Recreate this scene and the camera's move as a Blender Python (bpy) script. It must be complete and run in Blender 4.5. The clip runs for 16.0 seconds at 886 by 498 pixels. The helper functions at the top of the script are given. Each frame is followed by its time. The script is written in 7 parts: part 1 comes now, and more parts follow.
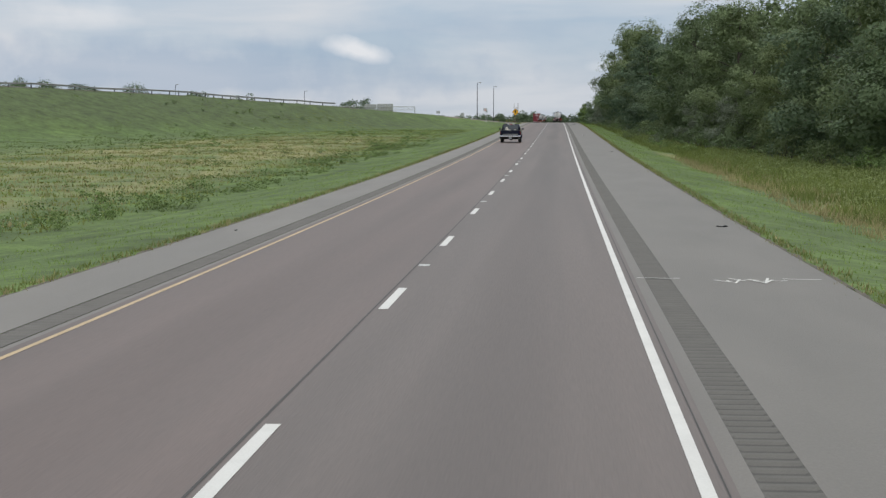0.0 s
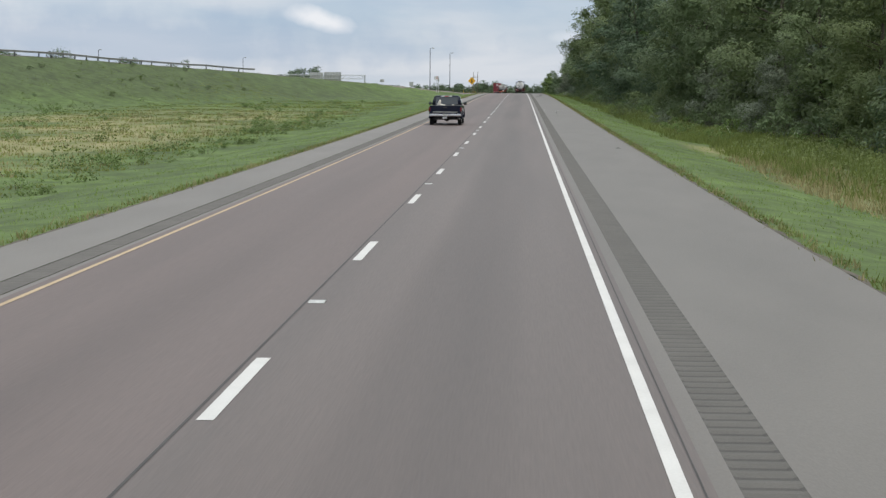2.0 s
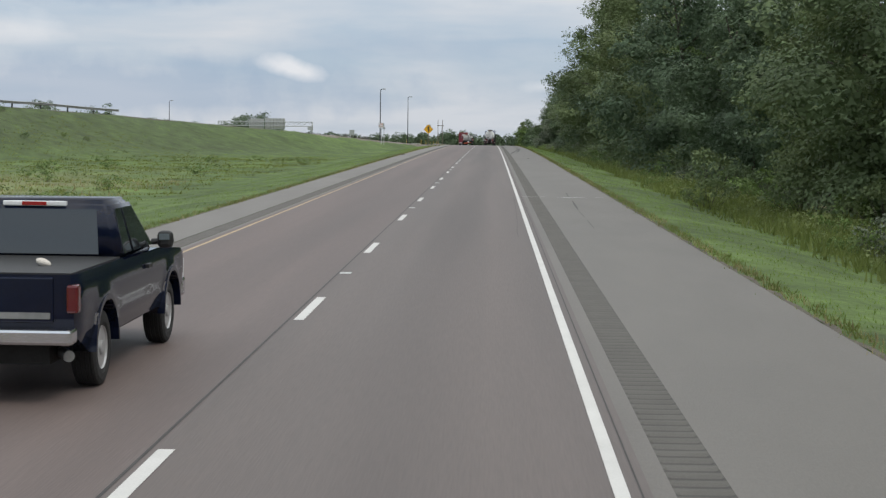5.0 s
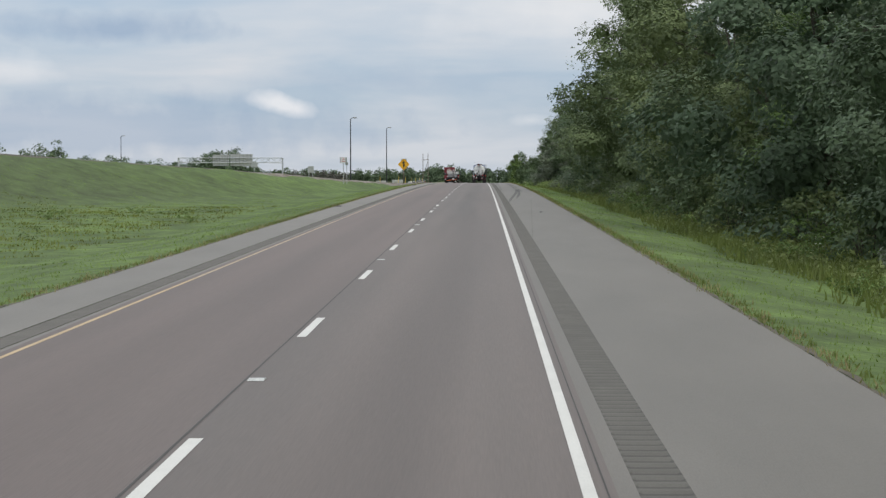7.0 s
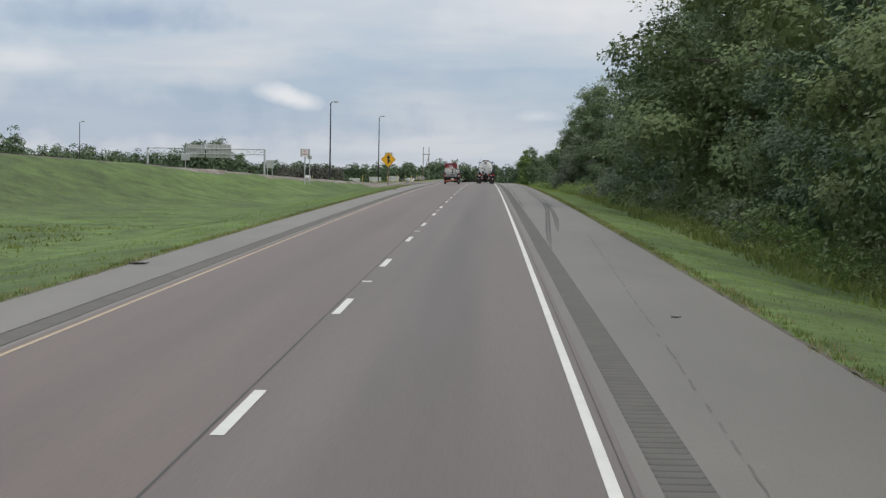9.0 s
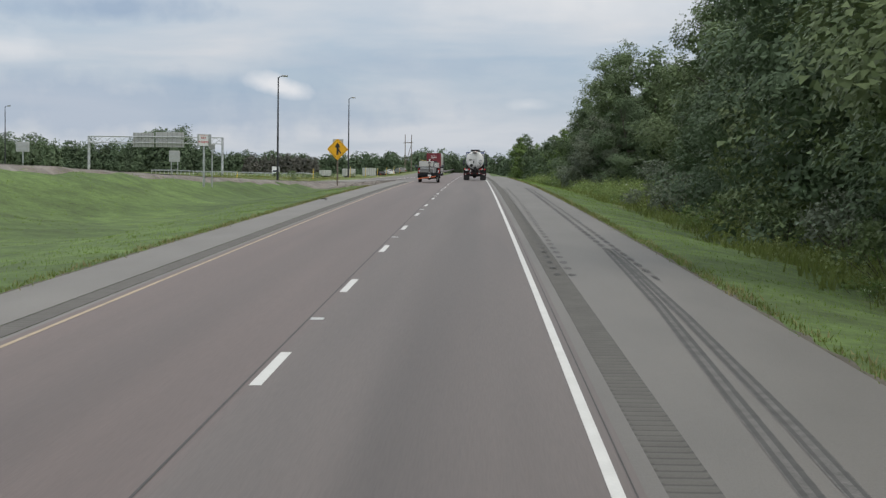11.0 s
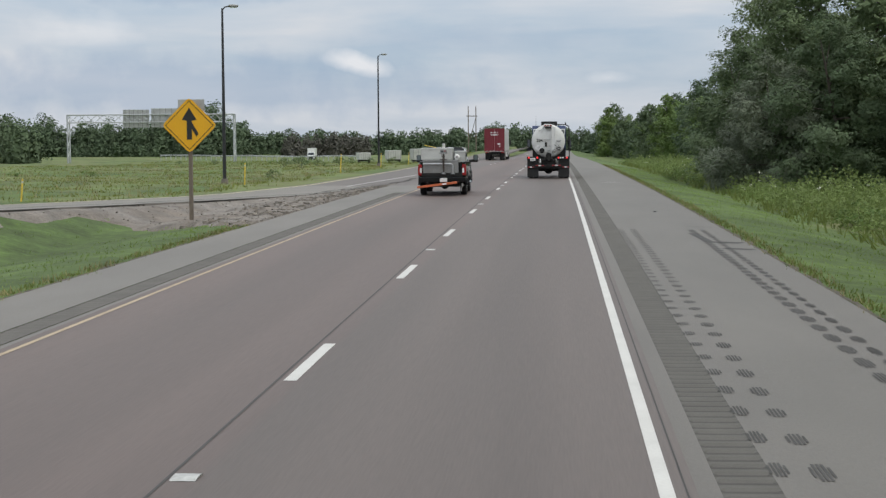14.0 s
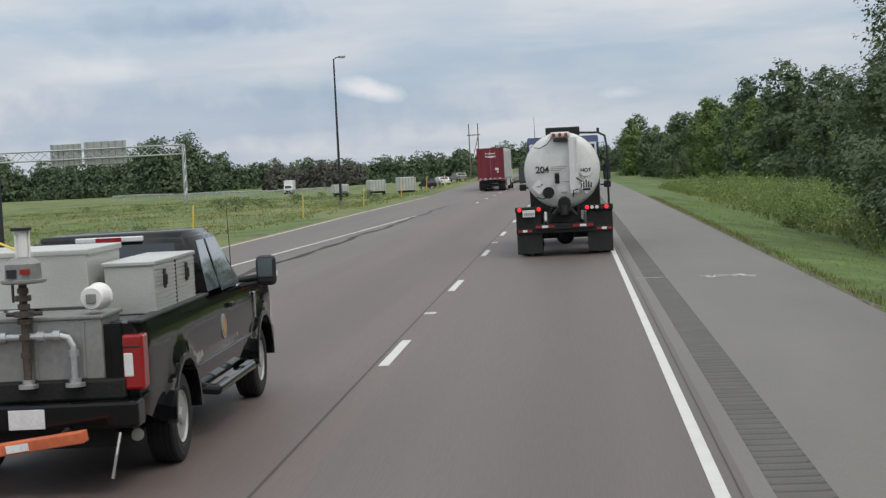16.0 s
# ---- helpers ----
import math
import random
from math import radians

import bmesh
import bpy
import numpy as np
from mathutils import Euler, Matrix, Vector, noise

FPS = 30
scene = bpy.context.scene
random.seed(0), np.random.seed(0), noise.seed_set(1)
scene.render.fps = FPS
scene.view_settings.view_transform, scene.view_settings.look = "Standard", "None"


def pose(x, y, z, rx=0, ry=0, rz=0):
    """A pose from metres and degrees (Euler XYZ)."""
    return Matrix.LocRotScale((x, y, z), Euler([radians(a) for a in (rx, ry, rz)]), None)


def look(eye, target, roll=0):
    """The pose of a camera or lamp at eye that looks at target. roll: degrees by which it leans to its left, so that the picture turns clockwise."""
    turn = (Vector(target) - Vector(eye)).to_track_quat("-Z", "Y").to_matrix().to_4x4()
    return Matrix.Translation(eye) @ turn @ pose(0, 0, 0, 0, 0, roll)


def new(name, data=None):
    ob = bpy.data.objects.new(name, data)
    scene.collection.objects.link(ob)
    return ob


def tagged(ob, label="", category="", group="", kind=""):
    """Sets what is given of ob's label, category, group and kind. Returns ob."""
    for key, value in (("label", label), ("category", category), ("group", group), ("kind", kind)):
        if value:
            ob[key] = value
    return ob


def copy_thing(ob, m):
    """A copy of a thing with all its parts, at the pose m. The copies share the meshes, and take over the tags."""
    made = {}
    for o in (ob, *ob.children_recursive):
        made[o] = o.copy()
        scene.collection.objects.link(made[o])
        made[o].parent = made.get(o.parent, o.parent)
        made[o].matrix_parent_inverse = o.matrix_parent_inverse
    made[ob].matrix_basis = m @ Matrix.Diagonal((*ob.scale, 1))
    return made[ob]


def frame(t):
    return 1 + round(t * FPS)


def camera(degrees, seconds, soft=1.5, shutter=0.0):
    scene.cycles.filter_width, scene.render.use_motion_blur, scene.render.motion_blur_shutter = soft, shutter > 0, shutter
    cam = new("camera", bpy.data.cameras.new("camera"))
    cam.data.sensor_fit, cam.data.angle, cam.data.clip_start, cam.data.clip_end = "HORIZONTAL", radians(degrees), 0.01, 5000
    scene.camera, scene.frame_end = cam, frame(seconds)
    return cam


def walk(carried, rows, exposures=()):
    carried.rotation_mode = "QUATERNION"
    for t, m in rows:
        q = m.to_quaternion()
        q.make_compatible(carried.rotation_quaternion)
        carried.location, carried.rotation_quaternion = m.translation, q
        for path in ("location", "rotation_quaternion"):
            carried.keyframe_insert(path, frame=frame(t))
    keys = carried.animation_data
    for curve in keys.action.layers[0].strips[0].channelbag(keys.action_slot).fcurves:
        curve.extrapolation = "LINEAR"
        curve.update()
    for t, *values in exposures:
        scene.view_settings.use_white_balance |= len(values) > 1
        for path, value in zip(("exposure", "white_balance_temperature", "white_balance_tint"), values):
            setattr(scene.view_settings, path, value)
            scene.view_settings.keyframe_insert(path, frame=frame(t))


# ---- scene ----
cam = camera(29.67, 16.0, soft=1.35)
# seconds, x, y, z, pitch, roll, yaw
PATH = [
    (0.0, 0.650, -11.306, 2.619, -4.242, -0.119, 3.969),
    (0.5, 0.633, 3.775, 2.579, -4.950, -0.429, 4.257),
    (1.0, 0.656, 18.438, 2.612, -5.388, -0.257, 4.212),
    (1.5, 0.673, 33.202, 2.643, -5.837, -0.174, 4.391),
    (2.0, 0.658, 48.022, 2.747, -5.249, -0.344, 2.704),
    (2.5, 0.647, 62.642, 2.845, -4.489, -0.438, 2.293),
    (3.0, 0.660, 76.984, 2.941, -4.013, -0.629, 2.052),
    (3.5, 0.665, 92.010, 3.015, -3.821, -1.030, 2.068),
    (6.0, 0.852, 165.258, 3.702, -2.926, -0.471, 1.399),
    (6.5, 0.870, 180.070, 3.869, -2.382, -0.237, 1.392),
    (7.0, 0.894, 194.627, 3.982, -2.397, 0.006, 1.412),
    (7.5, 0.882, 209.175, 4.153, -2.438, -0.084, 1.479),
    (8.0, 0.790, 223.575, 4.325, -2.461, -0.559, 1.459),
    (8.5, 0.725, 238.154, 4.500, -2.522, -0.710, 1.623),
    (9.0, 0.660, 252.666, 4.637, -2.574, -0.946, 1.613),
    (9.5, 0.581, 267.111, 4.800, -2.770, -1.218, 1.670),
    (10.0, 0.521, 281.554, 4.933, -2.807, -0.938, 1.501),
    (12.5, 0.697, 354.540, 5.567, -3.320, -0.697, 0.860),
    (13.0, 0.802, 368.920, 5.619, -3.374, 0.014, -0.059),
    (13.5, 0.733, 383.364, 5.716, -3.440, 0.132, 1.283),
    (14.0, 0.736, 397.391, 5.770, -3.806, 0.334, 4.021),
    (14.5, 0.669, 411.407, 5.859, -3.921, 0.084, 3.862),
    (15.0, 0.553, 425.576, 5.917, -3.771, -0.020, 3.941),
    (15.5, 0.422, 439.915, 5.921, -3.423, 1.359, 3.877),
    (16.0, 0.376, 454.119, 5.940, -3.019, 2.817, 4.555),
]
# the camera brightens its picture a little now and then
EXPOSURES = [(0.0, 0.25), (1.0, 0.24), (1.5, 0.32), (2.0, 0.4), (2.5, 0.4), (3.0, 0.28), (3.5, 0.26), (6.0, 0.29), (8.0, 0.27), (10.0, 0.22), (12.5, 0.28), (13.0, 0.3), (13.5, 0.31), (14.0, 0.27), (16.0, 0.25)]
walk(cam, [(t, pose(x, y, z, 90 + p, r, w)) for t, x, y, z, p, r, w in PATH], EXPOSURES)

# ---------------------------------------------------------------- light
world = bpy.data.worlds.new("sky")
scene.world = world
world.use_nodes = True
wn, wl = world.node_tree.nodes, world.node_tree.links
wn.clear()


SUN_ELEVATION, SUN_TURN = radians(58), radians(128)
sky = wn.new("ShaderNodeTexSky")
sky.sky_type, sky.sun_disc = "NISHITA", False
sky.sun_elevation, sky.sun_rotation = SUN_ELEVATION, SUN_TURN
sky.air_density, sky.dust_density, sky.ozone_density = 1.0, 0.6, 1.5
way = wn.new("ShaderNodeTexCoord")
split = wn.new("ShaderNodeSeparateXYZ")
wl.new(way.outputs["Generated"], split.inputs[0])


def wmath(op, a, b=None, clamp=False):
    n = wn.new("ShaderNodeMath")
    n.operation, n.use_clamp = op, clamp
    for slot, value in ((0, a), (1, b)):
        if value is None:
            continue
        if isinstance(value, (int, float)):
            n.inputs[slot].default_value = value
        else:
            wl.new(value, n.inputs[slot])
    return n.outputs[0]


# cloud deck: the way divided by its height gives banks that flatten towards the horizon
low = wmath("ADD", wmath("MAXIMUM", split.outputs[2], 0.0), 0.22)
deck = wn.new("ShaderNodeCombineXYZ")
wl.new(wmath("DIVIDE", split.outputs[0], low), deck.inputs[0])
wl.new(wmath("DIVIDE", split.outputs[1], low), deck.inputs[1])
wl.new(wmath("MULTIPLY", split.outputs[2], 14.0), deck.inputs[2])
big = wn.new("ShaderNodeTexNoise")
big.inputs["Scale"].default_value, big.inputs["Detail"].default_value = 1.5, 6
big.inputs["Roughness"].default_value, big.inputs["Distortion"].default_value = 0.5, 0.4
wl.new(deck.outputs[0], big.inputs["Vector"])
fine = wn.new("ShaderNodeTexNoise")
fine.inputs["Scale"].default_value, fine.inputs["Detail"].default_value = 4.5, 5
wl.new(deck.outputs[0], fine.inputs["Vector"])
cover = wmath("ADD", wmath("MULTIPLY", big.outputs[0], 0.8), wmath("MULTIPLY", fine.outputs[0], 0.2))
ramp = wn.new("ShaderNodeValToRGB")
ramp.color_ramp.elements[0].position, ramp.color_ramp.elements[1].position = 0.36, 0.62
ramp.color_ramp.elements[0].color, ramp.color_ramp.elements[1].color = (0.0, 0.0, 0.0, 1), (1, 1, 1, 1)
wl.new(cover, ramp.inputs[0])
# one small bright cumulus low in the sky
azimuth = wmath("ARCTAN2", split.outputs[0], split.outputs[1])
wob = wn.new("ShaderNodeTexNoise")
wob.inputs["Scale"].default_value, wob.inputs["Detail"].default_value = 55, 4
wl.new(way.outputs["Generated"], wob.inputs["Vector"])
push = wmath("MULTIPLY", wmath("SUBTRACT", wob.outputs[0], 0.5), 1.3)


def puff(az, el, half_w, half_h, soft, tilt=0.0):
    a = wmath("DIVIDE", wmath("SUBTRACT", azimuth, radians(az)), radians(half_w))
    e = wmath("DIVIDE", wmath("SUBTRACT", split.outputs[2], math.sin(radians(el))), radians(half_h))
    e = wmath("ADD", e, wmath("MULTIPLY", a, tilt * half_w / half_h)) if tilt else e
    flat = wmath("MULTIPLY", wmath("MINIMUM", e, 0.0), 0.6)
    r = wmath("SQRT", wmath("ADD", wmath("MULTIPLY", a, a), wmath("ADD", wmath("MULTIPLY", e, e), wmath("MULTIPLY", flat, flat))))
    return wmath("MULTIPLY", wmath("SUBTRACT", 1.0, wmath("ADD", r, push)), soft, clamp=True)


mixing = wn.new("ShaderNodeMix")
mixing.data_type = "RGBA"
veil = wn.new("ShaderNodeMix")
veil.data_type = "RGBA"
veil.inputs[0].default_value = 0.82
wl.new(sky.outputs[0], veil.inputs[6])
veil.inputs[7].default_value = (4.5, 5.55, 7.0, 1)
wl.new(ramp.outputs[0], mixing.inputs[0])
wl.new(veil.outputs[2], mixing.inputs[6])
mixing.inputs[7].default_value = (6.7, 7.05, 7.6, 1)
lift = wn.new("ShaderNodeMix")
lift.data_type = "RGBA"
bright = wmath("MAXIMUM", wmath("MULTIPLY", puff(-6.85, 2.5, 1.2, 0.48, 1.35, 0.2), 0.72), wmath("MULTIPLY", puff(-16.0, 3.6, 2.4, 0.7, 0.9), 0.4))
bright = wmath("MAXIMUM", bright, wmath("MULTIPLY", puff(1.6, 2.0, 1.0, 0.25, 0.9), 0.4))
bright = wmath("MAXIMUM", bright, wmath("MULTIPLY", puff(3.0, 5.6, 6.0, 1.2, 0.8), 0.3))
wl.new(bright, lift.inputs[0])
lift.inputs[7].default_value = (9.4, 9.35, 9.5, 1)
# gaps in the deck where the deeper blue shows
gap_a = wmath("MULTIPLY", puff(-12.4, 5.0, 4.2, 0.75, 1.3), 0.85)
gap_b = wmath("MAXIMUM", wmath("MULTIPLY", puff(-3.0, 3.3, 6.5, 0.7, 0.8), 0.35), wmath("MULTIPLY", puff(-13.0, 1.7, 11.0, 1.5, 1.6), 0.5))
hole = wn.new("ShaderNodeMix")
hole.data_type = "RGBA"
wl.new(wmath("MAXIMUM", gap_a, gap_b), hole.inputs[0])
# clouds stand before the blue
wl.new(mixing.outputs[2], hole.inputs[6])
hole.inputs[7].default_value = (3.4, 4.45, 6.0, 1)
wl.new(hole.outputs[2], lift.inputs[6])
back = wn.new("ShaderNodeBackground")
back.inputs[1].default_value = 0.077
# an overcast sky grows brighter towards the zenith
dome = wn.new("ShaderNodeMix")
dome.data_type, dome.blend_type = "RGBA", "MULTIPLY"
dome.inputs[0].default_value = 1.0
level = wn.new("ShaderNodeCombineColor")
for slot, gain in enumerate((1.3, 1.17, 0.93)):
    wl.new(wmath("ADD", wmath("MULTIPLY", wmath("MAXIMUM", split.outputs[2], 0.0), gain), 0.97), level.inputs[slot])
wl.new(lift.outputs[2], dome.inputs[6]), wl.new(level.outputs[0], dome.inputs[7])
wl.new(dome.outputs[2], back.inputs[0])
wout = wn.new("ShaderNodeOutputWorld")
wl.new(back.outputs[0], wout.inputs[0])

sun = new("sun", bpy.data.lights.new("sun", "SUN"))
sun.data.energy, sun.data.angle, sun.data.color = 1.0, radians(20), (1.0, 0.95, 0.87)
sun.matrix_world = look((0, 0, 50), (-math.sin(SUN_TURN) * 30, -math.cos(SUN_TURN) * 30, 50 - 48))
scene.view_settings.exposure = 0.25

# ---------------------------------------------------------------- materials


def material(name, color, rough=0.7, metal=0.0, vary=0.12, scale=3.0, fine=40.0, bump=0.1, second=None, patch=0.0, patch_scale=0.4,
             random_tone=0.0, island=0.0, stretch=None, glass=0.0, emit=0.0, coat=0.0):
    """Principled surface with broad stains, fine grain, relief and tone that differs from piece to piece."""
    m = bpy.data.materials.new(name)
    m.use_nodes = True
    n, l = m.node_tree.nodes, m.node_tree.links
    b = n["Principled BSDF"]
    b.inputs["Roughness"].default_value, b.inputs["Metallic"].default_value = rough, metal
    b.inputs["Coat Weight"].default_value = coat
    if glass:
        b.inputs["Transmission Weight"].default_value = glass
    if emit:
        b.inputs["Emission Color"].default_value, b.inputs["Emission Strength"].default_value = (*color, 1), emit
    co = n.new("ShaderNodeTexCoord")
    out = co.outputs["Object"]
    if stretch:
        mp = n.new("ShaderNodeMapping")
        mp.inputs["Scale"].default_value = stretch
        l.new(out, mp.inputs[0])
        out = mp.outputs[0]

    def noise_at(s, detail=5):
        t = n.new("ShaderNodeTexNoise")
        t.inputs["Scale"].default_value, t.inputs["Detail"].default_value = s, detail
        l.new(out, t.inputs["Vector"])
        return t.outputs[0]

    def blend(kind, factor, a, c):
        x = n.new("ShaderNodeMix")
        x.data_type, x.blend_type = "RGBA", kind
        for slot, value in ((0, factor), (6, a), (7, c)):
            if hasattr(value, "links"):
                l.new(value, x.inputs[slot])
            elif slot == 0:
                x.inputs[0].default_value = value
            else:
                x.inputs[slot].default_value = (*value, 1)
        return x.outputs[2]

    def spread(value, lo, hi, a, c):
        r = n.new("ShaderNodeMapRange")
        for slot, v in zip(("From Min", "From Max", "To Min", "To Max"), (lo, hi, a, c)):
            r.inputs[slot].default_value = v
        l.new(value, r.inputs["Value"])
        return r.outputs[0]

    tone = color
    if second:
        tone = blend("MIX", spread(noise_at(patch_scale), 0.5 - patch, 0.5 + patch, 0.0, 1.0) if patch else 0.5, color, second)
    broad = spread(noise_at(scale), 0.3, 0.7, 1 - vary, 1 + vary)
    grain = spread(noise_at(fine, 3), 0.3, 0.7, 1 - vary * 0.8, 1 + vary * 0.8)
    both = n.new("ShaderNodeMath")
    both.operation = "MULTIPLY"
    l.new(broad, both.inputs[0]), l.new(grain, both.inputs[1])
    factor = both.outputs[0]
    if random_tone or island:
        info = n.new("ShaderNodeObjectInfo") if random_tone else n.new("ShaderNodeNewGeometry")
        value = info.outputs["Random"] if random_tone else info.outputs["Random Per Island"]
        amount = random_tone or island
        again = n.new("ShaderNodeMath")
        again.operation = "MULTIPLY"
        l.new(spread(value, 0, 1, 1 - amount, 1 + amount), again.inputs[0]), l.new(factor, again.inputs[1])
        factor = again.outputs[0]
    gray = n.new("ShaderNodeCombineColor")
    for s in range(3):
        l.new(factor, gray.inputs[s])
    l.new(blend("MULTIPLY", 1.0, tone, gray.outputs[0]), b.inputs["Base Color"])
    if bump:
        bp = n.new("ShaderNodeBump")
        bp.inputs["Strength"].default_value, bp.inputs["Distance"].default_value = bump, 0.02
        l.new(noise_at(fine, 4), bp.inputs["Height"])
        l.new(bp.outputs[0], b.inputs["Normal"])
    return m


LANE = material("lane_asphalt", (0.13, 0.105, 0.095), 0.62, vary=0.1, scale=1.0, fine=60, bump=0.2, second=(0.113, 0.095, 0.0872), patch=0.16, patch_scale=0.42, stretch=(1, 0.03, 1))


def wear_lanes(m):
    """Oily dark bands midway between the wheel tracks, and a redder stone in the passing lane."""
    n, l = m.node_tree.nodes, m.node_tree.links
    b = n["Principled BSDF"]
    base = b.inputs["Base Color"].links[0].from_socket
    co, xyz = n.new("ShaderNodeTexCoord"), n.new("ShaderNodeSeparateXYZ")
    l.new(co.outputs["Object"], xyz.inputs[0])
    long, sway = n.new("ShaderNodeMapping"), n.new("ShaderNodeTexNoise")
    long.inputs["Scale"].default_value = (0.6, 0.02, 1)
    sway.inputs["Scale"].default_value, sway.inputs["Detail"].default_value = 1.0, 4
    l.new(co.outputs["Object"], long.inputs[0]), l.new(long.outputs[0], sway.inputs["Vector"])

    def node(op, a, c):
        q = n.new("ShaderNodeMath")
        q.operation = op
        for slot, v in ((0, a), (1, c)):
            if hasattr(v, "links"):
                l.new(v, q.inputs[slot])
            else:
                q.inputs[slot].default_value = v
        return q.outputs[0]

    def band(centre, half, depth):
        off = node("DIVIDE", node("SUBTRACT", node("ADD", xyz.outputs[0], node("MULTIPLY", node("SUBTRACT", sway.outputs[0], 0.5), 0.5)), centre), half)
        near = node("MAXIMUM", node("SUBTRACT", 1.0, node("MULTIPLY", off, off)), 0.0)
        return node("MULTIPLY", near, node("MULTIPLY", sway.outputs[0], depth))

    dark = node("SUBTRACT", 1.0, node("ADD", band(-0.05, 0.8, 0.34), band(-3.75, 0.75, 0.2)))
    red = n.new("ShaderNodeMapRange")
    red.inputs["From Min"].default_value, red.inputs["From Max"].default_value = -1.9, -2.05
    l.new(xyz.outputs[0], red.inputs["Value"])
    tint = n.new("ShaderNodeMix")
    tint.data_type = "RGBA"
    tint.inputs[6].default_value, tint.inputs[7].default_value = (1.0, 1.0, 0.99, 1), (1.06, 0.985, 0.97, 1)
    l.new(red.outputs[0], tint.inputs[0])
    gray = n.new("ShaderNodeCombineColor")
    for k in range(3):
        l.new(dark, gray.inputs[k])
    for kind in (gray.outputs[0], tint.outputs[2]):
        x = n.new("ShaderNodeMix")
        x.data_type, x.blend_type = "RGBA", "MULTIPLY"
        x.inputs[0].default_value = 1.0
        l.new(base, x.inputs[6]), l.new(kind, x.inputs[7])
        base = x.outputs[2]
    l.new(base, b.inputs["Base Color"])


wear_lanes(LANE)
SHOULDER = material("shoulder_asphalt", (0.152, 0.139, 0.123), 0.62, vary=0.07, scale=0.8, fine=50, bump=0.25, second=(0.137, 0.126, 0.112), patch=0.2, patch_scale=0.3, stretch=(1, 0.25, 1))
SHOULDER_OLD = material("older_pale_shoulder_asphalt", (0.176, 0.161, 0.143), 0.62, vary=0.09, scale=0.8, fine=50, bump=0.25, second=(0.155, 0.143, 0.128), patch=0.2, patch_scale=0.3, stretch=(1, 0.25, 1))
# grooves darker than ridges: the shade inside them is coloured in, along with dirt
RUMBLE = material("shaded_groove_asphalt", (0.0704, 0.066, 0.0593), 0.9, vary=0.12, scale=2, fine=50, bump=0.3)
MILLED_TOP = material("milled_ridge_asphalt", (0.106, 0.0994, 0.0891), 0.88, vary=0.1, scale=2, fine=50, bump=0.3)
MILLED_OLD = material("pale_milled_ridge_asphalt", (0.117, 0.109, 0.098), 0.88, vary=0.1, scale=2, fine=50, bump=0.3)
SEAL = material("crack_sealer", (0.048, 0.0439, 0.0412), 0.7, vary=0.2, scale=2, fine=30)
WHITE_LINE = material("white_road_paint", (0.587, 0.576, 0.548), 0.6, vary=0.06, scale=1.5, fine=40, bump=0.1)
YELLOW_LINE = material("yellow_road_paint", (0.45, 0.335, 0.195), 0.6, vary=0.1, scale=1.5, fine=40)
RAMP_YELLOW = material("pale_yellow_road_paint", (0.62, 0.55, 0.3), 0.6, vary=0.12, scale=1.5, fine=40)
YELLOW_WORN = material("worn_yellow_road_paint", (0.42, 0.33, 0.22), 0.65, vary=0.14, scale=1.5, fine=40)
GRAVEL = material("gravel", (0.2, 0.181, 0.163), 0.9, vary=0.28, scale=1.2, fine=14, bump=1.0, second=(0.168, 0.142, 0.119), patch=0.15, patch_scale=0.5)
RUBBLE = material("broken_stone", (0.176, 0.156, 0.134), 0.9, vary=0.25, scale=3, fine=20, bump=0.6, island=0.55)
CRACK = material("hairline_crack", (0.128, 0.118, 0.106), 0.85, vary=0.15, scale=2, fine=30)
EARTH = material("bare_soil", (0.0975, 0.0842, 0.064), 0.95, vary=0.25, scale=2, fine=18, bump=0.6)
RAMP_ASPHALT = material("ramp_asphalt", (0.195, 0.178, 0.157), 0.65, vary=0.09, scale=0.6, fine=40, bump=0.3)
MERGE = material("merge_lane_asphalt", (0.136, 0.112, 0.101), 0.62, vary=0.1, scale=1.0, fine=60, bump=0.2, second=(0.12, 0.103, 0.094), patch=0.16, patch_scale=0.42, stretch=(1, 0.03, 1))


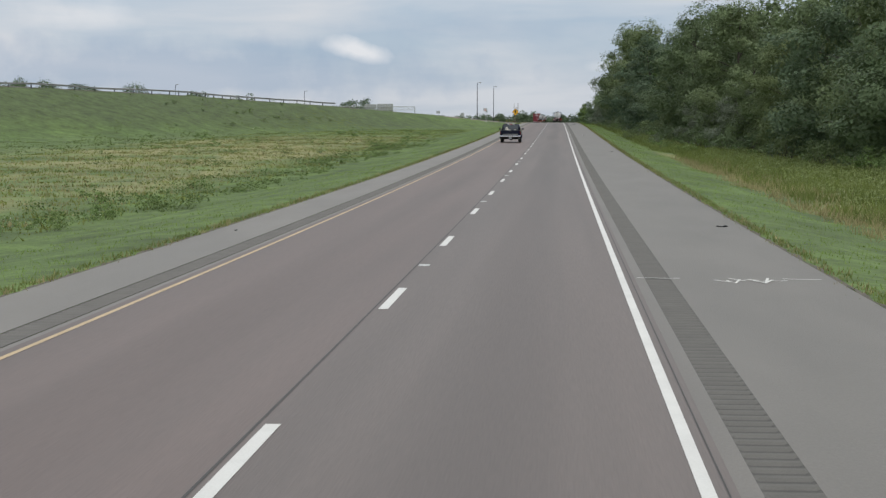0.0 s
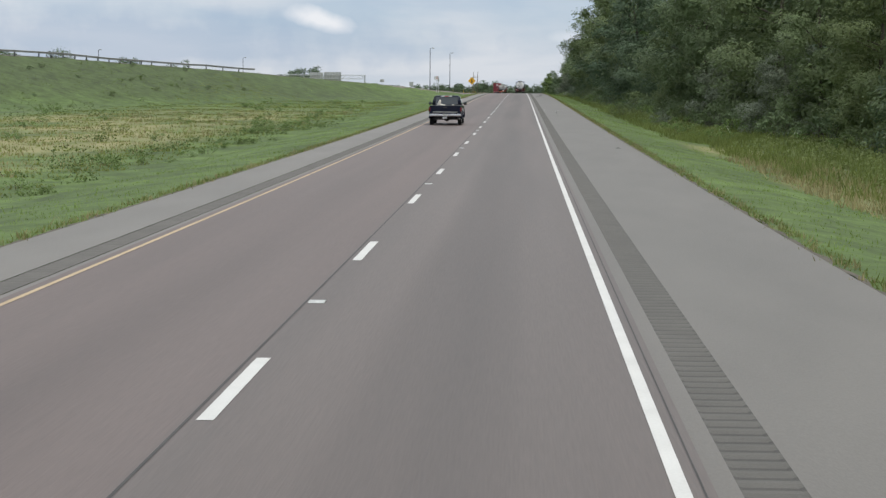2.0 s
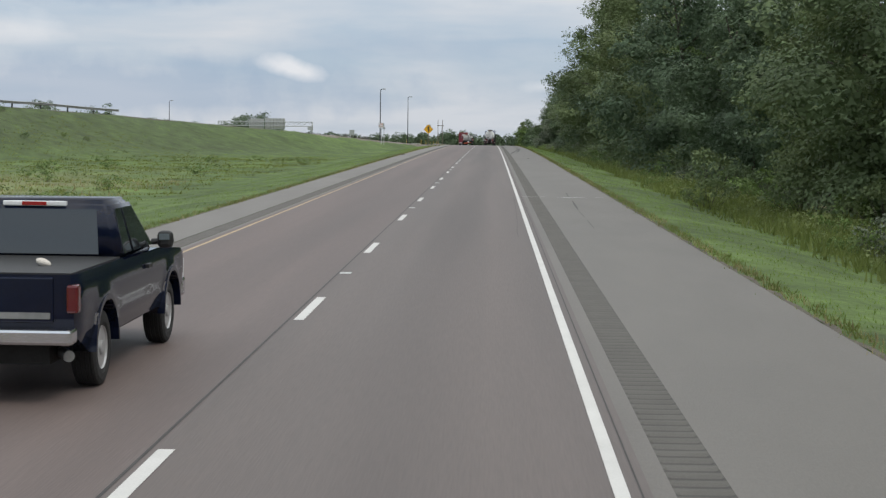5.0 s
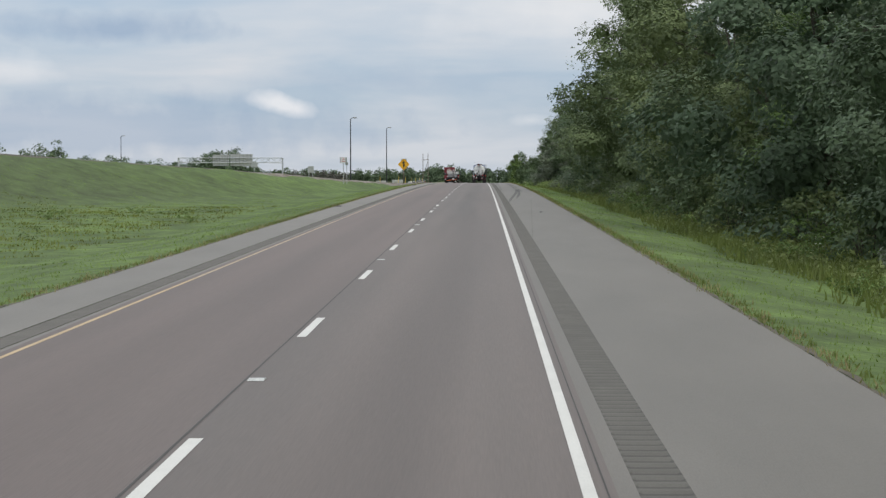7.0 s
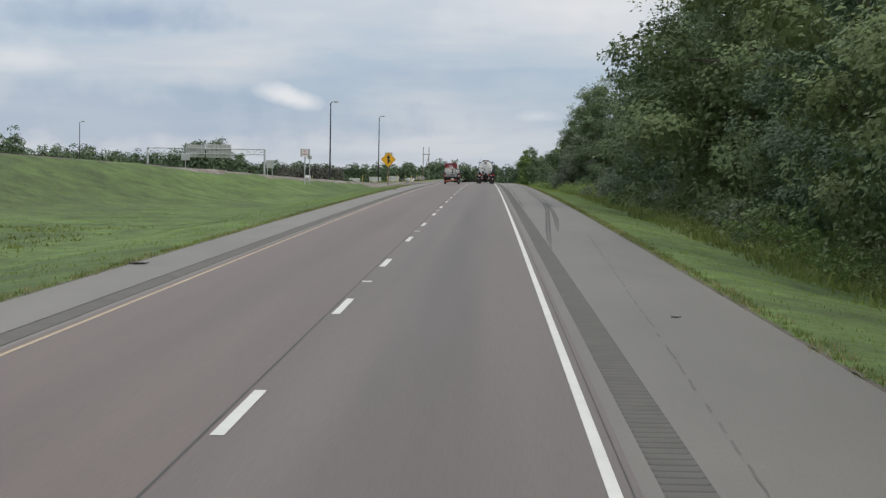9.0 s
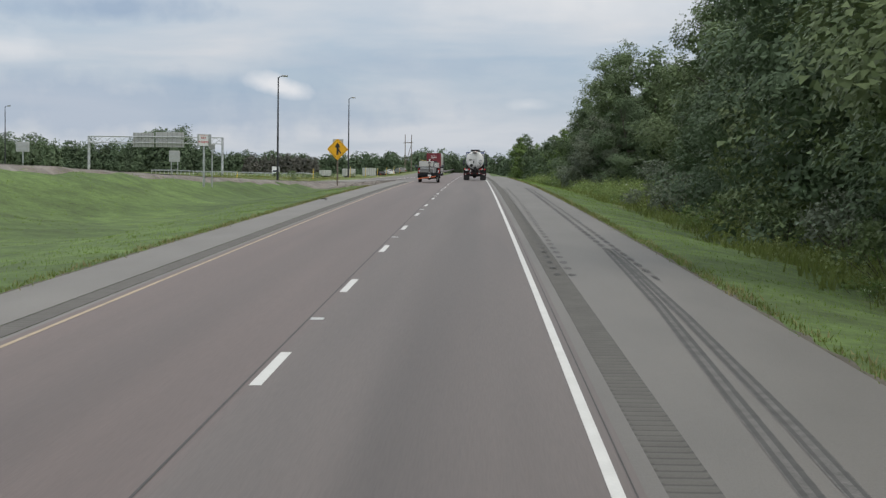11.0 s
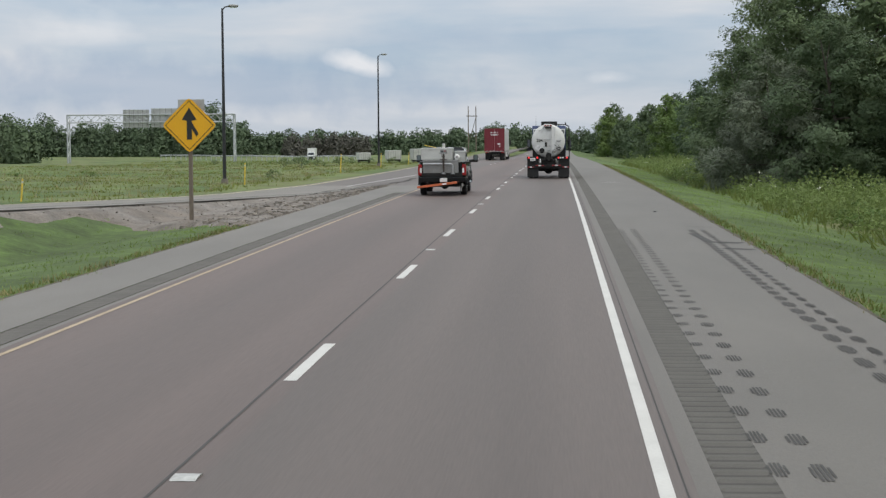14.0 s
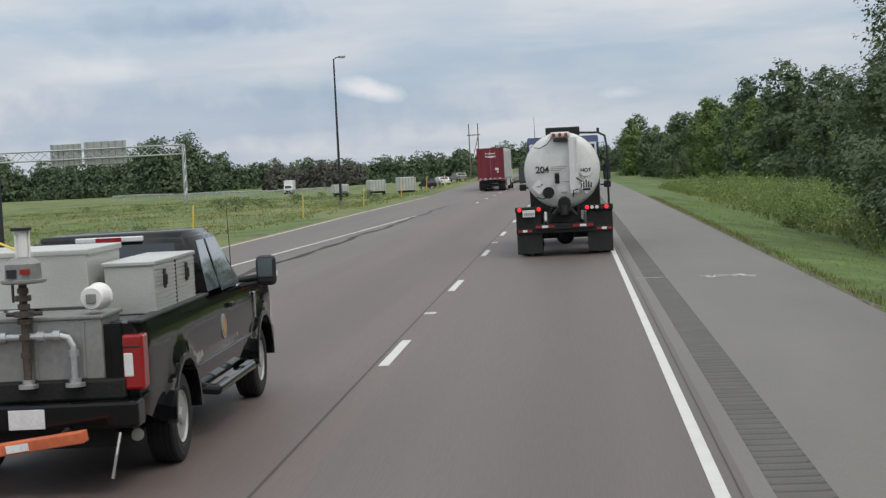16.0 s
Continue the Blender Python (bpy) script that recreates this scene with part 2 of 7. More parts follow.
def meadow():
    """Grass with tan dry patches in the hollow on the left and beside the woods."""
    m = material("meadow", (0.092, 0.141, 0.034), 0.95, vary=0.24, scale=0.2, fine=5, bump=1.0, second=(0.07, 0.111, 0.0256), patch=0.14, patch_scale=0.11)
    n, l = m.node_tree.nodes, m.node_tree.links
    b = n["Principled BSDF"]
    green = b.inputs["Base Color"].links[0].from_socket
    geo = n.new("ShaderNodeTexCoord")
    xyz = n.new("ShaderNodeSeparateXYZ")
    l.new(geo.outputs["Object"], xyz.inputs[0])

    def calc(op, a, c):
        q = n.new("ShaderNodeMath")
        q.operation, q.use_clamp = op, op != "ADD"
        for slot, v in ((0, a), (1, c)):
            if hasattr(v, "links"):
                l.new(v, q.inputs[slot])
            else:
                q.inputs[slot].default_value = v
        return q.outputs[0]

    def calc2(op, a, c):
        q = calc(op, a, c)
        q.node.use_clamp = False
        return q

    def span(src, lo, hi):
        r = n.new("ShaderNodeMapRange")
        r.interpolation_type = "SMOOTHSTEP"
        r.inputs["From Min"].default_value, r.inputs["From Max"].default_value = lo, hi
        l.new(src, r.inputs["Value"])
        return r.outputs[0]

    t = n.new("ShaderNodeTexNoise")
    t.inputs["Scale"].default_value, t.inputs["Detail"].default_value = 0.09, 7
    t.inputs["Roughness"].default_value = 0.62
    squash = n.new("ShaderNodeMapping")
    squash.inputs["Scale"].default_value = (1.0, 0.45, 1.0)
    l.new(geo.outputs["Object"], squash.inputs[0]), l.new(squash.outputs[0], t.inputs["Vector"])
    dry = span(t.outputs[0], 0.37, 0.64)
    left = calc("MULTIPLY", span(xyz.outputs[0], -19, -25), span(xyz.outputs[0], -62, -42))
    left = calc("MULTIPLY", left, span(xyz.outputs[1], 300, 190))
    right = calc("MULTIPLY", calc("MULTIPLY", span(xyz.outputs[0], 9.5, 11.0), span(xyz.outputs[0], 16.0, 13.0)), calc("MULTIPLY", span(xyz.outputs[1], 150, 110), 0.75))
    right2 = calc("MULTIPLY", span(xyz.outputs[0], 8.5, 10.5), calc("MULTIPLY", span(t.outputs[0], 0.5, 0.62), 0.8))
    far = calc("MULTIPLY", calc("MULTIPLY", span(xyz.outputs[1], 455, 490), span(xyz.outputs[0], -9, -12)), 0.4)
    mask = calc("MULTIPLY", dry, calc("MAXIMUM", calc("MAXIMUM", left, far), calc("MAXIMUM", right, right2)))
    x = n.new("ShaderNodeMix")
    x.data_type = "RGBA"
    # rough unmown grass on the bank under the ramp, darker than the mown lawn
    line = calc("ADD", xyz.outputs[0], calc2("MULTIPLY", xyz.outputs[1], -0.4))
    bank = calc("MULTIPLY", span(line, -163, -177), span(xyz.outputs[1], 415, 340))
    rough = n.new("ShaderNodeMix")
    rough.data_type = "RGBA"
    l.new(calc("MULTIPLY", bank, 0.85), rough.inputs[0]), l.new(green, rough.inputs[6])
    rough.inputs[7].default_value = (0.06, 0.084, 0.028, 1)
    # tussocks: lighter and darker tufts a pace or two across
    tuft = n.new("ShaderNodeTexNoise")
    tuft.inputs["Scale"].default_value, tuft.inputs["Detail"].default_value, tuft.inputs["Roughness"].default_value = 0.55, 9, 0.72
    l.new(geo.outputs["Object"], tuft.inputs["Vector"])
    level = n.new("ShaderNodeMapRange")
    for slot, value in (("From Min", 0.34), ("From Max", 0.66), ("To Min", 0.55), ("To Max", 1.4)):
        level.inputs[slot].default_value = value
    l.new(tuft.outputs[0], level.inputs["Value"])
    gray = n.new("ShaderNodeCombineColor")
    for s in range(3):
        l.new(level.outputs[0], gray.inputs[s])
    tufted = n.new("ShaderNodeMix")
    tufted.data_type, tufted.blend_type = "RGBA", "MULTIPLY"
    tufted.inputs[0].default_value = 1.0
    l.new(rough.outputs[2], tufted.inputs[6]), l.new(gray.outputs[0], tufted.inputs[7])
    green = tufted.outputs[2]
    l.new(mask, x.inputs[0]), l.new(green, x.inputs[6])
    x.inputs[7].default_value = (0.26, 0.238, 0.105, 1)
    l.new(x.outputs[2], b.inputs["Base Color"])
    return m


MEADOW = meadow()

# ---------------------------------------------------------------- plan
CURVE = (0.19393559, -0.32250458, 0.0626547)
RISE = (4.75788308, -2.51874945, 0.22271576)
EDGE_L, EDGE_R = -7.75, 5.33
RAMP_Y = (-400, 100, 240, 255, 298, 326, 355, 378, 402, 424, 443, 458, 470, 485, 530, 600)
RAMP_X = (-351, -151, -95, -89, -72, -60, -49, -40, -30.2, -22.4, -17.2, -13.9, -9.6, -7.95, -7.3, -7.0)
RAMP_Z = (8.9, 8.9, 8.9, 8.8, 8.2, 7.4, 6.7, 5.9, 5.1, 4.3, 3.72, 3.42, 3.32, 3.28, 3.2, 2.9)


def road_x(y):
    u = np.clip(y, 0, 800) / 300
    return CURVE[0] * u**2 + CURVE[1] * u**3 + CURVE[2] * u**4


def road_z(y):
    y = np.asarray(y, float)
    u = np.clip(y, 0, 500) / 300
    z = RISE[0] * u**2 + RISE[1] * u**3 + RISE[2] * u**4
    d = np.clip(y - 500, 0, 200)
    e = np.maximum(y - 700, 0)
    return z - 0.002 * d - 1.8e-5 * d * d - 0.0092 * 80 * (1 - np.exp(-e / 80))


def ramp_edge(y):
    return np.interp(y, RAMP_Y, RAMP_X) + road_x(y)


def ramp_top(y):
    return np.interp(y, RAMP_Y, RAMP_Z)


def smooth(a, b, x):
    t = np.clip((x - a) / (b - a), 0, 1)
    return t * t * (3 - 2 * t)


def lumps(x, y, s, seed=0.0):
    return (np.sin(x * s * 1.3 + seed + 1.7 * np.sin(y * s * 0.7 + seed)) + np.sin(y * s * 1.1 - seed * 2 + 1.3 * np.sin(x * s * 0.9))) * 0.5


def height(x, y):
    """The ground's height, under the pavements too."""
    x, y = np.asarray(x, float), np.asarray(y, float)
    rz, u = road_z(y), x - road_x(y)
    # right of the road: a verge that falls into a shallow ditch
    right = rz - 0.03 - 0.95 * smooth(EDGE_R, EDGE_R + 6.5, u) - 0.35 * smooth(12, 40, u)
    # left: lawn, hollow, and the bank that carries the ramp
    e, top = ramp_edge(y), ramp_top(y)
    gap = np.maximum(EDGE_L + road_x(y) - e, 0)
    depth = np.minimum(1.25, gap * np.interp(y, (415, 440), (0.05, 0.072)))
    hollow = rz - 0.03 - depth * smooth(0, np.interp(y, (415, 440), (9, 6.2)), EDGE_L - u)
    bank = top - 0.1 - np.maximum(x - e - np.interp(y, (410, 432), (1.4, 0.7)), 0) / 3.2
    k = np.interp(y, (390, 436), (0.5, 0.07))
    mixed = np.logaddexp(hollow / k, bank / k) * k
    mixed = np.where(y > 462, np.minimum(mixed, np.maximum(rz, top) - 0.03), mixed)
    blend = smooth(0, 2.5, EDGE_L - u)
    left = (rz - 0.03) * (1 - blend) + mixed * blend
    field = rz - 0.85 + 0.25 * lumps(x, y, 0.05)
    behind = np.maximum(field, top - 0.12 - np.maximum((e - 8.2) - x, 0) / 5)
    left = np.where(x < e, np.where(x > e - 8.0, top - 0.14, behind), left)
    z = np.where(u > 0, right, left)
    off = np.maximum(u - EDGE_R - 0.5, EDGE_L - 0.5 - u)
    free = smooth(0, 4, off) * np.where(x > e, np.interp(y, (405, 435), (1.0, 0.35)), 1.0) * np.where((x < e + 0.4) & (x > e - 7.2), 0.0, 1.0)
    z = z + free * (0.09 * lumps(x, y, 0.9, 2.0) + 0.12 * lumps(x, y, 0.23, 5.0))
    under = (u > EDGE_L + 0.05) & (u < EDGE_R - 0.05)
    under |= (x > e - 4.9) & (x < e - 0.1) & (y >= 470)
    return np.where(under, rz - 0.3, z)


def part(name, bm, mat, parent=None, label="", smooth_shade=False):
    mesh = bpy.data.meshes.new(name)
    bm.normal_update()
    bm.to_mesh(mesh)
    bm.free()
    ob = new(name, mesh)
    mesh.materials.append(mat)
    if smooth_shade:
        mesh.shade_smooth()
    if parent:
        ob.parent = parent
    if label:
        tagged(ob, label)
    return ob


def raw(name, verts, faces, mat, parent=None, label="", smooth_shade=False):
    mesh = bpy.data.meshes.new(name)
    mesh.from_pydata([tuple(map(float, v)) for v in verts], [], [tuple(map(int, f)) for f in faces])
    ob = new(name, mesh)
    mesh.materials.append(mat)
    if smooth_shade:
        mesh.shade_smooth()
    if parent:
        ob.parent = parent
    if label:
        tagged(ob, label)
    return ob


def thing(name, label, category, m=None, group="", kind=""):
    ob = new(name)
    if m is not None:
        ob.matrix_world = m
    return tagged(ob, label, category, group, kind)


def sheet(name, xs, ys, zfun, mat, **more):
    """A grid over lines of x (a function of y, or numbers) and y."""
    rows = []
    for y in ys:
        x = np.array([f(y) if callable(f) else f for f in xs], float)
        rows.append(np.stack([x, np.full(len(x), y), zfun(x, np.full(len(x), y))], 1))
    n = len(xs)
    v = np.concatenate(rows)
    f = [(r * n + c, r * n + c + 1, (r + 1) * n + c + 1, (r + 1) * n + c) for r in range(len(ys) - 1) for c in range(n - 1)]
    return raw(name, v, f, mat, **more)


def strip(name, u0, u1, y0, y1, mat, up=0.0, step=4.0, skirt=0.0, parent=None, label="", cols=1):
    """A ribbon of pavement or paint that follows the road between two offsets."""
    ys = np.linspace(y0, y1, max(2, int((y1 - y0) / step) + 1))
    us = list(np.linspace(u0, u1, cols + 1))
    drop = [0.0] * len(us)
    if skirt:
        us, drop = [us[0] - 0.04] + us + [us[-1] + 0.04], [skirt] + drop + [skirt]
    v = [(u + road_x(y), y, road_z(y) + up - d) for y in ys for u, d in zip(us, drop)]
    n = len(us)
    f = [(r * n + c, r * n + c + 1, (r + 1) * n + c + 1, (r + 1) * n + c) for r in range(len(ys) - 1) for c in range(n - 1)]
    return raw(name, v, f, mat, parent, label)


# ---------------------------------------------------------------- ground


def stony(x, y):
    """How far the gravel has won over the grass, 0 to 1."""
    e = ramp_edge(y)
    front = np.interp(x, (-18, -13.5, -11.3, -9.4, -7.7), (454.5, 451.5, 448.6, 445.6, 444.4)) + 0.5 * lumps(x, y, 2.1, 3.0)
    band = smooth(1.7, 0.9, x - e + 0.35 * lumps(x, y, 1.4, 6.0)) * smooth(398, 410, y)
    return np.maximum(band, smooth(-0.6, 0.6, y - front)) * (x > e - 0.4)


def turf(x, y):
    """The soil sheet: it dips under the gravel."""
    x, y = np.asarray(x, float), np.asarray(y, float)
    return height(x, y) - 0.3 * smooth(0.7, 1.0, stony(x, y)) * ((y < 490) & (x < road_x(y) + EDGE_L))


near = list(np.arange(-120, 435, 3.0)) + list(np.arange(435, 480, 1.0)) + list(np.arange(480, 600, 3.0)) + list(np.arange(600, 1000, 12.0)) + [1000, 1100, 1300, 1700, 2400, 4000]
gx = [-3000, -1500, -800, -500, -350] + list(np.arange(-260, -120, 14.0)) + list(np.arange(-120, -24, 3.0)) + list(np.arange(-24, -9, 1.2)) + [-8.6, -8.15, -7.85, -7.75, -7.6] \
    + [-4, 0, 3] + [5.2, 5.33, 5.45, 5.8, 6.3] + list(np.arange(7, 16, 1.0)) + list(np.arange(16, 60, 4.0)) + [60, 80, 120, 200, 400, 900, 2000, 3500]
lines_x = [(lambda y, a=a: a + float(road_x(y)) * (abs(a) < 60)) for a in gx]
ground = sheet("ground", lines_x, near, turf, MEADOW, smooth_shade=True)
tagged(ground, "rolling roadside meadow of green and tan grass", "ground", kind="structure")

Y0, Y1 = -60.0, 1148.0
road = strip("road", -5.75, 1.95, Y0, Y1, LANE, cols=8, skirt=0.1)
tagged(road, "two lanes of smooth grey-brown asphalt with worn wheel tracks", "road", kind="structure")


def shoulder(us, hole, y0, y1, end, mat, label):
    """Pavement beside the lanes, open where the milled band lies."""
    ys = np.arange(y0, y1 + 1, 4.0)
    n = len(us)
    v = [(u + road_x(y), y, road_z(y) - (0.25 if c in (0, n - 1) else 0.004)) for y in ys for c, u in enumerate(us)]
    f = []
    for r in range(len(ys) - 1):
        for c in range(n - 1):
            if c == hole and -20 <= ys[r] < end:
                continue
            f.append((r * n + c, r * n + c + 1, (r + 1) * n + c + 1, (r + 1) * n + c))
    o = raw("shoulder", v, f, mat)
    return tagged(o, label, "shoulder", kind="structure")


shoulder_r = shoulder([1.9, 1.95, 2.12, 2.56, 3.5, 4.5, EDGE_R, EDGE_R + 0.05], 2, Y0, Y1, 640, SHOULDER, "wide grey asphalt shoulder beside a grass verge")
shoulder_l = shoulder([EDGE_L - 0.05, EDGE_L, -7.0, -6.32, -5.86, -5.75, -5.7], 3, Y0, 484, 472, SHOULDER_OLD, "narrow grey asphalt shoulder beside the median lawn")


tagged(strip("merge_lane", EDGE_L, -5.75, 484, Y1, MERGE, up=-0.004, cols=3, skirt=0.1), "brown-grey asphalt where the ramp joins as a third lane", "road", kind="structure")


def rumble(u0, u1, y0, y1, parent, grooves, ridges):
    """A band of milled grooves across the shoulder, one every 29 centimetres, each dying out at its ends."""
    pitch = 0.29
    n = int((y1 - y0) / pitch)
    shape = ((0.0, 0.0), (0.09, 0.25), (0.145, 1.0), (0.2, 0.85))
    cols = ((u0, 0.0), (u0 + 0.035, 0.8), (u1 - 0.035, 0.8), (u1, 0.0))
    k = np.arange(n * len(shape))
    y = y0 + (k // len(shape)) * pitch + np.array([a for a, h in shape])[k % len(shape)]
    deep = np.array([h for a, h in shape])[k % len(shape)] * 0.016
    x, z = road_x(y), road_z(y)
    v = np.concatenate([np.stack([x + u, y, z - 0.004 - deep * w], 1)[:, None] for u, w in cols], 1).reshape(-1, 3)
    c = len(cols)
    f = [(r * c + q, r * c + q + 1, (r + 1) * c + q + 1, (r + 1) * c + q) for r in range(len(k) - 1) for q in range(c - 1)]
    o = raw("rumble_strip", v, f, grooves, parent, "milled rumble grooves with shade and dirt put into their colour")
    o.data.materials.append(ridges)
    # deep faces keep the dark colour as painted shade, the rest take the ridge tone
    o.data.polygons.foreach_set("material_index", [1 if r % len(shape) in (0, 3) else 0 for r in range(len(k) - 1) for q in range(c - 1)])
    return o


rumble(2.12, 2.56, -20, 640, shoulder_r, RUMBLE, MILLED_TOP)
rumble(-6.3, -5.88, -20, 472.2, shoulder_l, MILLED_TOP, MILLED_OLD)
strip("edge_line", 1.67, 1.785, Y0, Y1, WHITE_LINE, up=0.004, parent=road, label="solid white edge line")
strip("edge_line", -5.605, -5.525, Y0, 232, YELLOW_LINE, up=0.004, parent=road, label="faded yellow edge line")
strip("edge_line", -5.605, -5.53, 232, 478, YELLOW_WORN, up=0.004, parent=road, label="pale worn yellow edge line")
strip("joint", -1.985, -1.955, Y0, 700, SEAL, up=0.003, parent=road, label="dark tarred joint between the lanes")
strip("joint", 1.868, 1.883, Y0, 700, SEAL, up=0.003, parent=road, label="dark tarred joint beside the edge line")
dash_mesh = None
for k in range(-4, 75):
    y = k * 12.192
    if dash_mesh is None:
        d = raw("lane_dash", [(-0.07, 0, 0), (0.07, 0, 0), (0.07, 1.525, 0), (0.07, 3.05, 0), (-0.07, 3.05, 0), (-0.07, 1.525, 0)], [(0, 1, 2, 5), (5, 2, 3, 4)], WHITE_LINE, road)
        dash_mesh = d.data
    else:
        d = new("lane_dash", dash_mesh)
        d.parent = road
    z0, z1 = float(road_z(y)), float(road_z(y + 3.05))
    d.matrix_world = pose(float(road_x(y)) - 1.83, y, z0 + 0.005, math.degrees(math.atan2(z1 - z0, 3.05)), 0, 0)

# the ramp that comes down the bank and joins as a third lane
ramp_ys = list(np.arange(60, 1150, 4.0))


def ramp_surface(x, y):
    side = np.array([0.3] + [0.0] * (len(x) - 2) + [0.3])
    return np.maximum(ramp_top(y), np.where(y > 455, road_z(y) + 0.0, -99)) - 0.006 - side


def ramp_right(y):
    return min(float(ramp_edge(y)), float(road_x(y)) + EDGE_L + 0.03)


def ramp_left(y):
    return float(np.interp(y, (60, 440, 470, 484, 502, 548, 700, 850), (-6.4, -5.4, -4.7, -4.5, -4.5, -4.9, -5.3, -0.6))) + float(ramp_edge(y))


ramp_road = sheet("ramp", [lambda y: ramp_left(y) - 0.05, ramp_left, lambda y: (ramp_left(y) * 2 + ramp_right(y)) / 3, lambda y: (ramp_left(y) + 2 * ramp_right(y)) / 3, ramp_right, lambda y: ramp_right(y) + 0.05], [y for y in ramp_ys if y <= 484], ramp_surface, RAMP_ASPHALT)
tagged(ramp_road, "grey asphalt entry ramp that comes down the grassy bank", "ramp", kind="structure")
third_lane = sheet("ramp", [lambda y: ramp_left(y) - 0.05, ramp_left, lambda y: (ramp_left(y) * 2 + ramp_right(y)) / 3, lambda y: (ramp_left(y) + 2 * ramp_right(y)) / 3, ramp_right, lambda y: ramp_right(y) + 0.05], [y for y in ramp_ys if y >= 484], ramp_surface, MERGE)
tagged(third_lane, "brown-grey asphalt of the added lane beside the median grass", "ramp", kind="structure")

# ---------------------------------------------------------------- small builders


def box(bm, x0, x1, y0, y1, z0, z1, bevel=0.0, m=None):
    g = bmesh.ops.create_cube(bm, size=1.0)
    vs = g["verts"]
    bmesh.ops.transform(bm, verts=vs, matrix=Matrix.Translation(((x0 + x1) / 2, (y0 + y1) / 2, (z0 + z1) / 2)) @ Matrix.Diagonal((x1 - x0, y1 - y0, z1 - z0, 1)))
    if bevel:
        es = list({e for v in vs for e in v.link_edges})
        r = bmesh.ops.bevel(bm, geom=es, offset=bevel, segments=2, affect="EDGES", profile=0.5)
        vs = r["verts"]
    if m is not None:
        bmesh.ops.transform(bm, verts=list(vs), matrix=m)
    return bm


def tube(bm, a, b, r0, r1=None, seg=12):
    a, b = Vector(a), Vector(b)
    d = b - a
    m = Matrix.Translation((a + b) / 2) @ d.to_track_quat("Z", "Y").to_matrix().to_4x4()
    bmesh.ops.create_cone(bm, cap_ends=True, segments=seg, radius1=r0, radius2=r0 if r1 is None else r1, depth=d.length, matrix=m)
    return bm


def bent(bm, points, r, seg=10):
    for a, b in zip(points, points[1:]):
        tube(bm, a, b, r, seg=seg)
    for p in points[1:-1]:
        bmesh.ops.create_uvsphere(bm, u_segments=seg, v_segments=6, radius=r, matrix=Matrix.Translation(p))
    return bm


def lathe(bm, profile, axis="X", seg=28, at=(0, 0, 0)):
    """Turns (along, radius) pairs about an axis through at."""
    rings = []
    for s, r in profile:
        ring = []
        for k in range(seg):
            a = 2 * math.pi * k / seg
            c, d = r * math.cos(a), r * math.sin(a)
            p = {"X": (s, c, d), "Y": (c, s, d), "Z": (c, d, s)}[axis]
            ring.append(bm.verts.new((p[0] + at[0], p[1] + at[1], p[2] + at[2])))
        rings.append(ring)
    for a, b in zip(rings, rings[1:]):
        for k in range(seg):
            bm.faces.new((a[k], a[(k + 1) % seg], b[(k + 1) % seg], b[k]))
    for ring in (rings[0], rings[-1]):
        bm.faces.new(ring)
    bmesh.ops.recalc_face_normals(bm, faces=bm.faces)
    return bm


def prism(bm, outline, x0, x1, bevel=0.0, squeeze=None):
    """A side outline of (y, z) pairs made solid between x0 and x1; squeeze gives the share of the width at a height."""
    f = squeeze or (lambda z: 1.0)
    a = [bm.verts.new((x0 * f(z), y, z)) for y, z in outline]
    b = [bm.verts.new((x1 * f(z), y, z)) for y, z in outline]
    n = len(outline)
    faces = [bm.faces.new(a[::-1]), bm.faces.new(b)]
    for k in range(n):
        faces.append(bm.faces.new((a[k], a[(k + 1) % n], b[(k + 1) % n], b[k])))
    bmesh.ops.recalc_face_normals(bm, faces=faces)
    if bevel:
        es = [e for e in bm.edges if len(e.link_faces) == 2 and e.calc_face_angle(0) > 0.6]
        bmesh.ops.bevel(bm, geom=es, offset=bevel, segments=2, affect="EDGES", clamp_overlap=True)
    return bm


def panel(bm, corners, thick=0.012):
    """A thin slab on four or more corners, raised along its normal."""
    v = [Vector(c) for c in corners]
    nrm = (v[1] - v[0]).cross(v[2] - v[0]).normalized() * thick
    a = [bm.verts.new(p) for p in v]
    b = [bm.verts.new(p + nrm) for p in v]
    n = len(v)
    fs = [bm.faces.new(a[::-1]), bm.faces.new(b)]
    for k in range(n):
        fs.append(bm.faces.new((a[k], a[(k + 1) % n], b[(k + 1) % n], b[k])))
    bmesh.ops.recalc_face_normals(bm, faces=fs)
    return bm


def B():
    return bmesh.new()


def arch(cy, cz, r, n=9):
    return [(cy + r * math.cos(math.pi * (1 - k / (n - 1))), cz + r * math.sin(math.pi * (1 - k / (n - 1)))) for k in range(n)]


def lettering(name, words, size, m, mat, parent, label=""):
    c = bpy.data.curves.new(name, "FONT")
    c.body, c.size, c.align_x, c.align_y, c.extrude, c.offset = words, size, "CENTER", "CENTER", 0.002, size * 0.025
    tmp = bpy.data.objects.new(name, c)
    scene.collection.objects.link(tmp)
    mesh = bpy.data.meshes.new_from_object(tmp.evaluated_get(bpy.context.evaluated_depsgraph_get()))
    bpy.data.objects.remove(tmp)
    ob = new(name, mesh)
    mesh.materials.clear()
    mesh.materials.append(mat)
    ob.parent = parent
    ob.matrix_local = m
    if label:
        tagged(ob, label)
    return ob


STEEL = material("galvanised_steel", (0.5, 0.51, 0.52), 0.45, 0.8, vary=0.1, scale=2, fine=30)
CHROME = material("chrome", (0.7, 0.7, 0.72), 0.15, 1.0, vary=0.03)
ALU = material("diamond_plate", (0.6, 0.595, 0.565), 0.38, 0.45, vary=0.06, scale=1.5, fine=60, bump=0.0)


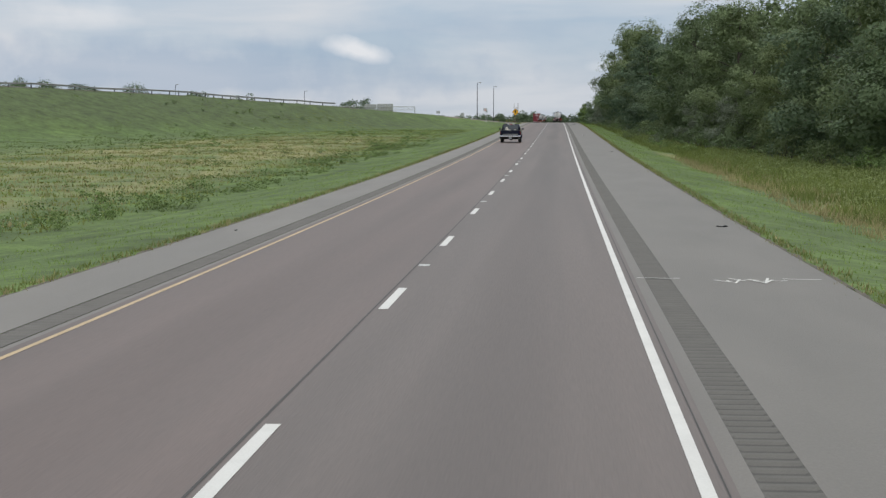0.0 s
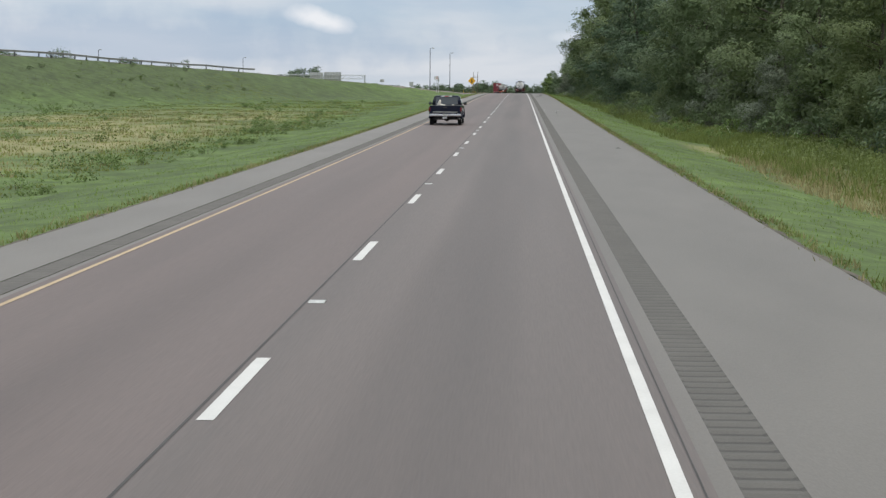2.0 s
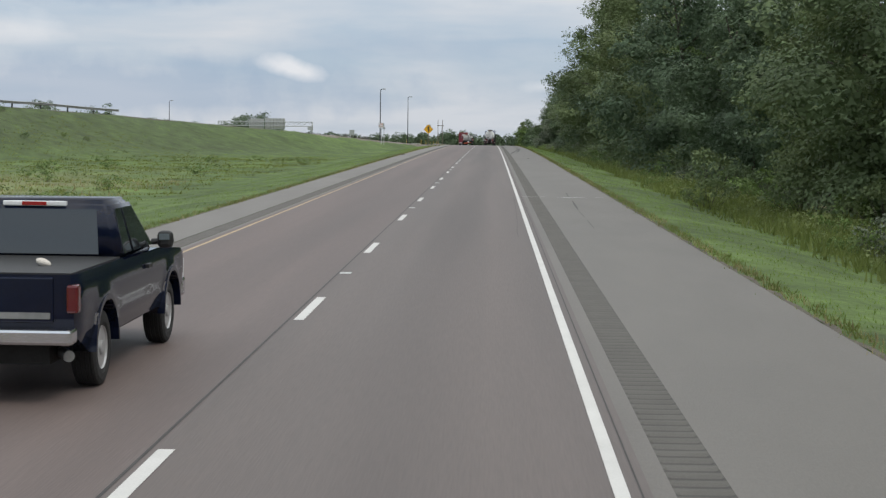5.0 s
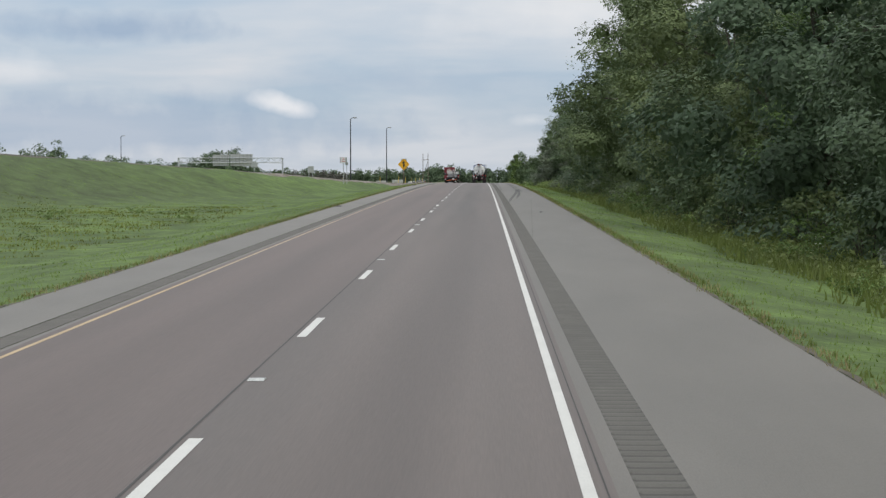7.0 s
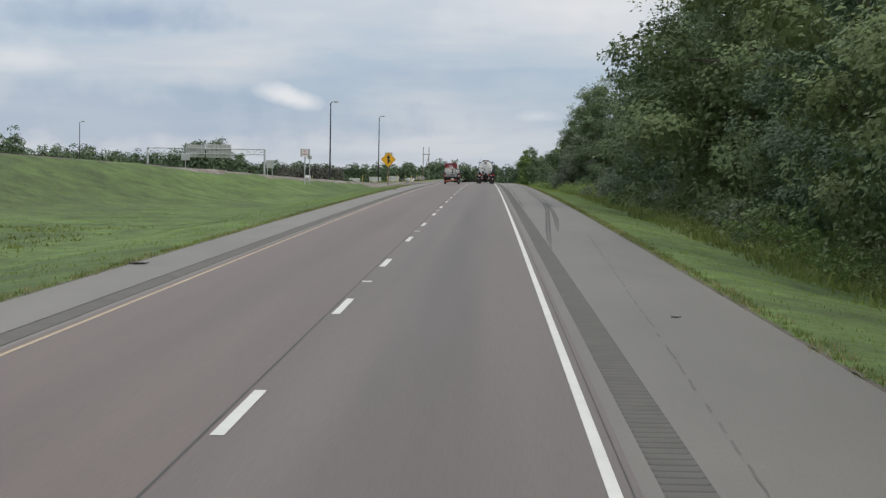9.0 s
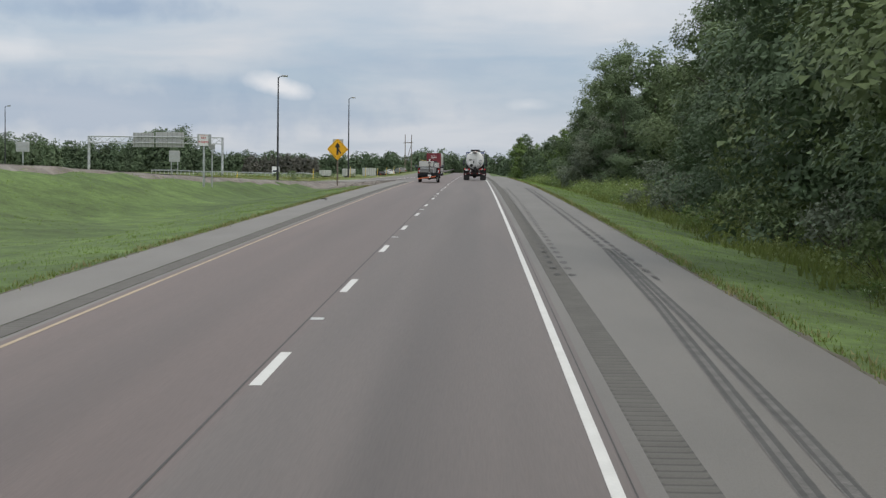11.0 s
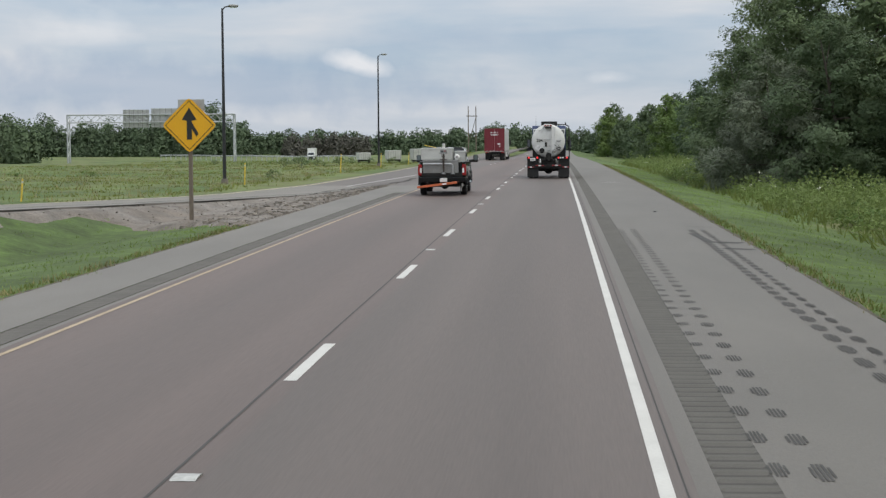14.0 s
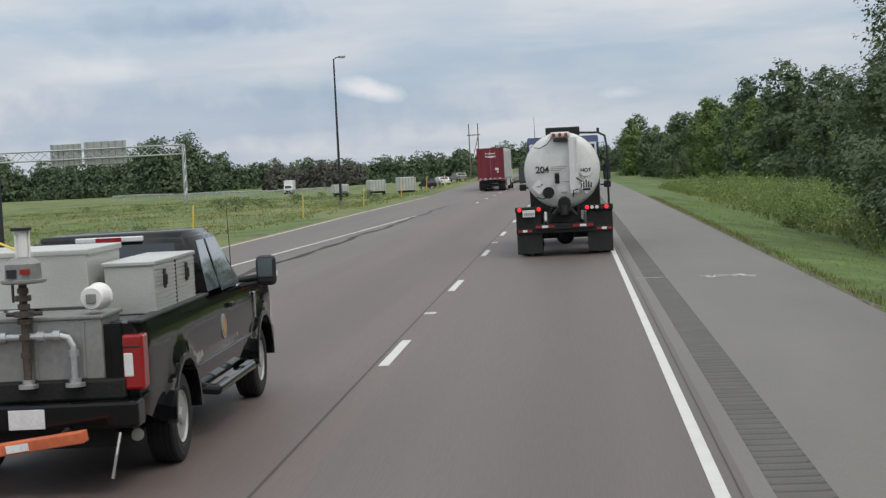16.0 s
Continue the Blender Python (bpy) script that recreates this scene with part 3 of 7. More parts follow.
def tread_plate(m, pitch=0.042):
    """Raised lozenges in two crossing directions."""
    n, l = m.node_tree.nodes, m.node_tree.links
    co, xyz = n.new("ShaderNodeTexCoord"), n.new("ShaderNodeSeparateXYZ")
    l.new(co.outputs["Object"], xyz.inputs[0])

    def node(op, a, c=0.0):
        q = n.new("ShaderNodeMath")
        q.operation = op
        for slot, v in ((0, a), (1, c)):
            if hasattr(v, "links"):
                l.new(v, q.inputs[slot])
            else:
                q.inputs[slot].default_value = v
        return q.outputs[0]

    k = 2 * math.pi / pitch
    flat = node("ADD", xyz.outputs[0], xyz.outputs[1])
    a = node("SINE", node("MULTIPLY", node("ADD", flat, xyz.outputs[2]), k))
    c = node("SINE", node("MULTIPLY", node("SUBTRACT", flat, xyz.outputs[2]), k))
    bump = n.new("ShaderNodeBump")
    bump.inputs["Strength"].default_value, bump.inputs["Distance"].default_value = 0.22, 0.005
    l.new(node("MAXIMUM", node("MULTIPLY", a, c), 0.0), bump.inputs["Height"])
    l.new(bump.outputs[0], n["Principled BSDF"].inputs["Normal"])


tread_plate(ALU)
TANK_WHITE = material("stained_white_tank_paint", (0.72, 0.725, 0.71), 0.5, vary=0.06, scale=1.6, fine=16, second=(0.63, 0.63, 0.61), patch=0.2, patch_scale=1.5)
WHITE_PAINT = material("white_vehicle_paint", (0.72, 0.72, 0.71), 0.35, vary=0.05, scale=1, fine=12, coat=0.3)
RED_PAINT = material("dark_red_trailer_paint", (0.175, 0.02, 0.03), 0.4, vary=0.1, scale=1, fine=12)
BLACK_PAINT = material("black_vehicle_paint", (0.006, 0.0065, 0.007), 0.07, vary=0.1, scale=2, fine=20, bump=0.0)
BLACK_PAINT.node_tree.nodes["Principled BSDF"].inputs["Specular IOR Level"].default_value = 0.35
NAVY_PAINT = material("dark_blue_vehicle_paint", (0.005, 0.008, 0.022), 0.08, vary=0.1, scale=2, fine=20, bump=0.0)
NAVY_PAINT.node_tree.nodes["Principled BSDF"].inputs["Specular IOR Level"].default_value = 0.35
RIM = material("steel_wheel_rim", (0.416, 0.416, 0.416), 0.35, 0.35, vary=0.1, scale=4)
BLUE_PAINT = material("blue_cab_paint", (0.013, 0.03, 0.1), 0.3, vary=0.1, scale=2, fine=20, coat=0.15, bump=0.02)
RUBBER = material("tyre_rubber", (0.018, 0.018, 0.018), 0.85, vary=0.2, scale=6, fine=50, bump=0.3)
FLAP = material("dusty_mudflap_rubber", (0.0165, 0.0165, 0.0165), 0.8, vary=0.3, scale=3, fine=25, bump=0.2)
CHASSIS = material("grimy_black_steel", (0.014, 0.0133, 0.0126), 0.7, 0.2, vary=0.3, scale=4, fine=30, bump=0.3)
GLASS = material("dark_window_glass", (0.02, 0.026, 0.03), 0.06, 0.0, vary=0.05, coat=1.0, bump=0.0)
CLEAR = material("tinted_side_glass", (0.12, 0.15, 0.16), 0.05, 0.0, vary=0.1, scale=1, coat=1.0, bump=0.0)
TAIL_RED = material("red_lamp_plastic", (0.31, 0.0062, 0.00744), 0.25, vary=0.08, coat=0.6)
DIM_RED = material("dark_red_lamp_plastic", (0.1, 0.006, 0.008), 0.2, vary=0.08, coat=0.6)
GLOW_RED = material("lit_tail_lamp", (0.9, 0.03, 0.03), 0.3, vary=0.05, emit=0.7)
CLEAR_LAMP = material("clear_lamp_plastic", (0.75, 0.75, 0.76), 0.2, vary=0.05, coat=0.6)
REFLECT_RED = material("red_reflector", (0.26, 0.02, 0.025), 0.4, vary=0.1)
REFLECT_WHITE = material("white_reflector", (0.75, 0.75, 0.75), 0.4, vary=0.1)
ORANGE = material("orange_step_board", (0.55, 0.13, 0.05), 0.5, vary=0.15, scale=3, fine=25)
DARK = material("black_lettering", (0.02, 0.02, 0.02), 0.5, vary=0.05)
GREY_INK = material("grey_print", (0.3, 0.3, 0.3), 0.5, vary=0.05)
WARN = material("yellow_warning_sheeting", (0.82, 0.42, 0.01), 0.45, vary=0.04, scale=1, fine=20, bump=0.02)
SIGN_RED = material("red_sign_print", (0.5, 0.05, 0.05), 0.5, vary=0.05)
SIGN_WHITE = material("white_sign_sheeting", (0.72, 0.72, 0.72), 0.5, vary=0.05)
SIGN_BACK = material("aluminium_sign_back", (0.48, 0.48, 0.47), 0.5, 0.6, vary=0.12, scale=1.2, fine=14)
POST_WOOD = material("weathered_post_wood", (0.17, 0.14, 0.11), 0.85, vary=0.2, scale=2, fine=25, stretch=(1, 1, 0.15))
DARK_POLE = material("dark_pole_steel", (0.05, 0.05, 0.055), 0.5, 0.6, vary=0.1)
YELLOW_POST = material("yellow_delineator_plastic", (0.75, 0.53, 0.08), 0.5, vary=0.06)
GOLD = material("tan_badge_print", (0.4, 0.27, 0.12), 0.5, vary=0.1)
CLOTH = material("pale_load", (0.6, 0.56, 0.5), 0.8, vary=0.1)
BEACON = material("frosted_white_plastic", (0.78, 0.77, 0.74), 0.4, vary=0.05)
IRON = material("rusty_pipe", (0.1, 0.078, 0.066), 0.65, 0.4, vary=0.25, scale=6, fine=30)
GREY_STEEL = material("dull_grey_steel", (0.28, 0.28, 0.27), 0.5, 0.5, vary=0.12, scale=2, fine=20)


def wheel(parent, x, y, r, width, outer, name="wheel", dual=False):
    """Tyre with shoulders and tread grooves, a dished steel rim with a hub. outer: which way the face looks."""
    w = new(name)
    w.parent = parent
    w.location = (x, y, r)
    bm = B()
    h = width / 2
    prof = [(-h * 0.75, r * 0.54), (-h, r * 0.68), (-h, r * 0.86), (-h * 0.86, r * 0.97)]
    for k in (-0.6, -0.2, 0.2, 0.6):
        prof += [(h * (k - 0.1), r), (h * (k - 0.06), r * 0.975), (h * (k + 0.06), r * 0.975), (h * (k + 0.1), r)]
    prof += [(h * 0.86, r * 0.97), (h, r * 0.86), (h, r * 0.68), (h * 0.75, r * 0.54)]
    part("tyre", lathe(bm, prof, seg=26), RUBBER, w, smooth_shade=False)
    s = outer
    bm = B()
    lathe(bm, [(s * h * 0.3, r * 0.05), (s * h * 0.4, r * 0.2), (s * h * 0.95, r * 0.19), (s * h * 1.0, r * 0.14), (s * h * 1.0, r * 0.02)], seg=18)
    lathe(bm, [(s * h * 0.2, r * 0.18), (s * h * 0.55, r * 0.28), (s * h * 0.66, r * 0.36), (s * h * 0.5, r * 0.44), (s * h * 0.72, r * 0.52), (s * h * 0.92, r * 0.57), (s * h * 0.78, r * 0.58)], seg=30)
    for k in range(8):
        a = 2 * math.pi * k / 8
        tube(bm, (s * h * 0.5, r * 0.27 * math.cos(a), r * 0.27 * math.sin(a)), (s * h * 0.68, r * 0.27 * math.cos(a), r * 0.27 * math.sin(a)), r * 0.03, seg=6)
    part("rim", bm, RIM, w)
    return w


# ---------------------------------------------------------------- tanker truck


def tanker_truck(m):
    t = thing("tanker_truck", "white cylindrical hot-product tank on a dark blue cab truck, driving lane", "truck", m)
    zc, r = 2.26, 1.0
    bm = B()
    head = [(0.02, 0.02), (0.0, r * 0.45), (0.05, r * 0.8), (0.12, r * 0.96), (0.2, r)]
    lathe(bm, head + [(1.2, r), (2.4, r), (3.6, r), (4.9, r), (5.02, r * 0.95), (5.12, r * 0.5), (5.14, 0.02)], "Y", 56, (0, 0.12, zc))
    tank = part("tank", bm, TANK_WHITE, t, "stained white tank with a domed end", True)
    for y in (0.4, 2.6, 4.8):
        bm = B()
        lathe(bm, [(-0.04, r + 0.001), (-0.04, r + 0.012), (0.04, r + 0.012), (0.04, r + 0.001)], "Y", 56, (0, y, zc))
        part("band", bm, STEEL, tank)
    bm = B()
    box(bm, 0.2, 0.42, 0.02, 0.17, zc - 0.62, zc + 0.86, 0.015)
    box(bm, 0.2, 0.225, -0.02, 0.03, zc - 0.62, zc + 0.86)
    box(bm, 0.395, 0.42, -0.02, 0.03, zc - 0.62, zc + 0.86)
    part("channel", bm, WHITE_PAINT, tank, "raised white vertical channel")
    bm = B()
    box(bm, -0.28, 0.24, -0.03, 0.5, zc + 0.86, zc + 1.0, 0.04)
    lamp_box = part("lamp_housing", bm, TANK_WHITE, tank)
    for x in (-0.18, -0.02, 0.14):
        part("marker_lamp", lathe(B(), [(-0.06, 0.01), (-0.06, 0.042), (-0.03, 0.05), (0.0, 0.05)], "Y", 14, (x, 0, zc + 0.925)), TAIL_RED, lamp_box)
    part("vent", box(B(), -0.2, 0.16, 0.0, 0.06, zc + 0.745, zc + 0.835, 0.01), DARK, tank)
    bm = B()
    tube(bm, (-0.38, 0.14, zc - 0.58), (-0.38, -0.1, zc - 0.58), 0.12, seg=20)
    tube(bm, (-0.38, -0.1, zc - 0.58), (-0.38, -0.14, zc - 0.58), 0.155, seg=20)
    tube(bm, (-0.38, -0.14, zc - 0.58), (-0.38, -0.17, zc - 0.58), 0.06, seg=8)
    bent(bm, [(-0.42, -0.05, zc - 0.7), (-0.55, -0.02, zc - 0.74), (-0.7, 0.06, zc - 0.68)], 0.012, 6)
    part("hatch", bm, CHASSIS, tank, "round black outlet cap")
    bm = B()
    tube(bm, (0.02, 0.2, zc - 0.86), (0.02, -0.12, zc - 0.9), 0.17, seg=20)
    tube(bm, (0.02, -0.08, zc - 0.92), (0.02, -0.12, zc - 1.18), 0.1, seg=14)
    box(bm, -0.22, 0.26, -0.1, 0.1, zc - 1.12, zc - 1.0, 0.02)
    tube(bm, (0.2, -0.1, zc - 1.05), (0.34, -0.12, zc - 1.2), 0.04)
    tube(bm, (-0.2, -0.1, zc - 1.05), (-0.28, -0.14, zc - 1.16), 0.05)
    part("outlet_valve", bm, CHASSIS, tank, "grimy black bottom valve")
    bm = B()
    for x, z in ((-0.14, zc - 0.13), (-0.13, zc - 0.27)):
        tube(bm, (x, 0.12, z), (x, -0.04, z), 0.04, seg=10)
    box(bm, -0.2, -0.08, 0.02, 0.08, zc - 0.35, zc - 0.08, 0.01)
    part("gauge_valve", bm, CHASSIS, tank)
    bm = B()
    tube(bm, (0.36, -0.02, zc - 0.22), (0.5, -0.05, zc - 0.32), 0.014, seg=6)
    part("latch_handle", bm, CHASSIS, tank)
    bm = B()
    bent(bm, [(0.26, -0.02, zc - 0.72), (0.28, -0.05, zc - 0.55), (0.4, -0.04, zc - 0.52)], 0.014, 6)
    part("drain_pipe", bm, CHASSIS, tank)
    bent_bm = bent(B(), [(-0.72, 0.1, zc + 0.62), (-0.55, 0.06, zc + 0.6), (-0.36, 0.05, zc + 0.7), (-0.24, 0.05, zc + 0.86)], 0.012, 6)
    part("cable", bent_bm, DARK, tank)
    face = Matrix.Rotation(math.pi / 2, 4, "X")
    lettering("number", "204", 0.24, Matrix.Translation((-0.52, 0.075, zc + 0.02)) @ face, DARK, tank, "black number 204")
    bm = B()
    c, s = (0.62, zc - 0.03), 0.16
    panel(bm, [(c[0] + s * math.cos(a), 0.06, c[1] + s * math.sin(a)) for a in [math.pi / 8 + k * math.pi / 4 for k in range(8)]], 0.03)
    hot = part("placard", bm, SIGN_WHITE, tank, "white octagonal placard reading HOT")
    lettering("word", "HOT", 0.13, Matrix.Translation((c[0], 0.02, c[1])) @ face, DARK, hot)
    for (cx, cz, s, flames) in ((0.62, zc - 0.44, 0.21, True), (-0.63, zc - 0.42, 0.2, False)):
        bm = B()
        panel(bm, [(cx, 0.07, cz - s), (cx + s, 0.09, cz), (cx, 0.06, cz + s), (cx - s, 0.05, cz)], 0.015)
        dia = part("placard", bm, SIGN_WHITE, tank, "white diamond hazard placard")
        if flames:
            for k in range(5):
                bm = B()
                box(bm, cx - 0.15 + k * 0.065, cx - 0.115 + k * 0.065, 0.035, 0.05, cz - 0.05, cz + 0.16 - abs(k - 2) * 0.04, 0.0)
                part("print", bm, DARK, dia)
            bm = B()
            box(bm, cx - 0.1, cx + 0.1, 0.035, 0.05, cz - 0.12, cz - 0.07)
        else:
            part("print", box(B(), cx + 0.06, cx + 0.1, 0.035, 0.05, cz + 0.04, cz + 0.08), DARK, dia)
            bm = B()
            box(bm, cx - 0.05, cx + 0.05, 0.035, 0.05, cz + 0.005, cz + 0.02)
        part("print", bm, DARK, dia)
    bars = [(-0.3, 0.14 - k * 0.08, zc + 0.08 - k * 0.045, zc + 0.1 - k * 0.045) for k in range(3)]
    for x0, x1, za, zb in bars + [(0.0, 0.17, zc - 0.32, zc - 0.3), (-0.05, 0.1, zc - 0.62, zc - 0.57)]:
        part("print", box(B(), x0, x1, 0.07, 0.076, za, zb), GREY_INK, tank, "small unreadable grey print")
    # chassis
    bm = B()
    for x in (-0.42, 0.34):
        box(bm, x, x + 0.09, 0.05, 8.6, 0.85, 1.15, 0.01)
    for y in (0.1, 1.8, 3.6, 5.4, 7.0):
        box(bm, -0.4, 0.4, y, y + 0.12, 0.88, 1.1)
    tube(bm, (-0.9, 1.0, 0.52), (0.9, 1.0, 0.52), 0.09)
    bmesh.ops.create_uvsphere(bm, u_segments=14, v_segments=10, radius=0.26, matrix=Matrix.Translation((0, 1.0, 0.52)))
    tube(bm, (-0.9, 2.35, 0.52), (0.9, 2.35, 0.52), 0.09)
    for x in (-0.5, 0.46):
        box(bm, x, x + 0.06, 0.3, 3.0, 0.62, 0.72, 0.01)
    for k in range(9):
        tube(bm, (-0.5 + k * 0.125, 0.2, 0.9), (-0.5 + k * 0.125, 0.24, 0.5 + 0.12 * (k % 3)), 0.03, seg=6)
    part("chassis", bm, CHASSIS, t, "dark grimy frame rails and axles")
    for s in (-1, 1):
        for y in (1.0, 2.35):
            wheel(t, s * 1.07, y, 0.51, 0.28, s)
            wheel(t, s * 0.76, y, 0.51, 0.28, s)
        wheel(t, s * 1.02, 7.6, 0.51, 0.3, s)
        bm = B()
        sag = [(s * 0.6, 0.06, 0.1), (s * 1.26, 0.06, 0.08), (s * 1.26, 0.03, 0.72), (s * 0.6, 0.03, 0.72)]
        if s > 0:
            panel(bm, sag, 0.015)
        else:
            panel(bm, sag[::-1], 0.015)
        part("mudflap", bm, FLAP, t, "black rubber mudflap")
        bm = B()
        x0, x1 = sorted((s * 0.6, s * 1.27))
        box(bm, x0, x1, 0.1, 3.2, 1.08, 1.12, 0.01)
        box(bm, x0, x1, 0.06, 0.1, 0.72, 1.2, 0.01)
        part("fender", bm, CHASSIS, t)
        bm = B()
        pts = [(3.05, 1.08)] + [(3.05 + 0.35 * math.sin(a), 0.75 + 0.35 * math.cos(a)) for a in np.linspace(0.1, 1.5, 6)] + [(3.36, 0.72), (3.0, 1.02)]
        prism(bm, pts, x0, x1)
        part("fender", bm, GREY_STEEL, t)
    bm = B()
    box(bm, -1.27, 1.27, -0.02, 0.06, 0.62, 0.76, 0.01)
    box(bm, -0.75, 0.75, -0.06, 0.1, 0.7, 0.86, 0.02)
    bumper = part("rear_bar", bm, CHASSIS, t, "black rear bar with reflective tape")
    for x0, x1 in ((-1.22, -0.86), (-0.76, -0.26), (0.22, 0.76), (0.84, 1.24)):
        w = (x1 - x0) / 3
        for k in range(3):
            z = 0.76 if abs(x0 + x1) < 1.2 else 0.66
            part("reflector", box(B(), x0 + k * w, x0 + (k + 1) * w - 0.004, -0.075 if z > 0.7 else -0.03, -0.02, z, z + 0.065), REFLECT_WHITE if k == 1 else REFLECT_RED, bumper)
    rail = part("lamp_bar", box(B(), -1.29, -0.56, 0.0, 0.08, 1.17, 1.32, 0.02), CHASSIS, t)
    part("lamp_bar", box(B(), 0.5, 1.29, 0.0, 0.08, 1.17, 1.32, 0.02), CHASSIS, t)
    for x in (-1.17, -0.66, 0.61, 1.12):
        part("tail_lamp", lathe(B(), [(-0.05, 0.01), (-0.05, 0.04), (-0.02, 0.055), (0.02, 0.055)], "Y", 18, (x, 0, 1.25)), GLOW_RED, rail, "lit round red tail lamp")
    for x in (0.74, 0.87, 0.99):
        part("reverse_lamp", lathe(B(), [(-0.04, 0.01), (-0.04, 0.045), (0.02, 0.055)], "Y", 14, (x, 0, 1.25)), CLEAR_LAMP if x < 0.9 else DIM_RED, rail)
    bm = B()
    box(bm, -1.09, -0.77, -0.03, -0.01, 1.06, 1.24, 0.005)
    plate = part("number_plate", bm, SIGN_WHITE, t, "pale number plate with dark bars")
    for k in range(6):
        part("print", box(B(), -1.05 + k * 0.045, -1.02 + k * 0.045, -0.036, -0.029, 1.1, 1.17), GREY_INK, plate)
    for x in (-0.52, 0.44):
        part("mud_bracket", box(B(), x, x + 0.07, -0.02, 0.06, 0.94, 1.18, 0.01), SIGN_WHITE if x < 0 else GREY_STEEL, t)
    # cab
    bm = B()
    outline = [(6.0, 1.75), (6.0, 3.0), (6.2, 3.22), (7.3, 3.22), (7.75, 2.9), (8.0, 2.15), (9.4, 1.95), (9.55, 1.7), (9.6, 0.75), (8.25, 0.75)] + arch(7.6, 0.65, 0.62)[::-1] + [(6.95, 0.95), (6.9, 1.75)]
    prism(bm, outline, -1.06, 1.06, 0.05)
    cab = part("cab", bm, BLUE_PAINT, t, "dark blue cab with a rear window")
    # dark block added, no known part: hides the blue so the gap stays dark
    part("back_panel", box(B(), -1.04, 1.04, 5.9, 6.05, 0.55, 1.8, 0.02), CHASSIS, cab)
    for s in (-1, 1):
        x0, x1 = sorted((s * 0.5, s * 1.0))
        bm = B()
        box(bm, x0, x1, 5.97, 6.0, 2.62, 3.02, 0.01)
        win = part("rear_window", bm, SIGN_WHITE, cab, "white-rimmed rear window")
        part("pane", box(B(), x0 + 0.06, x1 - 0.06, 5.955, 5.975, 2.62, 2.96), GLASS, win)
        bm = B()
        panel(bm, [(s * 1.065, 6.7, 2.15), (s * 1.065, 7.75, 2.15), (s * 1.065, 7.5, 2.95), (s * 1.065, 6.7, 2.95)], 0.01 * s)
        part("side_window", bm, GLASS, cab)
        bm = B()
        x0, x1 = sorted((s * 1.2, s * 1.42))
        box(bm, x0, x1, 7.9, 8.05, 1.85, 2.35, 0.04)
        box(bm, x0, x1, 7.9, 8.0, 1.62, 1.82, 0.03)
        tube(bm, (s * 1.1, 7.95, 2.3), (s * 1.25, 7.95, 2.25), 0.025, seg=8)
        tube(bm, (s * 1.1, 7.95, 1.7), (s * 1.25, 7.95, 1.72), 0.025, seg=8)
        mirror = part("mirror", bm, DARK, cab, "tall black wing mirror")
        part("glass", box(B(), x0 + 0.025, x1 - 0.025, 7.885, 7.9, 1.88, 2.32), GLASS, mirror)
    bm = B()
    box(bm, -0.5, 0.52, 6.1, 6.9, 3.24, 3.5, 0.02)
    for k in range(4):
        box(bm, -0.48, 0.5, 6.08, 6.11, 3.28 + k * 0.055, 3.31 + k * 0.055)
    part("roof_unit", bm, DARK, cab, "black box on the cab roof")
    bm = B()
    bent(bm, [(0.5, 5.3, 3.3), (1.05, 5.3, 3.28), (1.24, 5.2, 3.18), (1.28, 5.1, 2.9), (1.28, 5.1, 1.15)], 0.032, 10)
    tube(bm, (1.05, 5.3, 3.28), (1.05, 5.3, 3.42), 0.04, seg=8)
    tube(bm, (1.28, 5.1, 2.2), (1.28, 5.1, 2.5), 0.06, seg=10)
    part("hose_pipe", bm, DARK, t, "black pipe that bends down beside the tank")
    part("aerial", tube(B(), (-0.84, 6.6, 3.2), (-0.84, 6.6, 3.85), 0.01, 0.005, 6), DARK, cab)
    for x in (-1.15, 0.5):
        part("side_tank", box(B(), x, x + 0.65, 5.3, 6.6, 0.62, 1.0, 0.06), GREY_STEEL, t)
    return t


# ---------------------------------------------------------------- pickups


def side_shape(z, low, rail):
    """Share of the half width at a height: tucked in below, fullest under the belt, leaning in above."""
    k = (z - low) / (rail - low)
    return 1.0 - 0.05 * max(0.0, 0.3 - k) ** 1.0 / 0.3 - 0.012 * math.exp(-((k - 0.36) / 0.05) ** 2) - 0.045 * max(0.0, k - 0.6) ** 2 / 0.16


def sculpt(bm, length, low, rail, half, wheels, flare):
    """Gives flat body sides their curve, and swells them round the wheels."""
    bmesh.ops.triangulate(bm, faces=list(bm.faces))
    for k in range(1, 12):
        bmesh.ops.bisect_plane(bm, geom=list(bm.verts) + list(bm.edges) + list(bm.faces), plane_co=(0, 0, low + (rail - low) * k / 12), plane_no=(0, 0, 1))
    y = 0.12
    while y < length - 0.05:
        bmesh.ops.bisect_plane(bm, geom=list(bm.verts) + list(bm.edges) + list(bm.faces), plane_co=(0, y, 0), plane_no=(0, 1, 0))
        y += 0.13
    for v in bm.verts:
        if abs(v.co.x) < half * 0.9:
            continue
        s = half * side_shape(v.co.z, low, rail)
        for cy, cz, r in wheels:
            d = math.hypot(v.co.y - cy, v.co.z - cz)
            s += flare * math.exp(-((d - r * 1.3) / (0.22 * r)) ** 2)
        ends = min(v.co.y, length - v.co.y)
        s -= 0.04 * max(0.0, 1 - ends / 0.22) ** 2
        v.co.x = math.copysign(s, v.co.x)
    bmesh.ops.recalc_face_normals(bm, faces=list(bm.faces))


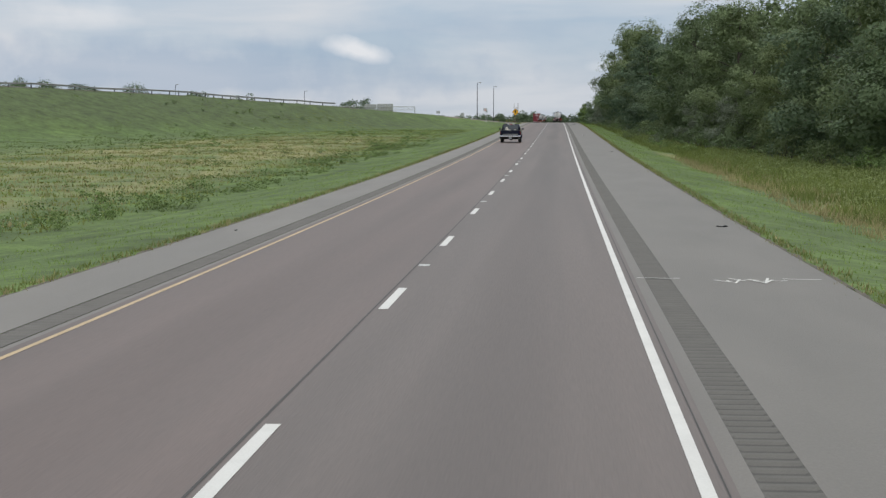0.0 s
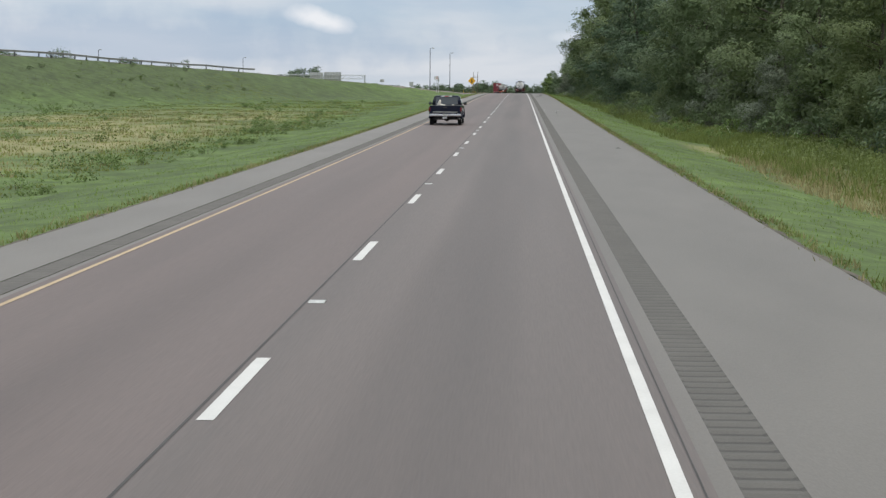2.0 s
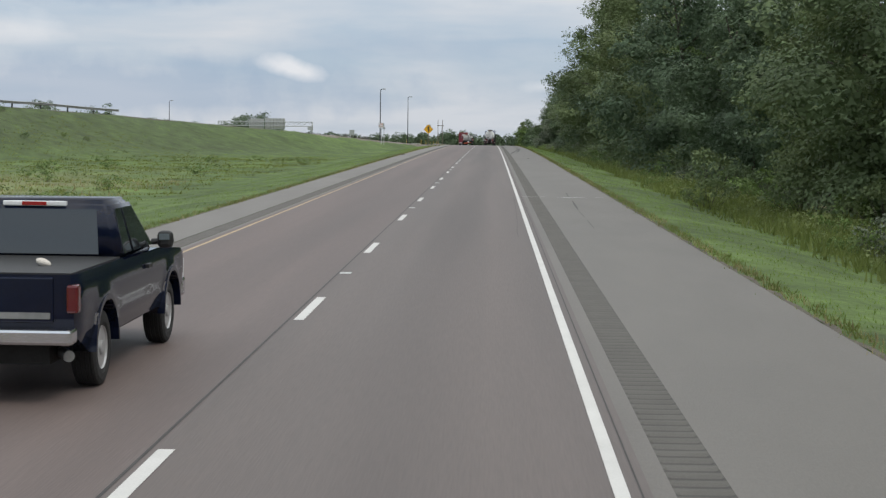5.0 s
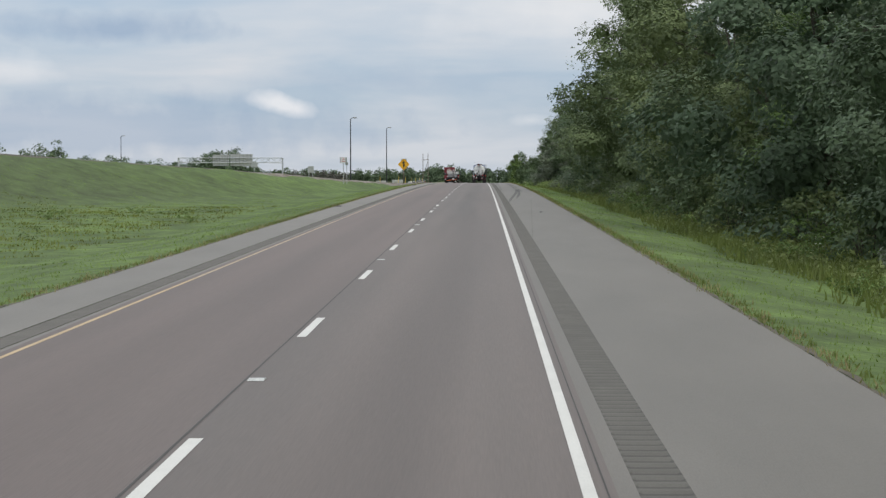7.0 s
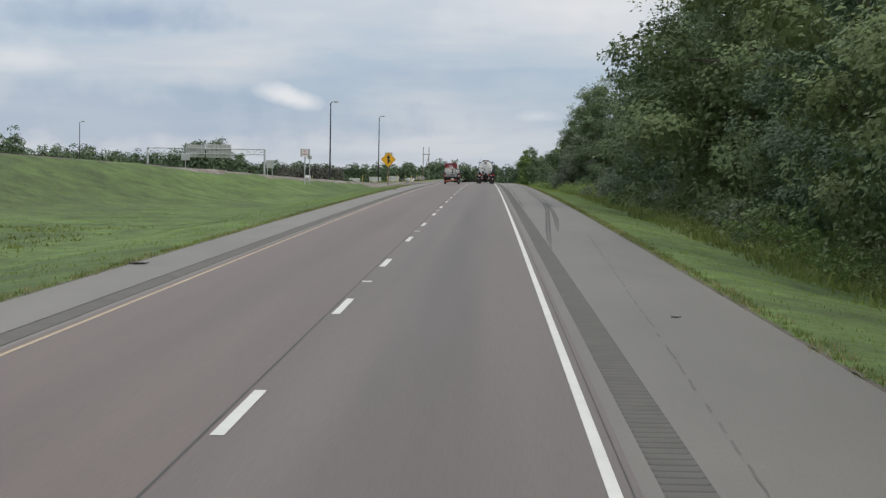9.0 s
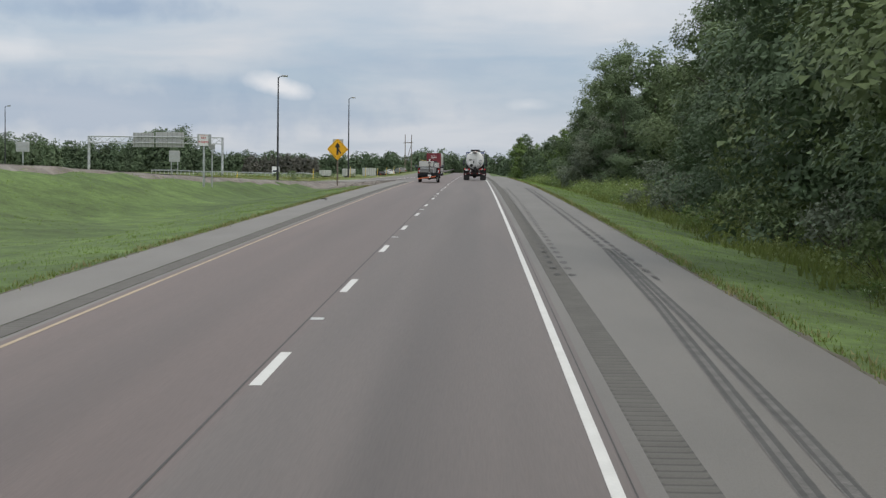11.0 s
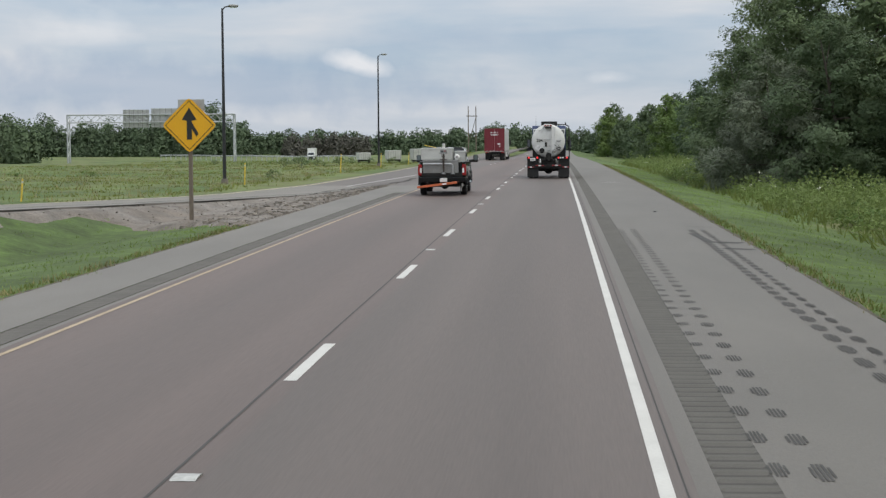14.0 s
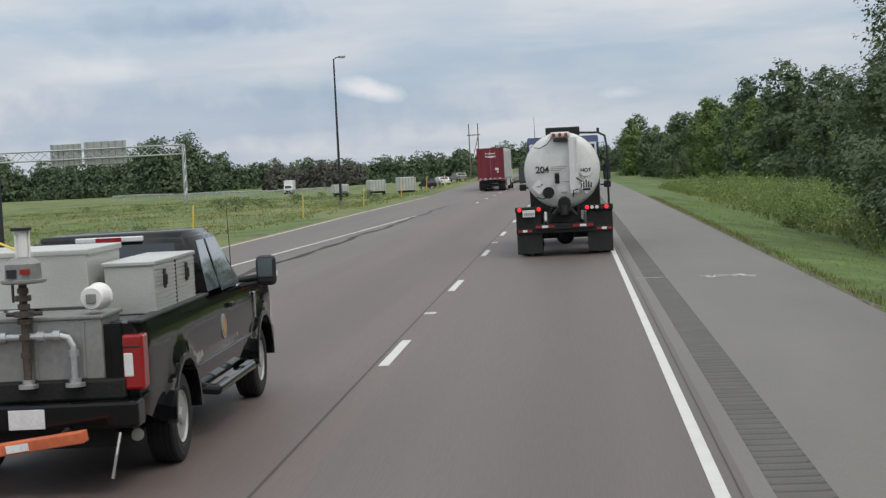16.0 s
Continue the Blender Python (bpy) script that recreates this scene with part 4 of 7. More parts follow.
def pickup(name, label, m, paint, service=False):
    t = thing(name, label, "pickup truck", m)
    if service:
        L, HW, r, ra, fa, belt, roof, rail = 6.5, 1.01, 0.41, 1.42, 5.62, 1.36, 2.02, 1.4
        cab0, cab1, top0, top1 = 2.8, 5.0, 2.95, 4.2
    else:
        L, HW, r, ra, fa, belt, roof, rail = 5.45, 1.02, 0.38, 1.12, 4.5, 1.18, 1.8, 1.2
        cab0, cab1, top0, top1 = 2.1, 3.95, 2.25, 3.25
    low = r * 1.28
    # body sides with wheel arches, hood and bed
    outline = [(0.06, low + 0.12)] + arch(ra, r + 0.02, r * 1.22) + [(ra + r * 1.4, low)] + [(fa - r * 1.4, low)] + arch(fa, r + 0.02, r * 1.22) + \
        [(L - 0.12, low + 0.05), (L, belt * 0.62), (L - 0.04, belt * 0.86), (L - 0.3, belt * 0.93), (cab1, belt), (cab0, belt), (cab0 - 0.02, rail), (0.0, rail), (0.0, low + 0.3)]
    bm = B()
    prism(bm, outline, -HW, HW)
    sculpt(bm, L, low, rail, HW, [(ra, r + 0.02, r), (fa, r + 0.02, r)], 0.045 if service else 0.02)
    body = part("body", bm, paint, t, "", True)
    body.data.set_sharp_from_angle(angle=math.radians(28))
    # wheel wells and flares
    for s in (-1, 1):
        for cy in (ra, fa):
            bm = B()
            a = arch(cy, r + 0.02, r * 1.24, 13)
            b = arch(cy, r + 0.02, r * 1.36, 13)
            prism(bm, a + b[::-1], s * (HW - 0.06), s * (HW + (0.052 if service else 0.028)))
            part("arch_lip", bm, paint, body)
            part("wheel_well", prism(B(), arch(cy, r + 0.02, r * 1.23, 13), s * (HW - 0.5), s * (HW - 0.42)), DARK, body)
            wheel(t, s * (HW - 0.15), cy, r, 0.27 if service else 0.25, s)
    bm = B()
    box(bm, -HW + 0.3, HW - 0.3, 0.1, L - 0.4, r * 0.9, low + 0.05)
    tube(bm, (-HW + 0.2, ra, r), (HW - 0.2, ra, r), 0.06)
    bmesh.ops.create_uvsphere(bm, u_segments=12, v_segments=8, radius=0.17, matrix=Matrix.Translation((0.05, ra, r)))
    part("underbody", bm, CHASSIS, t)
    # glasshouse
    tw = HW * 0.76
    bw = HW * 0.93
    bm = B()
    vs = [bm.verts.new(p) for p in ((-bw, cab0, belt), (bw, cab0, belt), (bw, cab1, belt), (-bw, cab1, belt), (-tw, top0, roof), (tw, top0, roof), (tw, top1, roof), (-tw, top1, roof))]
    for f in ((0, 1, 5, 4), (1, 2, 6, 5), (2, 3, 7, 6), (3, 0, 4, 7), (4, 5, 6, 7), (3, 2, 1, 0)):
        bm.faces.new([vs[k] for k in f])
    bmesh.ops.recalc_face_normals(bm, faces=bm.faces)
    bmesh.ops.bevel(bm, geom=list(bm.edges), offset=0.06, segments=3, affect="EDGES")
    cab = part("cab", bm, paint, t, "", True)

    def on_side(s, y, z):
        k = (z - belt) / (roof - belt)
        x = bw + (tw - bw) * k
        return (s * (x + 0.004), y, z)

    def rear_at(x, z):
        k = (z - belt) / (roof - belt)
        return (x, cab0 + (top0 - cab0) * k - 0.004, z)

    zb, zt = belt + 0.05, roof - 0.1
    bm = B()
    panel(bm, [rear_at(-tw * 0.92, zb), rear_at(tw * 0.92, zb), rear_at(tw * 0.86, zt), rear_at(-tw * 0.86, zt)], 0.012)
    part("rear_window", bm, GLASS, cab)
    k = (top1 - top0) / 2.0
    for s in (-1, 1):
        quads = ([(cab0 + 0.3, zb), (cab0 + 0.86, zb), (top0 + 0.66, zt), (top0 + 0.3, zt)], [(cab0 + 0.98, zb - 0.04), (cab1 - 0.28, zb - 0.04), (top1 - 0.02, zt), (top0 + 0.76, zt)]) if service else \
            ([(cab0 + 0.2, zb), (cab0 + 0.55, zb), (top0 + 0.42, zt), (top0 + 0.15, zt)], [(cab0 + 0.66, zb), (cab1 - 0.22, zb), (top1 - 0.05, zt), (top0 + 0.5, zt)])
        for q in quads:
            bm = B()
            pts = [on_side(s, y, z) for y, z in q]
            panel(bm, pts if s > 0 else pts[::-1], 0.01)
            part("side_window", bm, CLEAR if service else GLASS, cab)
        for yy in ((cab0 + 1.0, cab0 + 0.08, cab1 + 0.12) if service else (cab0 + 0.82, cab0 + 0.02, cab1 - 0.15)):
            bm = B()
            zs = np.linspace(belt - 0.02, low + 0.08, 9)
            xs = [HW * side_shape(z, low, rail) - 0.004 for z in zs]
            for za, zc, xa, xc in zip(zs, zs[1:], xs, xs[1:]):
                panel(bm, [(s * xa, yy, za), (s * xa, yy + 0.016, za), (s * xc, yy + 0.016, zc), (s * xc, yy, zc)], 0.007 * s)
            part("door_gap", bm, DARK, body)
        bm = B()
        x0, x1 = sorted((s * (HW * 0.99), s * (HW + 0.035)))
        box(bm, x0, x1, cab0 + 0.95, cab0 + 1.15, belt - 0.17, belt - 0.12, 0.01)
        part("door_handle", bm, DARK, body)
        # wing mirror
        bm = B()
        x0, x1 = sorted((s * (HW + 0.15), s * (HW + 0.37))) if service else sorted((s * (HW + 0.02), s * (HW + 0.2)))
        mz = belt + (-0.02 if service else 0.02)
        mh = 0.33 if service else 0.2
        box(bm, x0, x1, cab1 - 0.42, cab1 - 0.3, mz, mz + mh, 0.05)
        tube(bm, (s * HW * 0.95, cab1 - 0.35, mz + 0.07), (s * (HW + 0.2), cab1 - 0.35, mz + 0.1), 0.035, seg=8)
        if service:
            tube(bm, (s * HW * 0.95, cab1 - 0.35, mz + 0.0), (s * (HW + 0.2), cab1 - 0.35, mz + 0.04), 0.03, seg=8)
        mirror = part("mirror", bm, DARK, cab, "black wing mirror")
        part("glass", box(B(), x0 + 0.03, x1 - 0.03, cab1 - 0.432, cab1 - 0.42, mz + 0.1, mz + mh - 0.03), CLEAR, mirror)
        if service:
            part("marker_lamp", box(B(), s * (HW + 0.375) - 0.01, s * (HW + 0.375) + 0.01, cab1 - 0.37, cab1 - 0.31, mz + 0.1, mz + 0.16), CLEAR_LAMP, mirror)
        # tail lamp
        bm = B()
        x0, x1 = sorted((s * (HW - (0.17 if service else 0.11)), s * (HW + 0.005)))
        box(bm, x0, x1, -0.03, 0.17 if service else 0.1, rail - 0.55 if service else rail - 0.36, rail - 0.09, 0.025)
        lamp = part("tail_lamp", bm, TAIL_RED if service else DIM_RED, body, "tall red tail lamp")
        if service:
            part("lens", box(B(), min(s * (HW - 0.16), s * (HW - 0.08)), max(s * (HW - 0.16), s * (HW - 0.08)), -0.036, 0.0, rail - 0.44, rail - 0.24, 0.012), CLEAR_LAMP, lamp)
            part("strip", box(B(), min(s * (HW - 0.165), s * (HW - 0.01)), max(s * (HW - 0.165), s * (HW - 0.01)), -0.034, 0.0, rail - 0.2, rail - 0.185), DARK, lamp)
            part("rail_cap", box(B(), min(s * (HW - 0.12), s * (HW - 0.005)), max(s * (HW - 0.12), s * (HW - 0.005)), 0.0, cab0 - 0.02, rail - 0.005, rail + 0.022, 0.01), DARK, body, "black plastic bed rail cap")
            part("side_crease", box(B(), min(s * (HW - 0.01), s * (HW + 0.012)), max(s * (HW - 0.01), s * (HW + 0.012)), ra + 0.62, fa - 0.62, low + 0.24, low + 0.27, 0.006), paint, body)
            part("fender_vent", box(B(), min(s * (HW - 0.01), s * (HW + 0.02)), max(s * (HW - 0.01), s * (HW + 0.02)), cab1 + 0.18, cab1 + 0.24, belt - 0.42, belt - 0.12, 0.01), CHROME, body)
        part("headlamp", box(B(), min(s * (HW - 0.32), s * (HW - 0.02)), max(s * (HW - 0.32), s * (HW - 0.02)), L - 0.16, L + 0.01, belt * 0.6, belt * 0.8, 0.02), CLEAR_LAMP, body)
    bm = B()
    box(bm, -0.34, 0.34, top0 - 0.03, top0 + 0.04, roof - 0.07, roof - 0.015, 0.012)
    stop = part("stop_lamp", bm, CLEAR_LAMP, cab)
    part("lens", box(B(), -0.13, 0.13, top0 - 0.037, top0, roof - 0.062, roof - 0.022), TAIL_RED, stop)
    # bumpers
    bm = B()
    box(bm, -HW * 0.98, HW * 0.98, -0.2, 0.06, low + (0.04 if service else 0.07), low + (0.26 if service else 0.22), 0.03)
    rear = part("rear_bumper", bm, BLACK_PAINT if service else CHROME, t, "black rear bumper" if service else "dented chrome rear bumper")
    bm = B()
    box(bm, -HW * 0.98, HW * 0.98, L - 0.05, L + 0.12, low - 0.02, low + 0.22, 0.04)
    part("front_bumper", bm, BLACK_PAINT if service else CHROME, t)
    bm = B()
    px = 0.07 if service else 0.0
    box(bm, px - 0.15, px + 0.15, -0.215, -0.2, low + 0.06, low + 0.22, 0.004)
    plate = part("number_plate", bm, REFLECT_WHITE if service else SIGN_BACK, rear, "blank pale number plate")
    part("exhaust", tube(B(), (HW * 0.6, 0.7, low - 0.06), (HW * 0.86, 0.22, low - 0.08), 0.055), GREY_STEEL, t)
    if not service:
        bm = B()
        box(bm, -HW + 0.23, HW - 0.23, -0.02, 0.05, low + 0.26, rail - 0.02, 0.02)
        gate = part("tailgate", bm, paint, t)
        part("handle", box(B(), -0.12, 0.12, -0.035, -0.015, rail - 0.14, rail - 0.07, 0.01), DARK, gate)
        part("trim", box(B(), -HW + 0.26, HW - 0.26, -0.03, -0.018, low + 0.3, low + 0.36), GREY_STEEL, gate)
        bm = B()
        box(bm, -HW + 0.08, HW - 0.08, 0.05, cab0, rail - 0.03, rail + 0.012)
        part("bed_cover", bm, DARK, t, "dark open load bed")
        for k, (x, y, z, q) in enumerate(((-0.42, 0.8, rail + 0.12, 0.18), (-0.3, 0.75, rail + 0.04, 0.16), (-0.1, 0.7, rail + 0.0, 0.14), (0.45, 0.9, rail + 0.04, 0.08))):
            bm = B()
            bmesh.ops.create_icosphere(bm, subdivisions=2, radius=q, matrix=Matrix.Translation((x, y, z)) @ Matrix.Rotation(0.35, 4, "Y") @ Matrix.Diagonal((0.55, 0.6, 1.45, 1) if k == 0 else (1, 0.8, 0.5, 1)))
            part("load", bm, CLOTH, t, "crumpled pale bundle in the load bed")
        bm = B()
        tube(bm, (0, -0.1, low - 0.05), (0, -0.36, low - 0.05), 0.035)
        box(bm, -0.14, 0.14, -0.24, -0.18, low - 0.1, low + 0.02, 0.02)
        part("hitch", bm, STEEL, rear)
        return t
    # work gear of the service truck: tool chests, proving tank and pipework in the bed
    bm = B()
    box(bm, -HW + 0.1, HW - 0.1, 0.05, cab0 - 0.03, rail - 0.5, rail - 0.02)
    part("bed_floor", bm, CHASSIS, t)
    bm = B()
    box(bm, 0.5, 0.94, 0.82, 2.46, rail + 0.0, rail + 0.42, 0.01)
    chest = part("tool_chest", bm, ALU, t, "white diamond-plate side chest")
    part("lid", box(B(), 0.485, 0.955, 0.8, 2.48, rail + 0.42, rail + 0.46, 0.01), ALU, chest)
    for y in (1.12, 2.02):
        bm = B()
        box(bm, 0.945, 0.965, y, y + 0.07, rail + 0.2, rail + 0.37, 0.005)
        box(bm, 0.96, 0.98, y + 0.012, y + 0.058, rail + 0.23, rail + 0.32, 0.004)
        part("latch", bm, DARK, chest)
    for k in range(11):
        part("rib", prism(B(), [(0.84, rail + 0.02 + k * 0.036), (2.44, rail + 0.02 + k * 0.036), (2.44, rail + 0.04 + k * 0.036), (0.84, rail + 0.04 + k * 0.036)], 0.94, 0.949), ALU, chest)
    part("door_gap", box(B(), 0.94, 0.951, 1.63, 1.645, rail + 0.01, rail + 0.42), DARK, chest)
    bm = B()
    box(bm, -0.92, 0.42, 0.6, 1.7, rail + 0.1, rail + 0.58, 0.012)
    box(bm, -0.935, 0.44, 0.585, 1.72, rail + 0.55, rail + 0.6, 0.01)
    part("tool_chest", bm, ALU, t, "dull diamond-plate cross chest")
    bm = B()
    box(bm, -0.8, 0.69, -0.04, 0.55, low + 0.43, rail + 0.05, 0.012)
    box(bm, -0.82, 0.71, -0.055, 0.58, rail + 0.05, rail + 0.085, 0.01)
    tank = part("proving_tank", bm, GREY_STEEL, t, "dull grey steel tank across the tailgate opening")
    for x in (-0.4, 0.12, 0.52):
        part("rib", box(B(), x, x + 0.025, -0.052, -0.038, low + 0.45, rail + 0.04), GREY_STEEL, tank)
    part("tailgate_sill", box(B(), -0.86, 0.86, -0.06, 0.1, low + 0.26, low + 0.43, 0.02), CHASSIS, t)
    for s in (-1, 1):
        part("gate_post", box(B(), min(s * 0.74, s * 0.85), max(s * 0.74, s * 0.85), -0.02, 0.12, low + 0.3, rail + 0.02, 0.02), BLACK_PAINT, t)
    bm = B()
    bent(bm, [(-0.8, -0.1, rail - 0.07), (0.0, -0.1, rail - 0.07), (0.34, -0.1, rail - 0.07), (0.42, -0.1, rail - 0.09), (0.46, -0.1, rail - 0.16), (0.46, -0.1, low + 0.43)], 0.03, 12)
    for x, z in ((0.46, low + 0.42), (0.07, low + 0.42)):
        tube(bm, (x, -0.1, z - 0.035), (x, -0.1, z - 0.005), 0.085, seg=8)
        tube(bm, (x, -0.1, z - 0.01), (x, -0.1, z + 0.035), 0.05, seg=14)
    for x in (-0.35, -0.12, 0.2, 0.33):
        tube(bm, (x - 0.03, -0.1, rail - 0.07), (x + 0.03, -0.1, rail - 0.07), 0.045, seg=12)
    tube(bm, (0.46, -0.1, rail - 0.24), (0.46, -0.1, rail - 0.19), 0.045, seg=12)
    part("pipe", bm, STEEL, tank, "galvanised pipe elbow")
    bm = B()
    tube(bm, (0.07, -0.1, low + 0.42), (0.07, -0.1, rail + 0.36), 0.034, seg=12)
    for z, q in ((rail - 0.22, 0.045), (rail - 0.07, 0.055), (rail + 0.06, 0.06), (rail + 0.12, 0.085), (rail + 0.18, 0.05), (rail + 0.25, 0.065), (rail + 0.31, 0.045)):
        tube(bm, (0.07, -0.1, z - 0.022), (0.07, -0.1, z + 0.022), q, seg=10)
    tube(bm, (-0.08, -0.1, rail + 0.12), (0.22, -0.1, rail + 0.12), 0.018, seg=8)
    tube(bm, (0.0, -0.14, rail + 0.22), (0.0, -0.14, rail + 0.44), 0.012, seg=6)
    part("riser", bm, IRON, tank, "rusty riser pipe with valves")
    bm = B()
    lathe(bm, [(0.0, 0.02), (0.0, 0.17), (0.012, 0.185), (0.03, 0.185), (0.035, 0.15), (0.16, 0.145), (0.2, 0.1), (0.23, 0.02)], "Z", 28, (0.07, -0.06, rail + 0.37))
    meter = part("meter", bm, GREY_STEEL, tank, "round grey meter with a red stripe")
    part("stripe", box(B(), 0.09, 0.17, -0.212, -0.19, rail + 0.45, rail + 0.49), TAIL_RED, meter)
    part("window", box(B(), -0.02, 0.06, -0.215, -0.19, rail + 0.42, rail + 0.49), DARK, meter)
    bm = B()
    tube(bm, (0.07, -0.06, rail + 0.58), (0.07, -0.06, rail + 0.8), 0.055, seg=16)
    for a in (0, 2.1, 4.2):
        tube(bm, (0.07 + 0.065 * math.cos(a), -0.06 + 0.065 * math.sin(a), rail + 0.57), (0.07 + 0.065 * math.cos(a), -0.06 + 0.065 * math.sin(a), rail + 0.81), 0.009, seg=6)
    part("strainer", bm, BEACON, meter, "clear cylinder in a black cage")
    part("cap", tube(B(), (0.07, -0.06, rail + 0.8), (0.07, -0.06, rail + 0.825), 0.085, seg=16), DARK, meter)
    bm = B()
    lathe(bm, [(-0.16, 0.02), (-0.16, 0.085), (-0.12, 0.1), (0.06, 0.1), (0.09, 0.115), (0.11, 0.02)], "Y", 26, (0.62, 0.1, rail + 0.22))
    can = part("float_can", bm, BEACON, tank, "white plastic canister")
    part("cap_nut", box(B(), 0.58, 0.66, -0.085, -0.055, rail + 0.18, rail + 0.26, 0.008), GREY_STEEL, can)
    bm = B()
    box(bm, -0.95, 0.72, -0.66, -0.5, low - 0.06, low + 0.03, 0.008, pose(0, 0, -0.02, 0, -7, 0))
    board = part("step_board", bm, ORANGE, t, "orange hinged step board with white tape")
    part("tape", box(B(), 0.1, 0.28, -0.668, -0.65, low - 0.045, low + 0.015, 0.0, pose(0, 0, -0.02, 0, -7, 0)), REFLECT_WHITE, board)
    for x in (-0.6, 0.4):
        part("bracket", tube(B(), (x, -0.5, low), (x, -0.1, low + 0.05), 0.03, seg=8), CHASSIS, t)
    bm = B()
    bent(bm, [(0.86, -0.3, low + 0.02), (0.85, -0.42, low - 0.14), (0.82, -0.46, low - 0.32)], 0.013, 8)
    part("drain_hose", bm, GREY_STEEL, t)
    for s in (-1, 1):
        bm = B()
        bent(bm, [(s * (HW - 0.12), cab0 - 0.15, low - 0.03), (s * (HW + 0.03), cab0 - 0.05, low - 0.06), (s * (HW + 0.03), cab1 - 0.3, low - 0.06), (s * (HW - 0.12), cab1 - 0.2, low - 0.03)], 0.055, 12)
        step = part("step_bar", bm, BLACK_PAINT, t)
        for y in (cab0 + 0.5, cab1 - 0.8):
            part("tread", box(B(), min(s * (HW - 0.01), s * (HW + 0.06)), max(s * (HW - 0.01), s * (HW + 0.06)), y, y + 0.5, low - 0.012, low - 0.002), STEEL, step)
        bm = B()
        lathe(bm, [(s * (HW + 0.002), 0.01), (s * (HW + 0.008), 0.125), (s * (HW - 0.01), 0.127)], "X", 26, (0, cab0 + 0.62, low + 0.5))
        badge = part("door_badge", bm, GREY_INK, body, "round grey and gold door badge")
        part("centre", lathe(B(), [(s * (HW + 0.004), 0.01), (s * (HW + 0.012), 0.09), (s * (HW - 0.01), 0.092)], "X", 20, (0, cab0 + 0.62, low + 0.5)), GOLD, badge)
    part("aerial", tube(B(), (0.75, cab1 + 0.35, belt), (0.75, cab1 + 0.25, belt + 0.85), 0.006, 0.003, 6), DARK, body)
    part("stay", tube(B(), (-0.3, 0.9, rail + 0.61), (-0.85, 1.65, rail + 0.72), 0.012, seg=6), YELLOW_POST, t)
    return t


# ---------------------------------------------------------------- articulated lorry


def semi_truck(m):
    t = thing("semi_truck", "articulated lorry with a white box trailer and dark red rear doors", "truck", m)
    W, L, z0, z1 = 1.29, 16.1, 1.1, 4.1
    bm = B()
    box(bm, -W, W, 0.03, L, z0, z1, 0.03)
    trailer = part("trailer_body", bm, WHITE_PAINT, t, "white box trailer")
    for s in (-1, 1):
        x0, x1 = sorted((s * 0.01, s * (W - 0.06)))
        door = part("rear_door", box(B(), x0, x1, -0.02, 0.03, z0 + 0.06, z1 - 0.08, 0.01), RED_PAINT, trailer, "dark red rear door")
        for k in (0.3, 0.8):
            part("lock_bar", tube(B(), (x0 + (x1 - x0) * k, -0.045, z0 + 0.1), (x0 + (x1 - x0) * k, -0.045, z1 - 0.15), 0.02, seg=8), RED_PAINT, door)
        part("trim", box(B(), min(s * (W - 0.08), s * (W + 0.005)), max(s * (W - 0.08), s * (W + 0.005)), -0.01, 0.05, z0, z1), RED_PAINT, trailer)
        bm = B()
        x0, x1 = sorted((s * (W - 0.05), s * (W - 0.01)))
        box(bm, x0, x1, 5.0, 11.3, 0.42, 1.08, 0.01)
        part("side_skirt", bm, WHITE_PAINT, trailer)
        for y in (2.0, 3.25):
            wheel(t, s * 1.1, y, 0.5, 0.3, s)
            wheel(t, s * 0.78, y, 0.5, 0.28, s)
        for y in (14.2, 15.4, 20.0):
            wheel(t, s * 1.08, y, 0.5, 0.3, s)
        part("tail_lamp", box(B(), min(s * 0.85, s * 1.2), max(s * 0.85, s * 1.2), -0.06, 0.0, 0.95, 1.05, 0.01), TAIL_RED, trailer)
        part("mudflap", box(B(), min(s * 0.62, s * 1.24), max(s * 0.62, s * 1.24), 1.3, 1.32, 0.15, 0.95), FLAP, trailer)
        part("side_rail", box(B(), min(s * W, s * (W + 0.012)), max(s * W, s * (W + 0.012)), 0.05, L, z0, z0 + 0.18), GREY_STEEL, trailer)
    part("roof_rail", box(B(), -W + 0.02, W - 0.02, -0.025, 0.05, z1 - 0.08, z1 + 0.005), RED_PAINT, trailer)
    for k in range(5):
        part("door_print", box(B(), -0.48 + k * 0.2, -0.34 + k * 0.2, -0.04, -0.02, 3.5, 3.66 - 0.03 * (k % 2), 0.01), SIGN_WHITE, trailer, "white shape printed on the doors")
    part("door_print", panel(B(), [(-0.55, -0.03, 3.35), (0.55, -0.03, 3.35), (0.4, -0.03, 3.2), (-0.4, -0.03, 3.2)], 0.012), SIGN_WHITE, trailer)
    for x0, za, zb in ((0.4, 1.98, 2.2), (0.58, 1.75, 1.9)):
        part("door_print", box(B(), x0, 0.75, -0.04, -0.02, za, zb, 0.01), SIGN_WHITE, trailer)
    for k in range(5):
        part("reflector", box(B(), -1.1 + k * 0.46, -0.9 + k * 0.46, -0.03, -0.015, z0 + 0.08, z0 + 0.15), REFLECT_WHITE, trailer)
    bm = B()
    box(bm, -1.2, 1.2, -0.08, 0.02, 0.5, 0.6, 0.01)
    for x in (-0.6, 0.6):
        box(bm, x - 0.04, x + 0.04, -0.04, 0.02, 0.58, 1.1)
    part("underrun_bar", bm, CHASSIS, t)
    bm = B()
    box(bm, -0.5, 0.5, 0.3, 15.0, 0.75, 1.08)
    for y in (2.0, 3.25, 14.2, 15.4):
        tube(bm, (-0.9, y, 0.5), (0.9, y, 0.5), 0.08)
    box(bm, -0.45, 0.45, 12.6, 20.6, 0.7, 0.95)
    part("chassis", bm, CHASSIS, t)
    bm = B()
